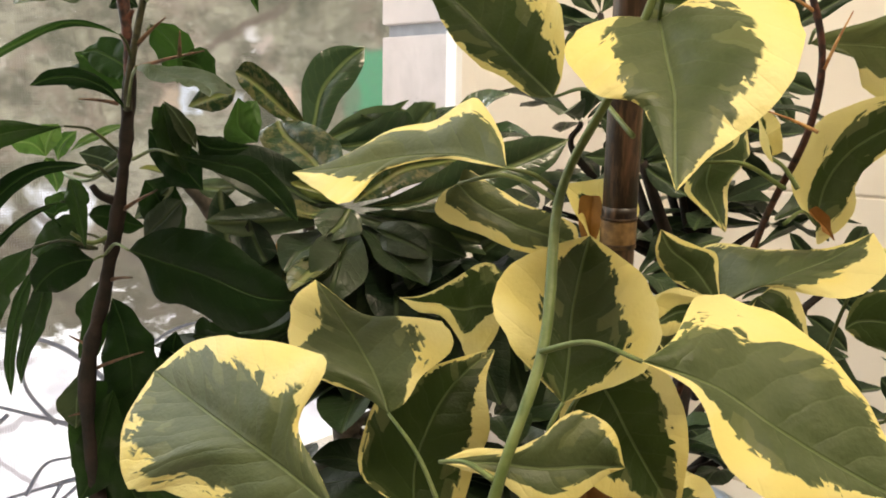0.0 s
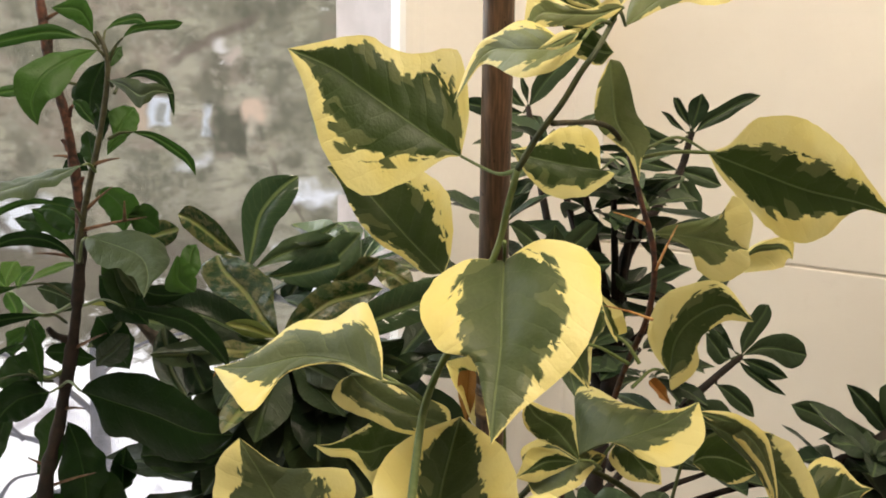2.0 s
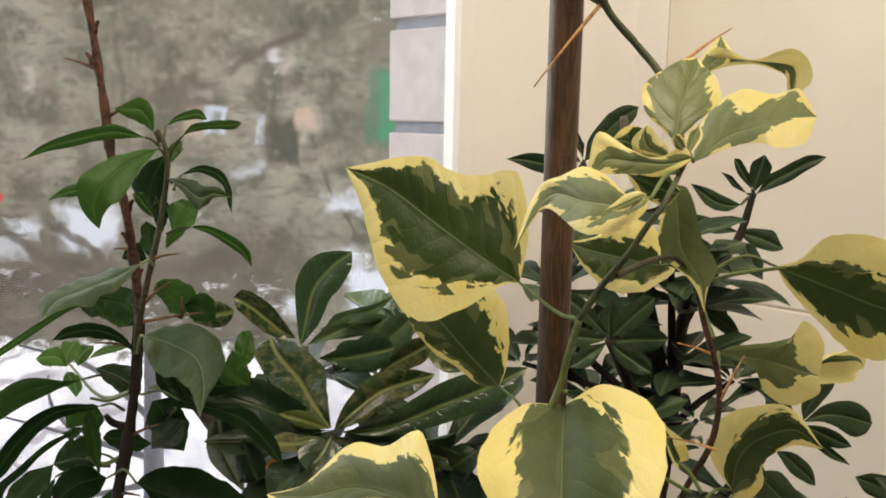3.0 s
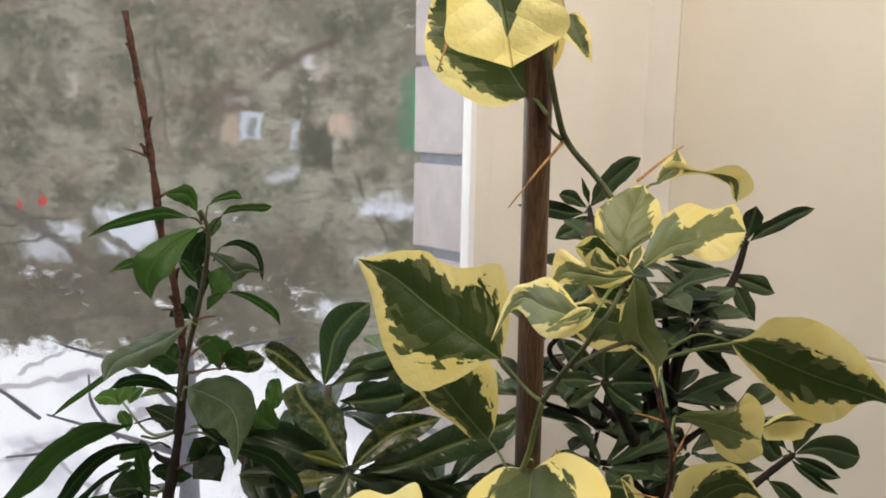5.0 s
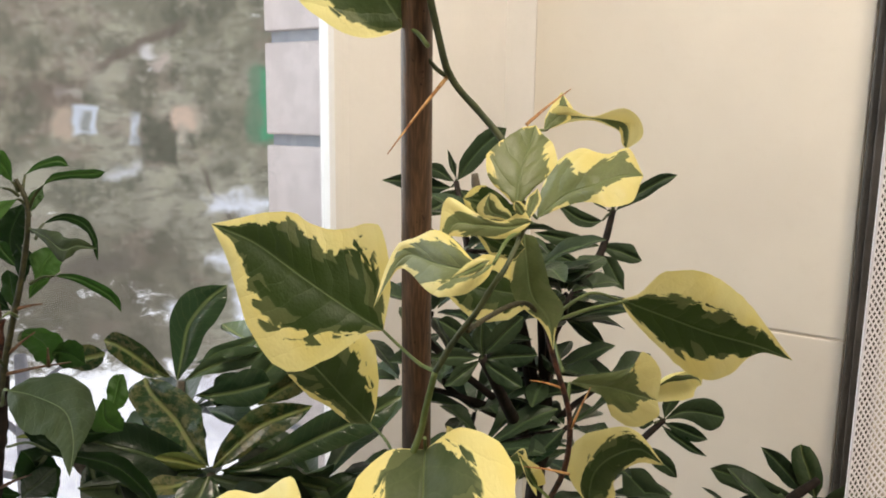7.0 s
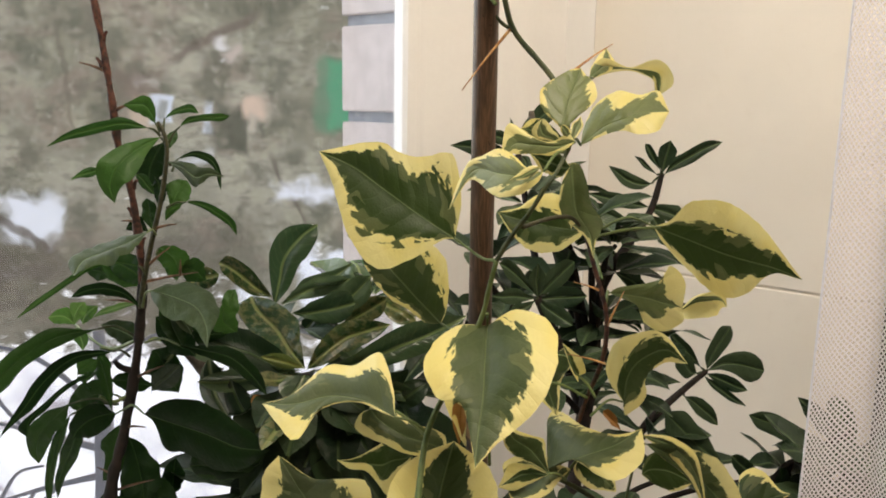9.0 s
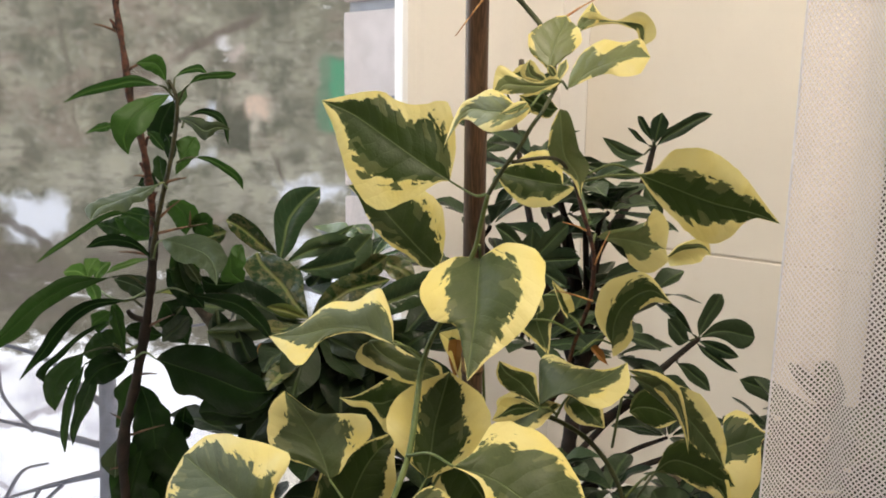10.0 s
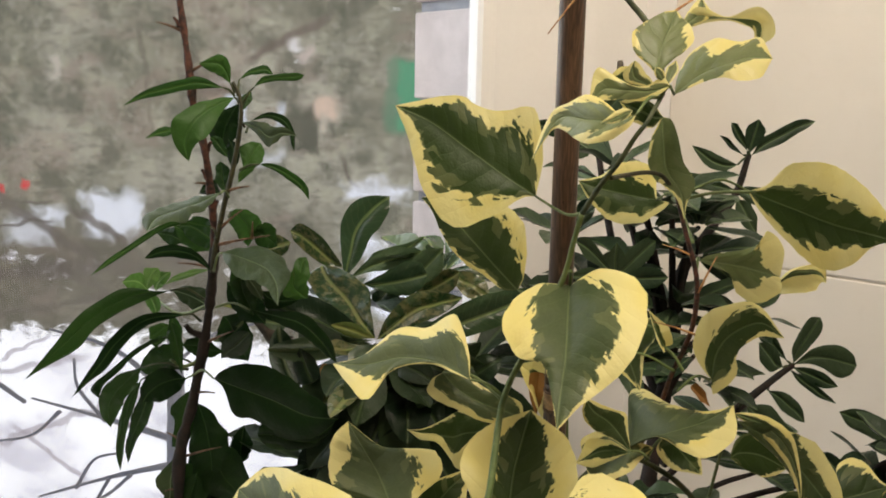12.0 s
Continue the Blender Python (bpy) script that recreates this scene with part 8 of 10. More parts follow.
    leaf(plant, GLOSSY_LEAF, (-0.046, 0.500, 1.155), (0.005, 0.490, 1.167), 0.0, (-0.186, -0.982, -0.026), spine=((0.03, 0.04, 0.02), (0.27, 0.55, 0.84), (-0.00, -0.00, -0.00)), left=((0.05, 0.13, 0.21, 0.26, 0.18), (0.03, 0.04, 0.04, 0.03, 0.05), (0.05, 0.05, 0.05, 0.05, 0.05)), right=((0.02, 0.10, 0.18, 0.21, 0.13), (0.02, 0.01, 0.00, -0.00, 0.01), (0.05, 0.05, 0.05, 0.05, 0.05)))
    leaf(plant, GLOSSY_LEAF, (-0.027, 0.440, 1.126), (-0.036, 0.420, 1.111), 0.0, (0.389, -0.663, 0.639), spine=((-0.01, -0.02, 0.04), (0.16, 0.48, 0.77), (-0.00, -0.01, -0.00)), left=((0.11, 0.29, 0.42, 0.34, 0.16), (-0.01, -0.03, -0.02, -0.02, -0.00), (0.08, 0.08, 0.08, 0.08, 0.08)), right=((0.10, 0.30, 0.45, 0.41, 0.16), (0.06, 0.10, 0.08, 0.12, 0.06), (0.07, 0.07, 0.08, 0.08, 0.08)))
    leaf(plant, FRESH_SPOON, (-0.028, 0.445, 1.129), (-0.058, 0.440, 1.139), 0.0, (0.152, -0.988, -0.036), spine=((0.01, 0.03, 0.02), (0.25, 0.51, 0.77), (-0.00, -0.00, -0.00)), left=((0.03, 0.10, 0.16, 0.16, 0.08), (-0.00, -0.01, -0.01, -0.01, -0.01), (0.00, 0.00, 0.00, -0.00, -0.00)), right=((0.03, 0.10, 0.17, 0.15, 0.08), (0.00, 0.01, 0.01, 0.01, 0.01), (-0.00, -0.00, -0.00, 0.00, 0.00)))
    leaf(plant, GLOSSY_LEAF, (-0.030, 0.450, 1.126), (-0.101, 0.460, 1.145), 0.0, (-0.128, -0.991, 0.044), spine=((-0.10, -0.12, -0.08), (0.25, 0.51, 0.77), (-0.00, -0.00, -0.00)), left=((-0.00, 0.03, 0.05, 0.05, 0.04), (-0.01, -0.01, -0.00, 0.00, 0.01), (0.04, 0.04, 0.04, 0.04, 0.04)), right=((0.03, 0.06, 0.09, 0.10, 0.07), (-0.01, -0.01, -0.02, -0.03, -0.03), (0.04, 0.04, 0.04, 0.04, 0.04)))
    leaf(plant, GLOSSY_LEAF, (-0.032, 0.455, 1.122), (-0.107, 0.450, 1.116), 0.0, (0.066, -0.998, 0.004), spine=((-0.01, -0.02, -0.02), (0.25, 0.51, 0.76), (-0.00, -0.00, -0.00)), left=((0.01, 0.07, 0.10, 0.11, 0.07), (-0.01, -0.01, -0.00, -0.00, 0.01), (0.04, 0.04, 0.04, 0.04, 0.04)), right=((0.04, 0.11, 0.13, 0.13, 0.09), (-0.01, -0.01, -0.01, -0.02, -0.01), (0.04, 0.04, 0.04, 0.04, 0.04)))
    leaf(plant, GLOSSY_LEAF, (-0.022, 0.455, 1.122), (0.057, 0.460, 1.103), 0.0, (0.061, -0.998, -0.012), spine=((0.00, -0.01, -0.00), (0.24, 0.50, 0.76), (-0.00, -0.00, -0.00)), left=((0.04, 0.09, 0.11, 0.12, 0.08), (-0.00, -0.00, -0.01, -0.01, -0.01), (0.04, 0.04, 0.04, 0.04, 0.04)), right=((0.01, 0.06, 0.08, 0.08, 0.07), (-0.00, 0.00, 0.00, 0.00, 0.01), (0.04, 0.04, 0.04, 0.04, 0.04)))
    leaf(plant, GLOSSY_LEAF, (-0.023, 0.530, 1.146), (0.015, 0.520, 1.182), 0.0, (-0.143, -0.982, -0.121), spine=((0.04, 0.04, 0.02), (0.24, 0.52, 0.80), (-0.00, -0.00, -0.00)), left=((0.05, 0.15, 0.20, 0.20, 0.12), (0.04, 0.05, 0.04, 0.03, 0.02), (0.05, 0.05, 0.05, 0.05, 0.05)), right=((0.04, 0.13, 0.19, 0.22, 0.10), (0.02, 0.00, 0.01, 0.02, 0.01), (0.05, 0.05, 0.05, 0.05, 0.05)))
    leaf(plant, SPOTTED_LEAF, (-0.010, 0.530, 1.136), (0.028, 0.520, 1.164), 0.0, (-0.181, -0.978, -0.108), spine=((-0.01, 0.00, 0.01), (0.26, 0.53, 0.80), (-0.00, -0.00, -0.00)), left=((0.05, 0.13, 0.20, 0.20, 0.13), (0.03, 0.03, 0.03, 0.03, 0.03), (0.06, 0.06, 0.06, 0.06, 0.06)), right=((0.03, 0.11, 0.17, 0.19, 0.10), (0.03, 0.03, 0.02, 0.02, 0.02), (0.06, 0.06, 0.06, 0.06, 0.06)))
    leaf(plant, GLOSSY_LEAF, (-0.058, 0.570, 1.153), (-0.003, 0.560, 1.184), 0.0, (-0.142, -0.988, -0.067), spine=((-0.03, 0.00, 0.03), (0.25, 0.50, 0.75), (-0.00, -0.00, -0.00)), left=((0.03, 0.09, 0.09, 0.08, 0.05), (0.02, 0.02, 0.01, 0.01, 0.01), (0.04, 0.04, 0.04, 0.04, 0.04)), right=((0.02, 0.08, 0.08, 0.07, 0.02), (0.02, 0.02, 0.02, 0.02, 0.02), (0.04, 0.04, 0.04, 0.04, 0.04)))
    leaf(plant, SPOTTED_LEAF, (0.024, 0.530, 1.158), (0.051, 0.520, 1.144), 0.021, (0.039, -0.814, 0.580), form=(1.1, 0.65, 0))
    leaf(plant, SHADED_GLOSSY_LEAF, (-0.040, 0.460, 1.121), (-0.106, 0.440, 1.154), 0.029, (0.190, -0.772, 0.606), form=(1.1, 0.65, 0), sag=0.006, seed=0.2)
    leaf(plant, SHADED_GLOSSY_LEAF, (-0.044, 0.500, 1.119), (-0.076, 0.490, 1.157), 0.035, (0.162, -0.786, 0.596), form=(1.1, 0.65, 0), seed=0.1)
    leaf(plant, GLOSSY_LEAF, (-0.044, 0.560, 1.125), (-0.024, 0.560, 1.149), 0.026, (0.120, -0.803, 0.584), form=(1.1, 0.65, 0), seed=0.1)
    leaf(plant, SHADED_GLOSSY_LEAF, (-0.009, 0.450, 1.097), (-0.040, 0.420, 1.083), 0.022, (0.127, -0.770, 0.625), form=(1.1, 0.65, 0), sag=0.006, seed=0.1)
    leaf(plant, SHADED_GLOSSY_LEAF, (-0.004, 0.450, 1.093), (-0.000, 0.410, 1.066), 0.032, (0.088, -0.763, 0.640), form=(1.1, 0.65, 0), sag=0.008, seed=0.05)
    leaf(plant, SHADED_GLOSSY_LEAF, (-0.003, 0.450, 1.094), (0.021, 0.420, 1.074), 0.027, (0.067, -0.770, 0.634), form=(1.1, 0.65, 0), sag=0.006, seed=0.1)
    leaf(plant, SHADED_GLOSSY_LEAF, (-0.019, 0.450, 1.113), (0.017, 0.430, 1.103), 0.020, (0.087, -0.794, 0.602), form=(1.1, 0.65, 0), sag=0.004, seed=0.5)
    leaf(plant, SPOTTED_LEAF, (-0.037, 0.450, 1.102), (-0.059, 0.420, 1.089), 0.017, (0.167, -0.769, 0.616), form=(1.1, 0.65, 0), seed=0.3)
    leaf(plant, SHADED_GLOSSY_LEAF, (-0.011, 0.460, 1.092), (-0.025, 0.420, 1.064), 0.030, (0.113, -0.762, 0.638), form=(1.1, 0.65, 0), sag=0.008, seed=0.02)
    leaf(plant, SHADED_GLOSSY_LEAF, (-0.005, 0.470, 1.086), (0.049, 0.450, 1.074), 0.027, (0.043, -0.776, 0.629), form=(1.1, 0.65, 0), sag=0.006, seed=0.1)
    leaf(plant, SHADED_GLOSSY_LEAF, (0.040, 0.460, 1.096), (0.062, 0.460, 1.113), 0.020, (-0.005, -0.800, 0.601), form=(1.1, 0.65, 0), sag=0.004, seed=0.5)
    leaf(plant, SHADED_GLOSSY_LEAF, (-0.028, 0.447, 1.122), (0.035, 0.45, 1.10), 0.028, (0.1, -0.5, 0.8), form=(1.6, 0.85, 0))
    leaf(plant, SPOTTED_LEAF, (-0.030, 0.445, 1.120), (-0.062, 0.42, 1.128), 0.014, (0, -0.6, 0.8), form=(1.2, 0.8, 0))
    leaf(plant, SHADED_GLOSSY_LEAF, (-0.030, 0.450, 1.115), (-0.085, 0.43, 1.06), 0.034, (-0.2, -0.8, 0.5), form=(1.6, 0.85, 0))
    leaf(plant, SHADED_GLOSSY_LEAF, (-0.025, 0.450, 1.115), (-0.045, 0.42, 1.04), 0.036, (0.0, -0.9, 0.3), form=(1.6, 0.85, 0))
    leaf(plant, SHADED_GLOSSY_LEAF, (-0.022, 0.450, 1.115), (0.005, 0.42, 1.04), 0.036, (0.2, -0.9, 0.3), form=(1.6, 0.85, 0))
    leaf(plant, SPOTTED_LEAF, (-0.028, 0.447, 1.112), (-0.046, 0.38, 1.095), 0.024, (-0.4, -0.5, 0.8), form=(1.3, 0.8, 0))
    leaf(plant, GLOSSY_LEAF, (-0.153, 0.470, 1.114), (-0.126, 0.460, 1.134), 0.0, (-0.229, -0.960, -0.161), spine=((0.01, 0.03, 0.03), (0.23, 0.50, 0.77), (-0.00, -0.00, -0.00)), left=((0.04, 0.13, 0.16, 0.14, 0.08), (0.00, 0.00, -0.00, -0.01, -0.01), (-0.00, -0.00, 0.00, 0.00, 0.00)), right=((0.04, 0.13, 0.16, 0.15, 0.07), (0.00, -0.00, -0.00, 0.01, 0.00), (-0.00, 0.00, -0.00, -0.00, -0.00)))
    leaf(plant, SHADED_GLOSSY_LEAF, (-0.146, 0.465, 1.103), (-0.120, 0.455, 1.127), 0.0, (-0.198, -0.963, -0.182), spine=((-0.02, -0.00, -0.01), (0.23, 0.51, 0.81), (-0.00, -0.00, -0.00)), left=((0.05, 0.16, 0.23, 0.20, 0.11), (-0.00, -0.01, -0.01, -0.00, -0.00), (-0.00, -0.00, -0.00, -0.00, 0.00)), right=((0.05, 0.16, 0.23, 0.22, 0.11), (0.01, 0.01, 0.00, 0.00, -0.01), (-0.00, 0.00, 0.00, -0.00, -0.00)))
    leaf(plant, SHADED_GLOSSY_LEAF, (-0.083, 0.450, 1.118), (-0.069, 0.445, 1.090), 0.0, (-0.070, -0.987, 0.144), spine=((0.03, 0.05, 0.03), (0.22, 0.50, 0.78), (0.00, 0.00, -0.00)), left=((0.07, 0.21, 0.28, 0.27, 0.13), (0.00, 0.01, -0.00, 0.00, -0.01), (-0.00, -0.00, -0.00, 0.00, 0.00)), right=((0.07, 0.21, 0.28, 0.29, 0.13), (-0.00, -0.01, -0.01, 0.02, -0.00), (0.00, 0.00, 0.00, -0.00, -0.00)), seed=0.1)
    leaf(plant, GLOSSY_LEAF, (-0.050, 0.460, 1.133), (-0.079, 0.455, 1.153), 0.0, (0.120, -0.990, -0.074), spine=((-0.06, -0.05, -0.00), (0.24, 0.51, 0.79), (-0.00, -0.00, -0.00)), left=((0.04, 0.14, 0.18, 0.21, 0.11), (-0.01, -0.03, -0.03, -0.02, -0.02), (0.00, 0.00, 0.00, -0.00, -0.00)), right=((0.05, 0.14, 0.19, 0.18, 0.13), (0.01, 0.03, 0.03, 0.02, 0.02), (-0.00, -0.00, -0.00, 0.00, 0.00)), seed=0.1)
    leaf(plant, FRESH_SPOON, (-0.124, 0.470, 1.138), (-0.147, 0.465, 1.143), 0.0, (0.204, -0.978, -0.039), spine=((0.04, 0.07, 0.08), (0.26, 0.51, 0.77), (-0.00, -0.00, -0.00)), left=((0.01, 0.04, 0.07, 0.08, 0.05), (-0.00, -0.00, -0.01, -0.01, -0.01), (-0.00, 0.00, 0.00, -0.00, -0.00)), right=((0.01, 0.04, 0.07, 0.06, 0.04), (0.00, 0.00, 0.01, 0.01, 0.01), (-0.00, -0.00, -0.00, 0.00, 0.00)))
    leaf(plant, GLOSSY_LEAF, (-0.117, 0.465, 1.134), (-0.091, 0.460, 1.134), 0.0, (-0.187, -0.982, 0.018), spine=((0.02, 0.04, 0.03), (0.24, 0.50, 0.78), (-0.00, -0.00, -0.00)), left=((0.05, 0.16, 0.21, 0.21, 0.11), (0.01, 0.02, 0.02, 0.01, -0.00), (-0.00, -0.00, -0.00, 0.00, 0.00)), right=((0.05, 0.16, 0.22, 0.21, 0.11), (-0.00, -0.02, -0.02, -0.01, -0.01), (0.00, 0.00, 0.00, -0.00, -0.00)))
    leaf(plant, SPOTTED_LEAF, (-0.130, 0.500, 1.177), (-0.100, 0.495, 1.187), 0.0, (-0.153, -0.987, -0.040), spine=((-0.02, -0.02, 0.00), (0.25, 0.53, 0.82), (-0.00, -0.00, -0.00)), left=((0.05, 0.16, 0.26, 0.26, 0.14), (0.00, 0.01, 0.01, 0.02, -0.00), (-0.00, -0.00, -0.00, 0.00, 0.00)), right=((0.05, 0.16, 0.26, 0.25, 0.14), (-0.00, -0.01, -0.02, -0.02, -0.01), (0.00, 0.00, 0.00, -0.00, -0.00)))
    leaf(plant, GLOSSY_LEAF, (-0.085, 0.460, 1.078), (-0.098, 0.450, 1.134), 0.0, (0.061, -0.985, -0.161), spine=((-0.04, -0.07, -0.04), (0.25, 0.51, 0.78), (-0.00, -0.00, -0.00)), left=((0.03, 0.10, 0.17, 0.17, 0.10), (-0.00, -0.02, -0.03, -0.01, 0.01), (-0.00, 0.00, -0.00, -0.00, 0.00)), right=((0.03, 0.10, 0.16, 0.17, 0.10), (0.01, 0.02, 0.02, 0.01, 0.01), (-0.00, -0.00, 0.00, 0.00, 0.00)), seed=0.2)
    # a withered rosette on the branch
    for tip in ((-0.1005, 0.455, 1.1233), (-0.0955, 0.455, 1.1265), (-0.0880, 0.455, 1.1248), (-0.0842, 0.455, 1.1194), (-0.0876, 0.455, 1.1130), (-0.0987, 0.455, 1.1128)):
        leaf(plant, WITHERED_LEAF, (-0.0963, 0.466, 1.1184), tip, 0.0045, (0.1, -0.8, 0.5), left=0.5, right=0.4, wave=0.2, nu=6, nv=10, label="withered brown leaf")
    leaf(plant, DRY_LEAF, (-0.0600, 0.445, 1.1085), (-0.0615, 0.440, 1.0935), 0.013, (0.1, -0.9, 0.3), left=0.4, right=0.5, wave=0.12, label="dry brown leaf")
    whorl(plant, SHADED_GLOSSY_LEAF, (-0.062, 0.55, 1.125), 8, 0.060, 0.032, 2, -0.25)
    whorl(plant, SHADED_GLOSSY_LEAF, (0.035, 0.49, 1.092), 11, 0.072, 0.032, 4, 0.1)
    whorl(plant, GLOSSY_LEAF, (0.01, 0.57, 1.150), 9, 0.066, 0.034, 6, 0.2)
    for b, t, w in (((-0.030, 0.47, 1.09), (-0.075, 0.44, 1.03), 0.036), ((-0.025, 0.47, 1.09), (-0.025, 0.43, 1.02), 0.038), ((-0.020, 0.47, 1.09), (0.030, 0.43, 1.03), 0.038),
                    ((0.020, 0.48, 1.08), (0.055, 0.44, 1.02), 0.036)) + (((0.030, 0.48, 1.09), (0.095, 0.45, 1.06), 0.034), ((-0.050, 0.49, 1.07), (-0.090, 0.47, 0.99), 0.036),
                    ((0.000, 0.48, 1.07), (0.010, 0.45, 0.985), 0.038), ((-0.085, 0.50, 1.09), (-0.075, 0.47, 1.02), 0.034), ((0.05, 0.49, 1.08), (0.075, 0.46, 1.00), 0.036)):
        leaf(plant, SHADED_GLOSSY_LEAF, b, t, w, (CHANCE.uniform(-0.4, 0.4), -0.9, 0.35), form=(1.3, 0.8, 0.1), sag=0.004, nu=6, nv=12)
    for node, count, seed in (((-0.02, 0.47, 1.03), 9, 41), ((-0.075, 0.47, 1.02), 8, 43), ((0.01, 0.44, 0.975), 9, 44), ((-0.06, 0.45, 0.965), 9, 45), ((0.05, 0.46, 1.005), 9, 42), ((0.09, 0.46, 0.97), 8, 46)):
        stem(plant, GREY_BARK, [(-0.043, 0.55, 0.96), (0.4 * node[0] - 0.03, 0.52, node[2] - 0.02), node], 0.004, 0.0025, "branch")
        whorl(plant, SHADED_GLOSSY_LEAF, node, count, 0.066, 0.036, seed, -0.1)
    whorl(plant, SHADED_GLOSSY_LEAF, (-0.027, 0.452, 1.118), 8, 0.062, 0.034, 7, -0.6)


glossy_plant()


# ---- the rosette plant in the corner ----
def rosette_plant():
    plant = thing("rosette_plant", (0.198, 0.628, 0.85), "branching succulent shrub with rosettes of dark green leaves", "plant")
    stem(plant, DARK_BARK, [(0.198, 0.628, 0.84), (0.215, 0.65, 0.96), (0.235, 0.69, 1.06), (0.243, 0.71, 1.124), (0.258, 0.722, 1.151), (0.283, 0.74, 1.181), (0.303, 0.75, 1.209), (0.313, 0.752, 1.248)], 0.009, 0.003)
    stem(plant, DARK_BARK, [(0.230, 0.68, 1.02), (0.20, 0.65, 1.07), (0.163, 0.61, 1.143)], 0.007, 0.004, "branch")
    stem(plant, DARK_BARK, [(0.225, 0.67, 1.00), (0.185, 0.75, 1.13), (0.163, 0.82, 1.270)], 0.006, 0.003, "branch")
    stem(plant, DARK_BARK, [(0.228, 0.66, 0.95), (0.28, 0.70, 0.960), (0.318, 0.73, 0.983), (0.354, 0.75, 1.005), (0.380, 0.757, 1.024)], 0.006, 0.003, "branch")
    L = ROSETTE_LEAF
    form = (1.5, 0.85, 0.1)
    leaf(plant, L, (0.315, 0.750, 1.248), (0.374, 0.745, 1.284), 0.0, (-0.061, -0.997, -0.038), node=(0.313, 0.752, 1.246), stalk=0.0016, stalk_material=DARK_STEM, spine=((-0.05, -0.05, -0.05), (0.24, 0.50, 0.76), (-0.00, -0.00, -0.00)), left=((0.03, 0.10, 0.11, 0.11, 0.08), (-0.01, -0.01, -0.01, -0.00, 0.01), (0.03, 0.03, 0.03, 0.03, 0.03)), right=((0.02, 0.08, 0.10, 0.09, 0.06), (-0.00, 0.00, -0.00, -0.01, -0.01), (0.03, 0.03, 0.03, 0.03, 0.03)))
    leaf(plant, L, (0.313, 0.750, 1.250), (0.318, 0.745, 1.285), 0.0, (-0.032, -0.990, -0.139), node=(0.313, 0.752, 1.246), stalk=0.0016, stalk_material=DARK_STEM, spine=((-0.02, -0.01, 0.00), (0.25, 0.52, 0.80), (-0.00, -0.00, -0.00)), left=((0.07, 0.19, 0.27, 0.28, 0.15), (0.02, 0.02, 0.02, 0.03, 0.01), (0.06, 0.06, 0.06, 0.06, 0.06)), right=((0.04, 0.15, 0.23, 0.26, 0.11), (0.01, 0.01, -0.00, 0.00, -0.00), (0.06, 0.06, 0.06, 0.06, 0.06)))
    leaf(plant, L, (0.311, 0.750, 1.252), (0.291, 0.745, 1.281), 0.0, (0.073, -0.990, -0.118), node=(0.313, 0.752, 1.246), stalk=0.0016, stalk_material=DARK_STEM, spine=((0.01, 0.00, 0.01), (0.26, 0.52, 0.78), (-0.00, -0.00, -0.00)), left=((0.03, 0.08, 0.12, 0.13, 0.09), (0.02, 0.02, 0.02, 0.01, 0.02), (0.05, 0.05, 0.05, 0.05, 0.05)), right=((0.01, 0.06, 0.12, 0.11, 0.09), (0.02, 0.02, 0.02, 0.02, 0.04), (0.05, 0.05, 0.05, 0.05, 0.05)))
    leaf(plant, L, (0.307, 0.750, 1.248), (0.280, 0.745, 1.268), 0.0, (0.119, -0.989, -0.088), node=(0.313, 0.752, 1.246), stalk=0.0016, stalk_material=DARK_STEM, spine=((-0.01, -0.01, 0.02), (0.25, 0.51, 0.76), (-0.00, -0.00, -0.00)), left=((0.02, 0.05, 0.09, 0.08, 0.05), (0.03, 0.02, 0.02, 0.02, 0.02), (0.06, 0.06, 0.06, 0.06, 0.06)), right=((0.01, 0.04, 0.07, 0.08, 0.03), (0.03, 0.03, 0.03, 0.03, 0.03), (0.06, 0.06, 0.06, 0.06, 0.06)))
    leaf(plant, L, (0.302, 0.750, 1.238), (0.253, 0.745, 1.257), 0.0, (0.090, -0.995, -0.032), node=(0.313, 0.752, 1.246), stalk=0.0016, stalk_material=DARK_STEM, spine=((-0.10, -0.12, -0.06), (0.22, 0.49, 0.75), (-0.00, -0.00, -0.00)), left=((0.04, 0.11, 0.14, 0.13, 0.07), (0.00, -0.02, -0.00, 0.01, 0.01), (0.04, 0.04, 0.04, 0.04, 0.04)), right=((0.04, 0.12, 0.15, 0.13, 0.06), (0.03, 0.05, 0.03, 0.02, 0.01), (0.04, 0.04, 0.04, 0.04, 0.04)))
    leaf(plant, L, (0.301, 0.750, 1.212), (0.232, 0.745, 1.227), 0.0, (0.070, -0.997, -0.012), node=(0.303, 0.75, 1.209), stalk=0.0016, stalk_material=DARK_STEM, spine=((-0.00, 0.00, 0.00), (0.25, 0.50, 0.76), (-0.00, -0.00, -0.00)), left=((0.02, 0.08, 0.10, 0.11, 0.05), (0.01, 0.01, 0.00, 0.01, 0.00), (0.03, 0.03, 0.03, 0.03, 0.03)), right=((0.03, 0.08, 0.11, 0.10, 0.05), (0.01, 0.02, 0.01, 0.02, 0.01), (0.03, 0.03, 0.03, 0.03, 0.03)))
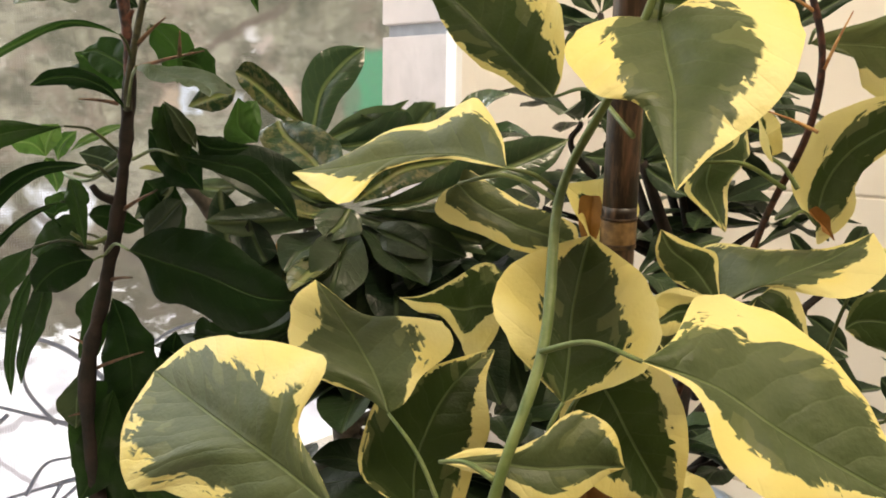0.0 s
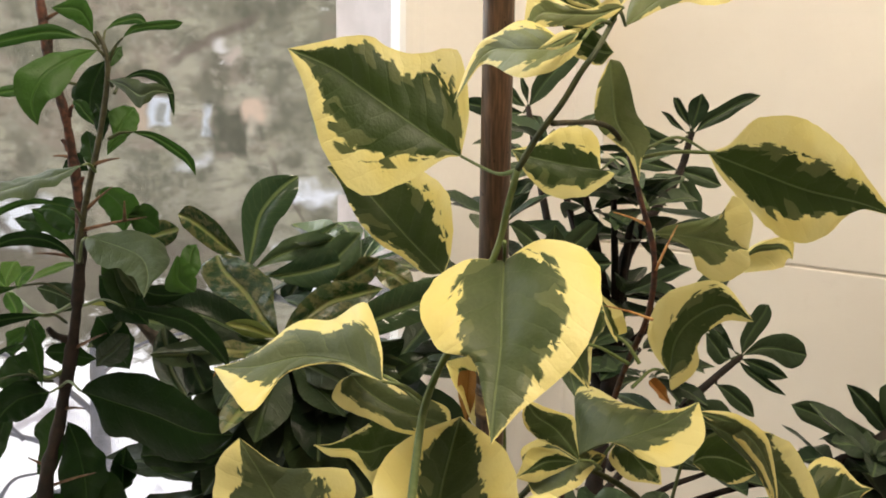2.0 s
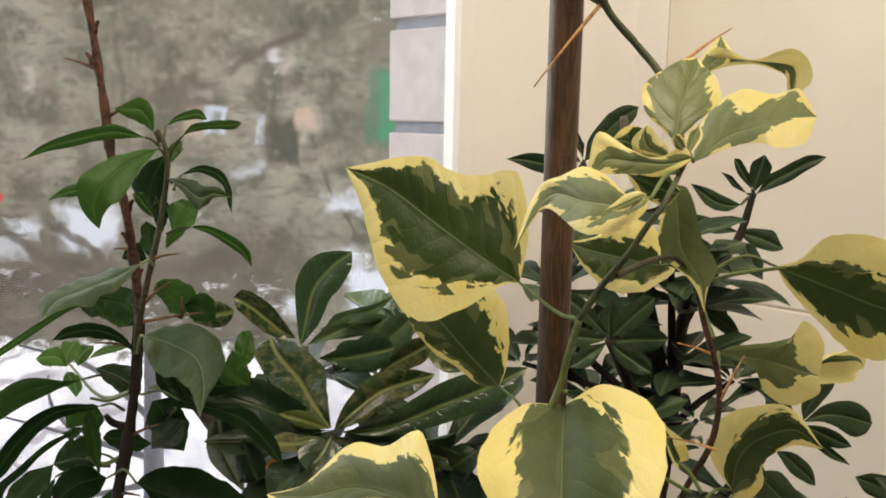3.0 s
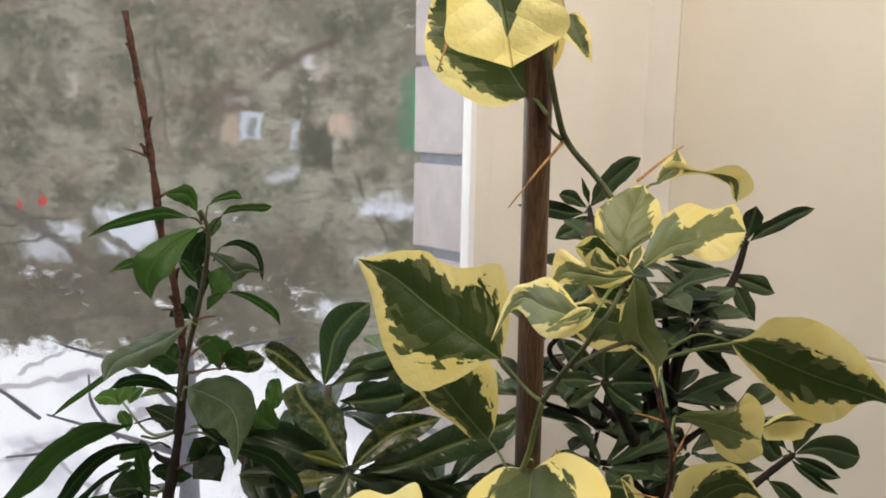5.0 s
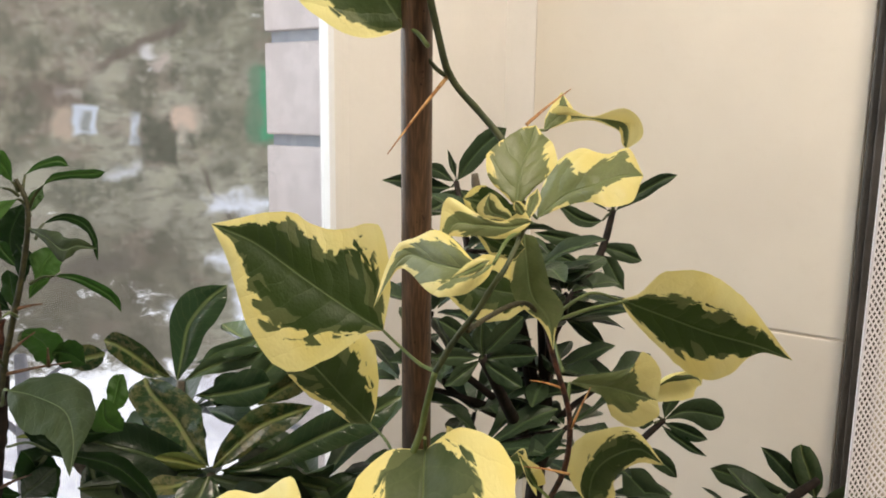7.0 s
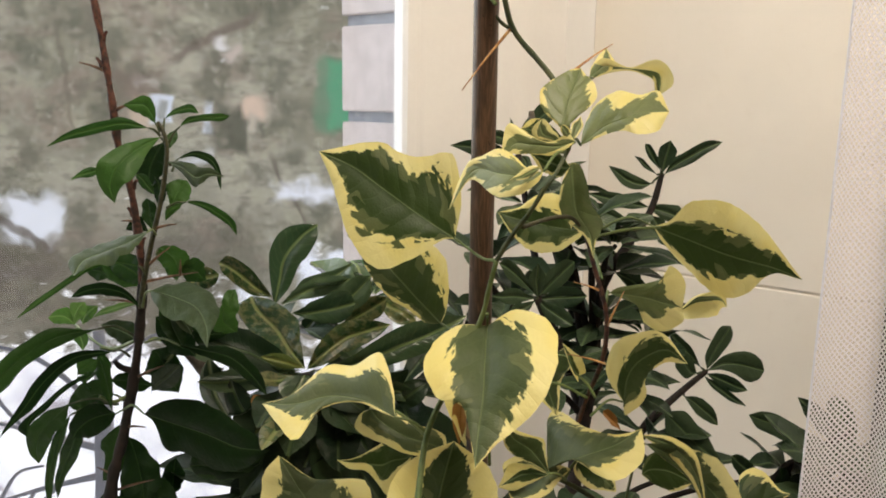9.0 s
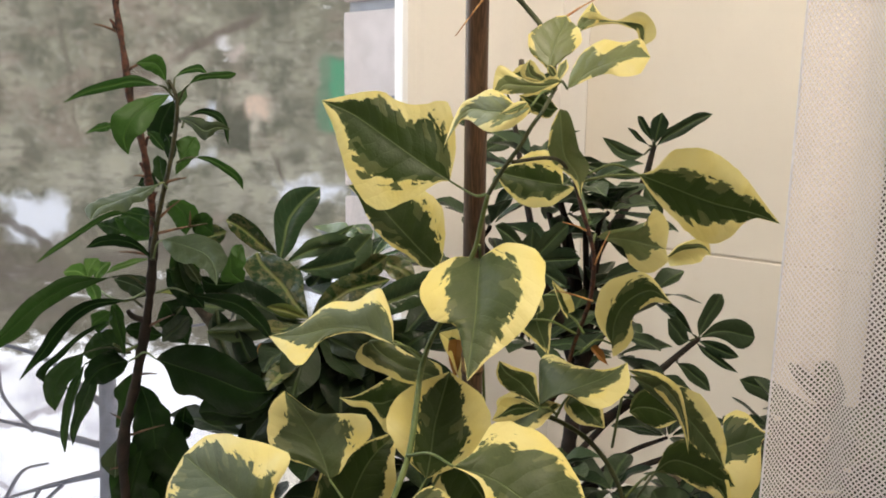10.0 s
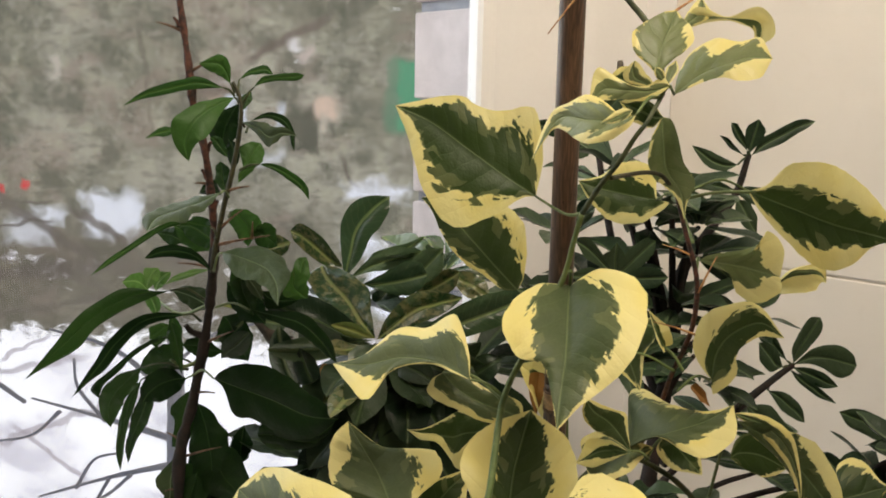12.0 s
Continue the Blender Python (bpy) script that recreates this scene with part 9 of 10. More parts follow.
    leaf(plant, L, (0.300, 0.750, 1.212), (0.343, 0.745, 1.198), 0.0, (-0.105, -0.994, 0.030), node=(0.303, 0.75, 1.209), stalk=0.0016, stalk_material=DARK_STEM, spine=((-0.03, -0.04, -0.02), (0.24, 0.51, 0.78), (-0.00, -0.00, -0.00)), left=((0.05, 0.14, 0.19, 0.24, 0.10), (-0.01, -0.02, -0.02, -0.01, -0.02), (0.04, 0.04, 0.04, 0.05, 0.05)), right=((0.04, 0.13, 0.20, 0.18, 0.11), (-0.00, 0.00, -0.01, -0.01, -0.00), (0.04, 0.04, 0.04, 0.05, 0.05)))
    leaf(plant, L, (0.304, 0.750, 1.203), (0.326, 0.745, 1.168), 0.0, (-0.065, -0.993, 0.103), node=(0.303, 0.75, 1.209), stalk=0.0016, stalk_material=DARK_STEM, spine=((-0.02, -0.01, 0.01), (0.21, 0.49, 0.76), (0.00, 0.00, 0.00)), left=((0.05, 0.18, 0.20, 0.20, 0.09), (-0.01, -0.02, -0.03, -0.01, -0.02), (0.05, 0.05, 0.05, 0.05, 0.05)), right=((0.07, 0.19, 0.22, 0.21, 0.10), (-0.00, 0.01, 0.00, 0.01, -0.01), (0.05, 0.05, 0.05, 0.05, 0.05)))
    leaf(plant, L, (0.286, 0.750, 1.192), (0.229, 0.745, 1.217), 0.0, (0.075, -0.997, -0.030), node=(0.283, 0.74, 1.181), stalk=0.0016, stalk_material=DARK_STEM, spine=((-0.01, -0.01, 0.01), (0.25, 0.51, 0.76), (-0.00, -0.00, -0.00)), left=((0.02, 0.07, 0.10, 0.12, 0.06), (0.01, 0.01, 0.00, 0.01, 0.01), (0.03, 0.03, 0.03, 0.03, 0.03)), right=((0.03, 0.08, 0.11, 0.11, 0.06), (0.02, 0.02, 0.02, 0.02, 0.01), (0.03, 0.03, 0.03, 0.03, 0.03)))
    leaf(plant, L, (0.280, 0.750, 1.179), (0.239, 0.745, 1.201), 0.0, (0.096, -0.994, -0.045), node=(0.283, 0.74, 1.181), stalk=0.0016, stalk_material=DARK_STEM, spine=((-0.02, -0.02, -0.01), (0.25, 0.49, 0.75), (-0.00, -0.00, -0.00)), left=((0.03, 0.09, 0.16, 0.10, 0.04), (0.02, 0.01, 0.00, 0.01, 0.01), (0.04, 0.04, 0.04, 0.04, 0.04)), right=((0.03, 0.10, 0.15, 0.10, 0.05), (0.02, 0.03, 0.03, 0.02, 0.02), (0.04, 0.04, 0.04, 0.04, 0.04)))
    leaf(plant, L, (0.275, 0.750, 1.166), (0.296, 0.745, 1.113), 0.0, (-0.032, -0.996, 0.080), node=(0.283, 0.74, 1.181), stalk=0.0016, stalk_material=DARK_STEM, spine=((-0.03, -0.04, -0.02), (0.24, 0.50, 0.75), (0.00, 0.00, 0.00)), left=((0.03, 0.09, 0.10, 0.10, 0.04), (-0.01, -0.01, -0.01, -0.01, -0.01), (0.04, 0.04, 0.04, 0.04, 0.04)), right=((0.04, 0.10, 0.12, 0.10, 0.05), (-0.01, -0.00, -0.01, -0.01, -0.01), (0.04, 0.04, 0.04, 0.04, 0.04)))
    leaf(plant, L, (0.272, 0.750, 1.158), (0.229, 0.745, 1.165), 0.0, (0.114, -0.993, -0.011), node=(0.262, 0.725, 1.155), stalk=0.0016, stalk_material=DARK_STEM, spine=((-0.00, -0.03, -0.01), (0.24, 0.49, 0.75), (-0.00, -0.00, -0.00)), left=((0.03, 0.12, 0.20, 0.13, 0.05), (0.02, 0.01, 0.01, 0.01, 0.01), (0.04, 0.04, 0.04, 0.04, 0.04)), right=((0.05, 0.13, 0.22, 0.15, 0.07), (0.02, 0.02, 0.03, 0.02, 0.02), (0.04, 0.04, 0.04, 0.04, 0.04)))
    leaf(plant, L, (0.260, 0.720, 1.146), (0.297, 0.710, 1.125), 0.0, (-0.197, -0.975, 0.107), node=(0.262, 0.725, 1.155), stalk=0.0016, stalk_material=DARK_STEM, spine=((-0.03, -0.02, 0.01), (0.25, 0.51, 0.78), (-0.00, -0.00, -0.00)), left=((0.04, 0.13, 0.18, 0.19, 0.11), (-0.01, -0.02, -0.02, -0.02, -0.02), (0.05, 0.05, 0.05, 0.05, 0.05)), right=((0.04, 0.12, 0.17, 0.17, 0.10), (-0.00, 0.01, 0.01, 0.00, -0.00), (0.05, 0.05, 0.05, 0.05, 0.05)))
    leaf(plant, L, (0.164, 0.820, 1.271), (0.212, 0.800, 1.327), 0.0, (-0.178, -0.965, -0.193), node=(0.163, 0.82, 1.268), stalk=0.0016, stalk_material=DARK_STEM, spine=((-0.05, -0.07, -0.05), (0.25, 0.52, 0.78), (-0.00, -0.00, -0.00)), left=((0.04, 0.12, 0.14, 0.15, 0.11), (0.01, 0.00, 0.01, 0.02, 0.03), (0.03, 0.03, 0.03, 0.03, 0.03)), right=((0.04, 0.12, 0.14, 0.14, 0.10), (0.01, 0.01, -0.00, -0.01, -0.00), (0.03, 0.03, 0.03, 0.03, 0.03)))
    leaf(plant, L, (0.161, 0.820, 1.270), (0.128, 0.800, 1.285), 0.0, (0.441, -0.877, -0.191), node=(0.163, 0.82, 1.268), stalk=0.0016, stalk_material=DARK_STEM, spine=((0.04, 0.09, 0.06), (0.27, 0.55, 0.83), (-0.00, -0.00, -0.00)), left=((0.03, 0.10, 0.17, 0.20, 0.10), (0.02, 0.01, 0.00, -0.03, -0.02), (0.04, 0.04, 0.04, 0.04, 0.04)), right=((0.03, 0.10, 0.17, 0.17, 0.11), (0.03, 0.05, 0.06, 0.07, 0.07), (0.04, 0.04, 0.04, 0.04, 0.04)))
    leaf(plant, L, (0.163, 0.820, 1.273), (0.151, 0.800, 1.305), 0.0, (0.148, -0.863, -0.483), node=(0.163, 0.82, 1.268), stalk=0.0016, stalk_material=DARK_STEM, spine=((0.01, 0.01, 0.01), (0.25, 0.50, 0.75), (-0.00, -0.00, -0.00)), left=((0.02, 0.06, 0.09, 0.07, 0.03), (0.03, 0.03, 0.04, 0.03, 0.03), (0.04, 0.04, 0.04, 0.04, 0.04)), right=((0.01, 0.05, 0.10, 0.06, 0.03), (0.03, 0.03, 0.02, 0.02, 0.03), (0.04, 0.04, 0.04, 0.04, 0.04)))
    leaf(plant, L, (0.158, 0.820, 1.264), (0.084, 0.800, 1.273), 0.0, (0.258, -0.966, -0.026), node=(0.163, 0.82, 1.268), stalk=0.0016, stalk_material=DARK_STEM, spine=((-0.02, -0.00, 0.02), (0.24, 0.50, 0.76), (-0.00, -0.00, -0.00)), left=((0.03, 0.10, 0.12, 0.11, 0.05), (0.01, -0.00, -0.01, -0.00, -0.00), (0.02, 0.02, 0.02, 0.02, 0.02)), right=((0.04, 0.11, 0.13, 0.11, 0.05), (0.01, 0.02, 0.02, 0.02, 0.01), (0.02, 0.02, 0.02, 0.02, 0.02)))
    leaf(plant, L, (0.165, 0.820, 1.262), (0.126, 0.800, 1.238), 0.0, (0.330, -0.915, 0.232), node=(0.163, 0.82, 1.268), stalk=0.0016, stalk_material=DARK_STEM, spine=((-0.03, -0.05, -0.02), (0.24, 0.50, 0.78), (-0.00, -0.00, -0.00)), left=((0.04, 0.14, 0.22, 0.19, 0.10), (0.01, 0.00, -0.01, -0.00, 0.01), (0.04, 0.04, 0.04, 0.04, 0.04)), right=((0.05, 0.15, 0.21, 0.20, 0.11), (0.02, 0.03, 0.04, 0.03, 0.02), (0.04, 0.04, 0.04, 0.04, 0.04)))
    leaf(plant, L, (0.167, 0.820, 1.262), (0.183, 0.800, 1.236), 0.0, (-0.303, -0.833, 0.462), node=(0.163, 0.82, 1.268), stalk=0.0016, stalk_material=DARK_STEM, spine=((-0.04, 0.03, 0.03), (0.23, 0.49, 0.75), (-0.00, -0.00, -0.00)), left=((0.04, 0.15, 0.19, 0.15, 0.07), (0.01, -0.01, -0.02, -0.00, 0.01), (0.05, 0.05, 0.05, 0.05, 0.05)), right=((0.05, 0.15, 0.18, 0.17, 0.07), (0.04, 0.06, 0.06, 0.05, 0.03), (0.05, 0.05, 0.05, 0.05, 0.05)))
    leaf(plant, L, (0.163, 0.610, 1.145), (0.125, 0.600, 1.178), 0.0, (0.153, -0.981, -0.119), node=(0.163, 0.61, 1.141), stalk=0.0016, stalk_material=DARK_STEM, spine=((0.02, 0.04, 0.04), (0.27, 0.53, 0.79), (-0.00, -0.00, -0.00)), left=((0.02, 0.06, 0.11, 0.15, 0.07), (0.01, 0.01, -0.01, -0.02, -0.01), (0.04, 0.04, 0.04, 0.04, 0.04)), right=((0.02, 0.07, 0.11, 0.14, 0.12), (0.02, 0.03, 0.04, 0.05, 0.08), (0.04, 0.04, 0.04, 0.04, 0.04)))
    leaf(plant, L, (0.163, 0.610, 1.145), (0.194, 0.600, 1.180), 0.0, (-0.153, -0.978, -0.142), node=(0.163, 0.61, 1.141), stalk=0.0016, stalk_material=DARK_STEM, spine=((-0.00, -0.01, -0.01), (0.26, 0.52, 0.81), (-0.00, -0.00, -0.00)), left=((0.05, 0.14, 0.21, 0.20, 0.15), (0.02, 0.03, 0.03, 0.03, 0.04), (0.04, 0.04, 0.04, 0.04, 0.04)), right=((0.03, 0.12, 0.18, 0.17, 0.11), (0.01, -0.00, -0.01, -0.02, -0.01), (0.04, 0.04, 0.04, 0.04, 0.04)))
    leaf(plant, L, (0.161, 0.610, 1.143), (0.119, 0.600, 1.147), 0.0, (0.228, -0.974, 0.001), node=(0.163, 0.61, 1.141), stalk=0.0016, stalk_material=DARK_STEM, spine=((0.01, 0.02, 0.00), (0.26, 0.51, 0.76), (-0.00, -0.00, -0.00)), left=((0.02, 0.09, 0.17, 0.15, 0.05), (0.01, 0.01, 0.00, 0.00, 0.01), (0.04, 0.04, 0.04, 0.04, 0.04)), right=((0.04, 0.11, 0.19, 0.16, 0.08), (0.02, 0.02, 0.03, 0.03, 0.02), (0.04, 0.04, 0.04, 0.04, 0.04)))
    leaf(plant, L, (0.165, 0.610, 1.142), (0.207, 0.600, 1.148), 0.0, (-0.232, -0.973, -0.020), node=(0.163, 0.61, 1.141), stalk=0.0016, stalk_material=DARK_STEM, spine=((-0.01, -0.01, -0.00), (0.26, 0.52, 0.80), (-0.00, -0.00, -0.00)), left=((0.06, 0.15, 0.25, 0.23, 0.15), (0.01, 0.01, 0.01, 0.01, 0.01), (0.05, 0.05, 0.05, 0.05, 0.05)), right=((0.03, 0.12, 0.22, 0.20, 0.11), (0.00, -0.00, -0.01, -0.01, -0.01), (0.05, 0.05, 0.05, 0.05, 0.05)))
    leaf(plant, L, (0.163, 0.610, 1.143), (0.161, 0.600, 1.178), 0.0, (-0.007, -0.961, -0.277), node=(0.163, 0.61, 1.141), stalk=0.0016, stalk_material=DARK_STEM, spine=((-0.01, -0.03, -0.01), (0.26, 0.52, 0.77), (-0.00, -0.00, -0.00)), left=((0.04, 0.12, 0.21, 0.20, 0.09), (0.03, 0.04, 0.04, 0.04, 0.03), (0.05, 0.05, 0.05, 0.05, 0.05)), right=((0.03, 0.11, 0.20, 0.20, 0.08), (0.03, 0.02, 0.02, 0.02, 0.02), (0.05, 0.05, 0.05, 0.05, 0.05)))
    leaf(plant, L, (0.164, 0.610, 1.141), (0.195, 0.600, 1.120), 0.0, (-0.211, -0.966, 0.148), node=(0.163, 0.61, 1.141), stalk=0.0016, stalk_material=DARK_STEM, spine=((0.03, 0.02, 0.01), (0.25, 0.52, 0.81), (-0.00, -0.00, -0.00)), left=((0.06, 0.16, 0.23, 0.22, 0.15), (0.00, 0.01, 0.00, -0.01, 0.00), (0.05, 0.05, 0.05, 0.05, 0.05)), right=((0.04, 0.14, 0.21, 0.20, 0.13), (-0.00, -0.01, -0.01, -0.01, -0.01), (0.05, 0.05, 0.05, 0.05, 0.05)))
    leaf(plant, L, (0.161, 0.610, 1.141), (0.130, 0.600, 1.122), 0.0, (0.214, -0.966, 0.148), node=(0.163, 0.61, 1.141), stalk=0.0016, stalk_material=DARK_STEM, spine=((-0.01, -0.01, -0.02), (0.26, 0.51, 0.76), (-0.00, -0.00, -0.00)), left=((0.02, 0.10, 0.19, 0.19, 0.06), (0.01, 0.01, 0.01, 0.01, 0.01), (0.05, 0.05, 0.05, 0.05, 0.05)), right=((0.05, 0.13, 0.22, 0.20, 0.10), (0.01, 0.01, 0.01, 0.01, 0.01), (0.05, 0.05, 0.05, 0.05, 0.05)))
    leaf(plant, L, (0.380, 0.755, 1.027), (0.401, 0.750, 1.080), 0.0, (-0.042, -0.996, -0.078), node=(0.38, 0.757, 1.022), stalk=0.0016, stalk_material=DARK_STEM, spine=((-0.04, -0.03, -0.01), (0.25, 0.53, 0.80), (-0.00, -0.00, -0.00)), left=((0.06, 0.14, 0.17, 0.19, 0.16), (0.01, 0.01, 0.02, 0.02, 0.05), (0.03, 0.03, 0.03, 0.03, 0.03)), right=((0.03, 0.11, 0.14, 0.16, 0.10), (0.01, 0.01, -0.00, -0.01, 0.01), (0.03, 0.03, 0.03, 0.03, 0.03)))
    leaf(plant, L, (0.381, 0.755, 1.026), (0.444, 0.750, 1.028), 0.0, (-0.079, -0.997, -0.006), node=(0.38, 0.757, 1.022), stalk=0.0016, stalk_material=DARK_STEM, spine=((-0.12, -0.12, -0.05), (0.26, 0.54, 0.82), (-0.00, -0.00, -0.00)), left=((0.05, 0.13, 0.23, 0.28, 0.18), (-0.02, -0.04, -0.03, -0.02, 0.02), (0.03, 0.03, 0.03, 0.03, 0.03)), right=((0.03, 0.11, 0.20, 0.28, 0.17), (0.00, 0.02, 0.01, -0.03, 0.01), (0.03, 0.03, 0.03, 0.03, 0.03)))
    leaf(plant, L, (0.379, 0.755, 1.022), (0.427, 0.750, 1.004), 0.0, (-0.093, -0.995, 0.029), node=(0.38, 0.757, 1.022), stalk=0.0016, stalk_material=DARK_STEM, spine=((-0.01, -0.00, 0.01), (0.25, 0.51, 0.77), (-0.00, -0.00, -0.00)), left=((0.04, 0.11, 0.16, 0.16, 0.10), (-0.02, -0.02, -0.03, -0.03, -0.03), (0.04, 0.04, 0.04, 0.04, 0.04)), right=((0.02, 0.09, 0.14, 0.15, 0.08), (-0.01, -0.01, -0.00, -0.00, -0.01), (0.04, 0.04, 0.04, 0.04, 0.04)))
    leaf(plant, L, (0.377, 0.755, 1.020), (0.427, 0.750, 0.985), 0.0, (-0.070, -0.997, 0.044), node=(0.38, 0.757, 1.022), stalk=0.0016, stalk_material=DARK_STEM, spine=((0.03, 0.03, 0.03), (0.25, 0.50, 0.76), (0.00, 0.00, 0.00)), left=((0.02, 0.07, 0.08, 0.08, 0.05), (-0.01, -0.01, -0.02, -0.02, -0.02), (0.03, 0.03, 0.03, 0.03, 0.03)), right=((0.02, 0.06, 0.07, 0.07, 0.03), (-0.01, -0.02, -0.01, -0.01, -0.01), (0.03, 0.03, 0.03, 0.03, 0.03)))
    leaf(plant, L, (0.373, 0.755, 1.029), (0.332, 0.750, 1.073), 0.0, (0.058, -0.997, -0.059), node=(0.38, 0.757, 1.022), stalk=0.0016, stalk_material=DARK_STEM, spine=((-0.00, -0.00, -0.01), (0.25, 0.51, 0.77), (-0.00, -0.00, -0.00)), left=((0.02, 0.07, 0.11, 0.11, 0.06), (0.02, 0.02, 0.02, 0.02, 0.02), (0.03, 0.03, 0.03, 0.03, 0.03)), right=((0.02, 0.07, 0.11, 0.11, 0.08), (0.02, 0.02, 0.02, 0.02, 0.02), (0.03, 0.03, 0.03, 0.03, 0.03)))
    leaf(plant, L, (0.369, 0.755, 1.022), (0.340, 0.750, 1.050), 0.0, (0.091, -0.992, -0.083), node=(0.38, 0.757, 1.022), stalk=0.0016, stalk_material=DARK_STEM, spine=((-0.09, -0.05, -0.03), (0.18, 0.46, 0.75), (-0.00, -0.00, -0.00)), left=((0.06, 0.21, 0.28, 0.26, 0.11), (0.01, -0.05, -0.04, 0.00, 0.01), (0.05, 0.05, 0.05, 0.05, 0.05)), right=((0.07, 0.21, 0.27, 0.23, 0.12), (0.06, 0.11, 0.10, 0.07, 0.05), (0.05, 0.05, 0.05, 0.05, 0.05)))
    leaf(plant, L, (0.356, 0.755, 0.995), (0.396, 0.750, 0.962), 0.0, (-0.077, -0.995, 0.058), node=(0.354, 0.75, 1.005), stalk=0.0016, stalk_material=DARK_STEM, spine=((-0.05, -0.05, -0.05), (0.24, 0.50, 0.77), (0.00, 0.00, 0.00)), left=((0.04, 0.13, 0.18, 0.16, 0.09), (-0.02, -0.03, -0.03, -0.02, -0.02), (0.04, 0.04, 0.04, 0.04, 0.04)), right=((0.04, 0.12, 0.17, 0.16, 0.10), (-0.01, -0.00, -0.01, -0.02, -0.02), (0.04, 0.04, 0.04, 0.04, 0.04)))
    leaf(plant, L, (0.317, 0.700, 0.998), (0.377, 0.680, 0.948), 0.0, (-0.195, -0.969, 0.154), node=(0.318, 0.73, 0.983), stalk=0.0016, stalk_material=DARK_STEM, spine=((0.01, 0.03, 0.03), (0.21, 0.49, 0.75), (-0.00, -0.00, -0.00)), left=((0.07, 0.20, 0.19, 0.17, 0.08), (-0.01, -0.01, -0.02, -0.02, -0.02), (0.03, 0.03, 0.03, 0.03, 0.03)), right=((0.06, 0.19, 0.18, 0.18, 0.07), (-0.00, -0.00, 0.00, 0.01, -0.00), (0.03, 0.03, 0.03, 0.03, 0.03)))
    for node, count, seed in (((0.215, 0.66, 1.205), 8, 21), ((0.245, 0.66, 1.185), 8, 22), ((0.155, 0.66, 1.225), 8, 23), ((0.285, 0.68, 1.09), 7, 24), ((0.25, 0.66, 1.06), 8, 25),
                              ((0.10, 0.68, 1.10), 8, 26), ((0.17, 0.64, 1.05), 8, 27), ((0.30, 0.70, 0.97), 6, 28), ((0.33, 0.69, 0.93), 7, 29), ((0.45, 0.68, 0.935), 7, 30)):
        low = min(node[2] - 0.03, 1.08)
        stem(plant, DARK_BARK, [(0.215 + 0.15 * (low - 0.95), 0.65 + 0.3 * (low - 0.95), low - 0.02), (0.5 * node[0] + 0.115, 0.5 * node[1] + 0.34, node[2] - 0.02), node], 0.004, 0.002, "branch")
        whorl(plant, L, node, count, 0.064, 0.026, seed, 0.05, form=form)
    stem(plant, DARK_BARK, [(0.232, 0.69, 1.04), (0.205, 0.68, 1.150), (0.205, 0.68, 1.18)], 0.004, 0.002, "branch")
    whorl(plant, L, (0.205, 0.68, 1.18), 9, 0.064, 0.026, 11, 0.1, form=form)
    whorl(plant, L, (0.235, 0.69, 1.10), 10, 0.067, 0.026, 12, 0.0, form=form)
    stem(plant, DARK_BARK, [(0.232, 0.69, 1.04), (0.17, 0.70, 1.030), (0.17, 0.70, 1.06)], 0.004, 0.002, "branch")
    whorl(plant, L, (0.17, 0.70, 1.06), 8, 0.064, 0.027, 13, 0.1, form=form)
    whorl(plant, L, (0.27, 0.70, 1.02), 7, 0.057, 0.021, 14, -0.2, form=form)
    stem(plant, DARK_BARK, [(0.232, 0.69, 1.04), (0.19, 0.74, 1.195), (0.19, 0.74, 1.225)], 0.004, 0.002, "branch")
    whorl(plant, L, (0.19, 0.74, 1.225), 9, 0.068, 0.027, 15, 0.0, form=form)
    whorl(plant, L, (0.255, 0.70, 1.15), 9, 0.068, 0.027, 16, 0.0, form=form)
    stem(plant, DARK_BARK, [(0.232, 0.69, 1.04), (0.145, 0.68, 1.090), (0.145, 0.68, 1.12)], 0.004, 0.002, "branch")
    whorl(plant, L, (0.145, 0.68, 1.12), 9, 0.068, 0.028, 17, 0.1, form=form)
    stem(plant, DARK_BARK, [(0.232, 0.69, 1.04), (0.125, 0.66, 1.140), (0.125, 0.66, 1.17)], 0.004, 0.002, "branch")
    whorl(plant, L, (0.125, 0.66, 1.17), 9, 0.068, 0.028, 18, 0.1, form=form)


rosette_plant()


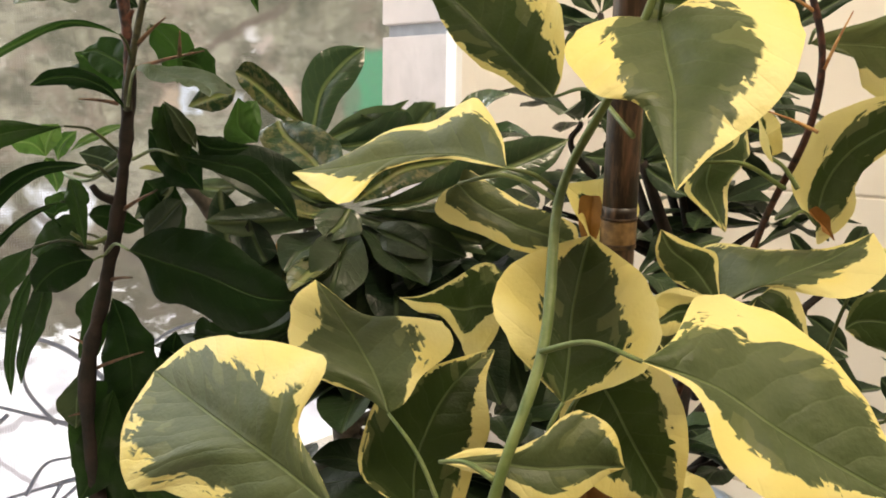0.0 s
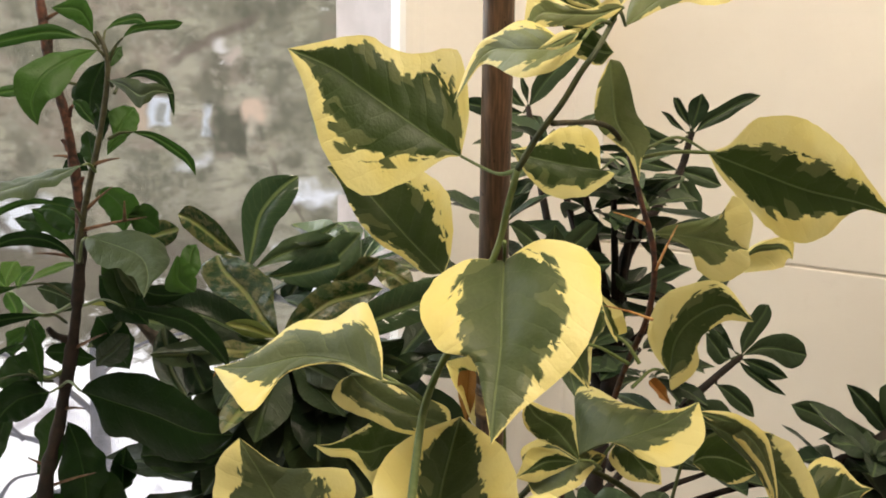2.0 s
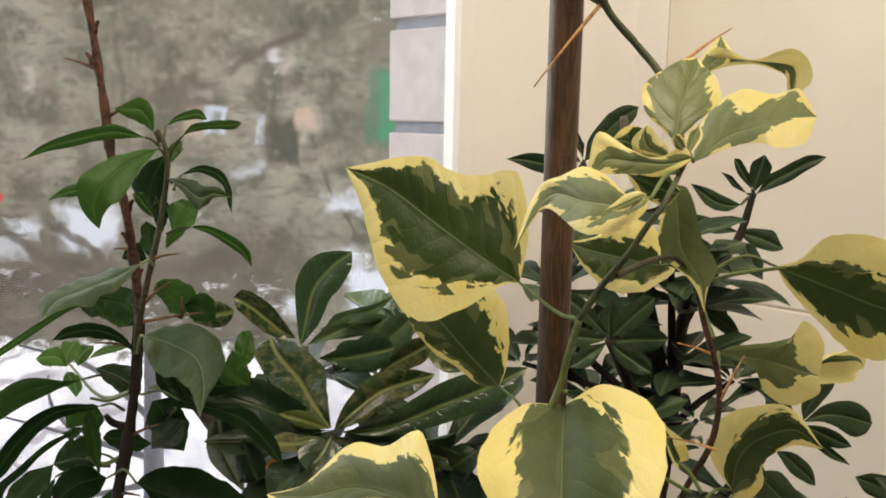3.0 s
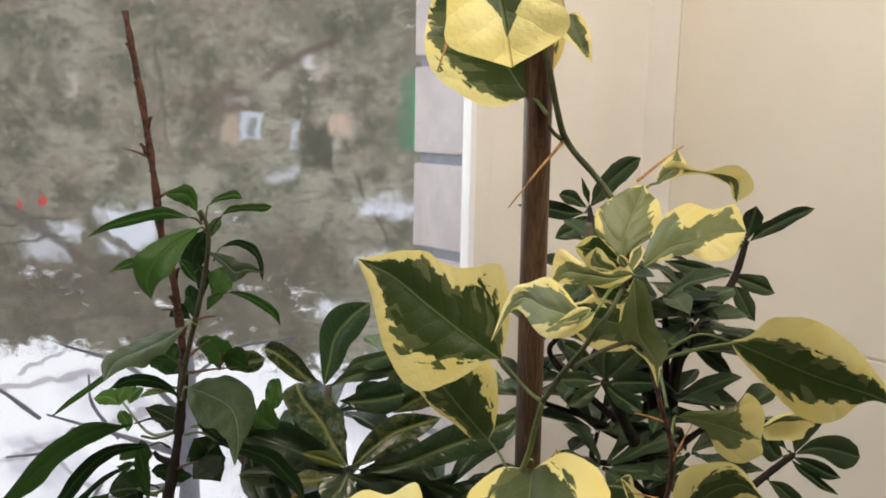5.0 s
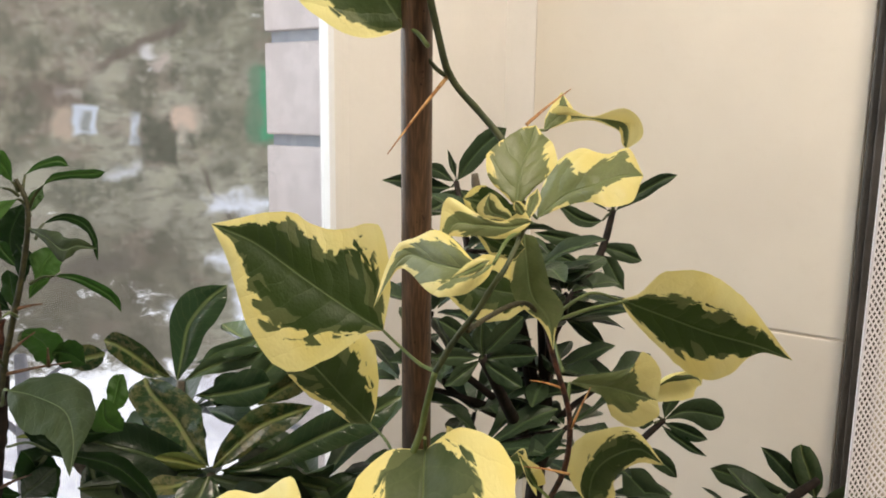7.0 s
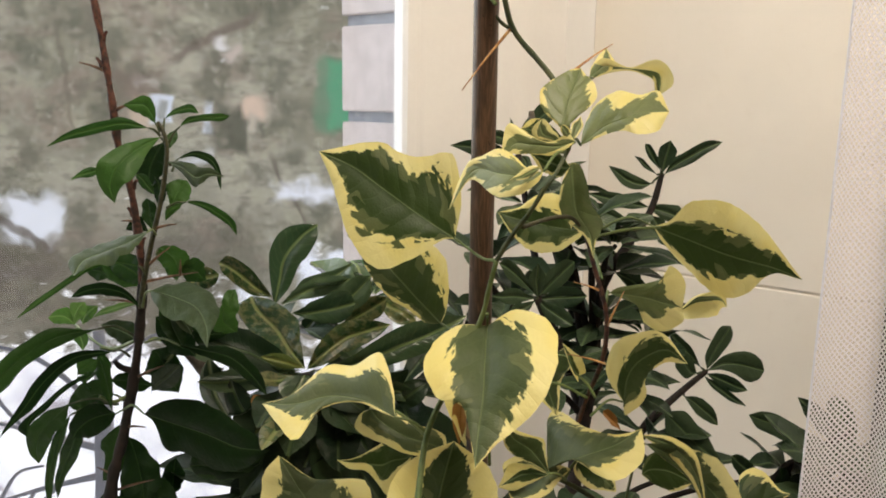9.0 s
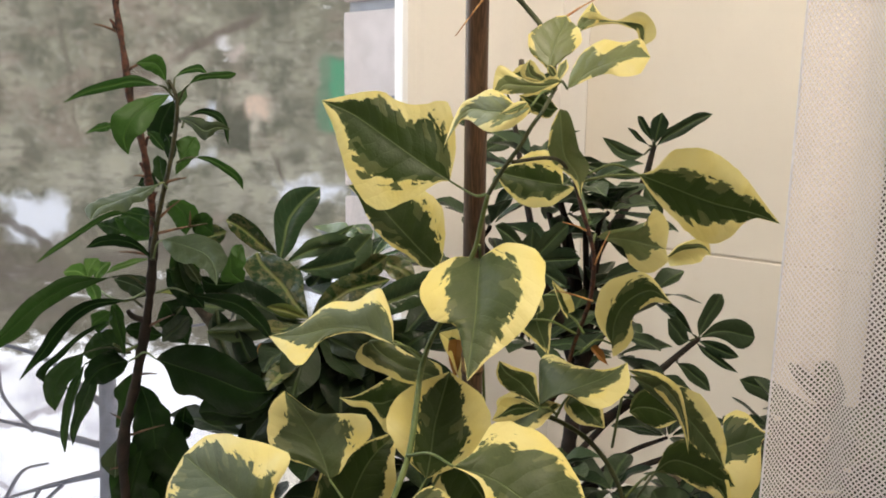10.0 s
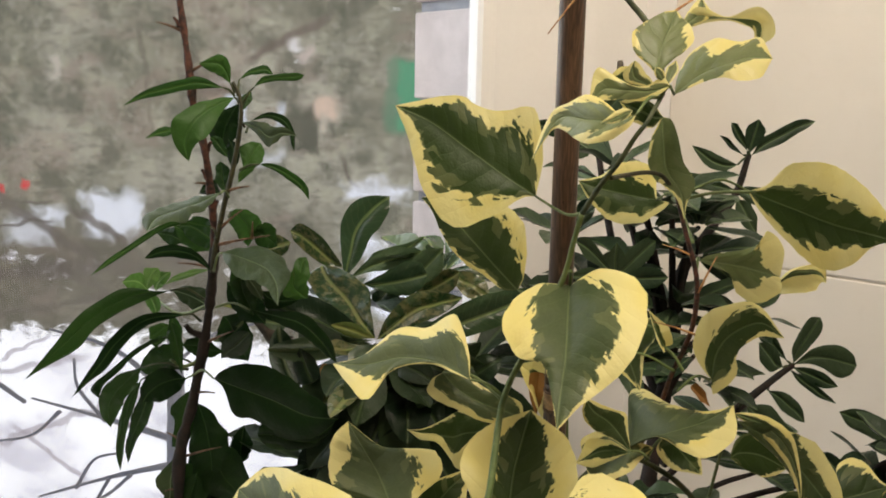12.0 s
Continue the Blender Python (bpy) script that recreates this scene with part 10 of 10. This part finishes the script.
def low_plant():
    plant = thing("small_rosette_plant", (0.395, 0.66, 0.862), "low succulent with rosettes of oval dark leaves", "plant")
    L = ROSETTE_LEAF
    stem(plant, DARK_BARK, [(0.395, 0.66, 0.85), (0.43, 0.68, 0.92), (0.49, 0.70, 0.955), (0.528, 0.708, 0.975)], 0.008, 0.004)
    stem(plant, DARK_BARK, [(0.395, 0.66, 0.85), (0.375, 0.63, 0.895), (0.36, 0.61, 0.902)], 0.006, 0.003, "branch")
    leaf(plant, L, (0.526, 0.720, 0.941), (0.413, 0.710, 0.991), 0.0, (0.078, -0.997, -0.024), spine=((-0.00, 0.00, 0.01), (0.26, 0.52, 0.78), (-0.00, -0.00, -0.00)), left=((0.02, 0.05, 0.08, 0.09, 0.08), (0.01, 0.00, 0.00, -0.00, 0.01), (0.02, 0.02, 0.02, 0.02, 0.02)), right=((0.02, 0.06, 0.08, 0.10, 0.08), (0.02, 0.02, 0.02, 0.02, 0.03), (0.02, 0.02, 0.02, 0.02, 0.02)))
    leaf(plant, L, (0.521, 0.720, 0.956), (0.465, 0.710, 1.012), 0.0, (0.089, -0.992, -0.088), spine=((0.01, 0.02, 0.02), (0.24, 0.51, 0.77), (-0.00, -0.00, -0.00)), left=((0.04, 0.11, 0.12, 0.12, 0.06), (0.02, 0.02, 0.02, 0.02, 0.01), (0.02, 0.02, 0.02, 0.02, 0.02)), right=((0.03, 0.10, 0.12, 0.11, 0.06), (0.02, 0.02, 0.02, 0.02, 0.02), (0.02, 0.02, 0.02, 0.02, 0.02)))
    leaf(plant, GLOSSY_LEAF, (0.535, 0.720, 0.948), (0.507, 0.710, 1.014), 0.0, (0.033, -0.990, -0.136), spine=((0.00, -0.00, -0.02), (0.24, 0.53, 0.83), (-0.00, -0.00, -0.00)), left=((0.06, 0.16, 0.21, 0.20, 0.13), (0.04, 0.06, 0.07, 0.07, 0.09), (0.02, 0.03, 0.03, 0.03, 0.03)), right=((0.04, 0.14, 0.18, 0.18, 0.12), (0.01, -0.02, -0.03, -0.04, -0.00), (0.03, 0.03, 0.03, 0.03, 0.03)))
    leaf(plant, L, (0.526, 0.720, 0.939), (0.471, 0.710, 0.943), 0.0, (0.181, -0.983, 0.025), spine=((0.05, 0.06, 0.02), (0.27, 0.55, 0.84), (-0.00, -0.00, -0.00)), left=((0.02, 0.10, 0.16, 0.18, 0.12), (0.03, 0.02, 0.00, -0.02, -0.01), (0.03, 0.03, 0.03, 0.03, 0.03)), right=((0.05, 0.13, 0.20, 0.21, 0.14), (0.03, 0.04, 0.05, 0.06, 0.05), (0.03, 0.03, 0.03, 0.03, 0.03)))
    leaf(plant, L, (0.530, 0.720, 0.933), (0.478, 0.710, 0.911), 0.0, (0.146, -0.984, 0.097), spine=((-0.02, -0.01, -0.01), (0.24, 0.51, 0.79), (-0.00, -0.00, -0.00)), left=((0.02, 0.12, 0.18, 0.17, 0.10), (0.01, -0.01, -0.03, -0.02, -0.00), (0.03, 0.03, 0.03, 0.03, 0.03)), right=((0.07, 0.17, 0.22, 0.23, 0.13), (0.03, 0.05, 0.06, 0.05, 0.03), (0.03, 0.03, 0.03, 0.03, 0.03)))
    leaf(plant, L, (0.533, 0.720, 0.932), (0.543, 0.710, 0.896), 0.0, (-0.064, -0.966, 0.249), spine=((-0.04, -0.04, -0.01), (0.22, 0.53, 0.82), (-0.00, -0.00, -0.00)), left=((0.07, 0.27, 0.38, 0.43, 0.17), (-0.02, -0.04, -0.04, 0.00, -0.03), (0.06, 0.06, 0.06, 0.06, 0.06)), right=((0.12, 0.32, 0.44, 0.44, 0.22), (-0.01, 0.00, -0.02, 0.01, -0.02), (0.06, 0.06, 0.06, 0.06, 0.06)))
    leaf(plant, L, (0.536, 0.720, 0.936), (0.582, 0.710, 0.962), 0.0, (-0.167, -0.982, -0.085), spine=((-0.02, -0.01, -0.02), (0.25, 0.52, 0.79), (-0.00, -0.00, -0.00)), left=((0.07, 0.17, 0.25, 0.25, 0.15), (-0.00, -0.00, 0.00, 0.00, -0.00), (0.04, 0.04, 0.04, 0.04, 0.04)), right=((0.02, 0.11, 0.20, 0.19, 0.11), (-0.01, -0.01, -0.02, -0.02, -0.02), (0.04, 0.04, 0.04, 0.04, 0.04)))
    leaf(plant, L, (0.538, 0.720, 0.934), (0.592, 0.710, 0.930), 0.0, (-0.183, -0.983, 0.004), spine=((-0.01, -0.00, 0.03), (0.25, 0.52, 0.80), (-0.00, -0.00, -0.00)), left=((0.06, 0.17, 0.25, 0.25, 0.15), (-0.02, -0.04, -0.05, -0.06, -0.05), (0.04, 0.04, 0.04, 0.04, 0.04)), right=((0.03, 0.13, 0.21, 0.21, 0.11), (-0.01, 0.00, 0.01, 0.01, -0.00), (0.04, 0.04, 0.04, 0.04, 0.04)))
    leaf(plant, L, (0.527, 0.720, 0.930), (0.435, 0.710, 0.915), 0.0, (0.102, -0.994, 0.035), spine=((-0.03, -0.04, -0.05), (0.25, 0.51, 0.77), (-0.00, -0.00, -0.00)), left=((0.02, 0.08, 0.12, 0.13, 0.06), (0.01, -0.00, -0.01, 0.00, 0.01), (0.02, 0.02, 0.02, 0.02, 0.02)), right=((0.04, 0.11, 0.14, 0.17, 0.09), (0.02, 0.03, 0.03, 0.03, 0.01), (0.02, 0.02, 0.02, 0.02, 0.02)))
    leaf(plant, L, (0.412, 0.660, 0.936), (0.374, 0.650, 0.971), 0.0, (0.145, -0.982, -0.121), spine=((-0.01, -0.01, -0.01), (0.26, 0.52, 0.80), (-0.00, -0.00, -0.00)), left=((0.03, 0.09, 0.18, 0.15, 0.09), (0.03, 0.02, 0.01, 0.02, 0.03), (0.03, 0.03, 0.03, 0.03, 0.03)), right=((0.03, 0.10, 0.16, 0.16, 0.11), (0.04, 0.04, 0.05, 0.04, 0.06), (0.03, 0.03, 0.03, 0.03, 0.03)))
    for b, t, w in (((0.306, 0.57, 0.885), (0.279, 0.565, 0.930), 0.050), ((0.389, 0.60, 0.891), (0.335, 0.59, 0.903), 0.038), ((0.402, 0.575, 0.906), (0.358, 0.565, 0.888), 0.036),
                    ((0.37, 0.61, 0.902), (0.410, 0.57, 0.912), 0.040), ((0.39, 0.62, 0.904), (0.440, 0.61, 0.915), 0.036), ((0.42, 0.66, 0.90), (0.47, 0.65, 0.935), 0.030),
                    ((0.43, 0.67, 0.92), (0.425, 0.65, 0.958), 0.026), ((0.44, 0.67, 0.915), (0.485, 0.66, 0.955), 0.026), ((0.33, 0.60, 0.885), (0.345, 0.56, 0.92), 0.036)):
        leaf(plant, L, b, t, w, (CHANCE.uniform(-0.2, 0.2), -0.75, 0.6), form=(0.95, 0.6, 0), sag=0.003, nu=8, nv=12)
    for node, count, seed in (((0.50, 0.62, 0.895), 9, 51), ((0.555, 0.66, 0.925), 9, 52), ((0.455, 0.59, 0.875), 9, 53), ((0.60, 0.62, 0.89), 9, 54), ((0.462, 0.65, 0.962), 9, 58), ((0.475, 0.635, 0.925), 10, 59), ((0.44, 0.62, 0.905), 9, 60), ((0.25, 0.62, 0.90), 8, 55), ((0.33, 0.63, 0.885), 8, 56), ((0.19, 0.60, 0.93), 8, 57)):
        root = (0.395, 0.66, 0.852) if node[0] > 0.3 else (0.198, 0.628, 0.842)
        stem(plant, DARK_BARK, [root, (0.5 * root[0] + 0.5 * node[0], 0.5 * root[1] + 0.5 * node[1], node[2] - 0.008), node], 0.004, 0.002, "branch")
        whorl(plant, L, node, count, 0.058, 0.030, seed, 0.1, form=(1.0, 0.65, 0))


low_plant()
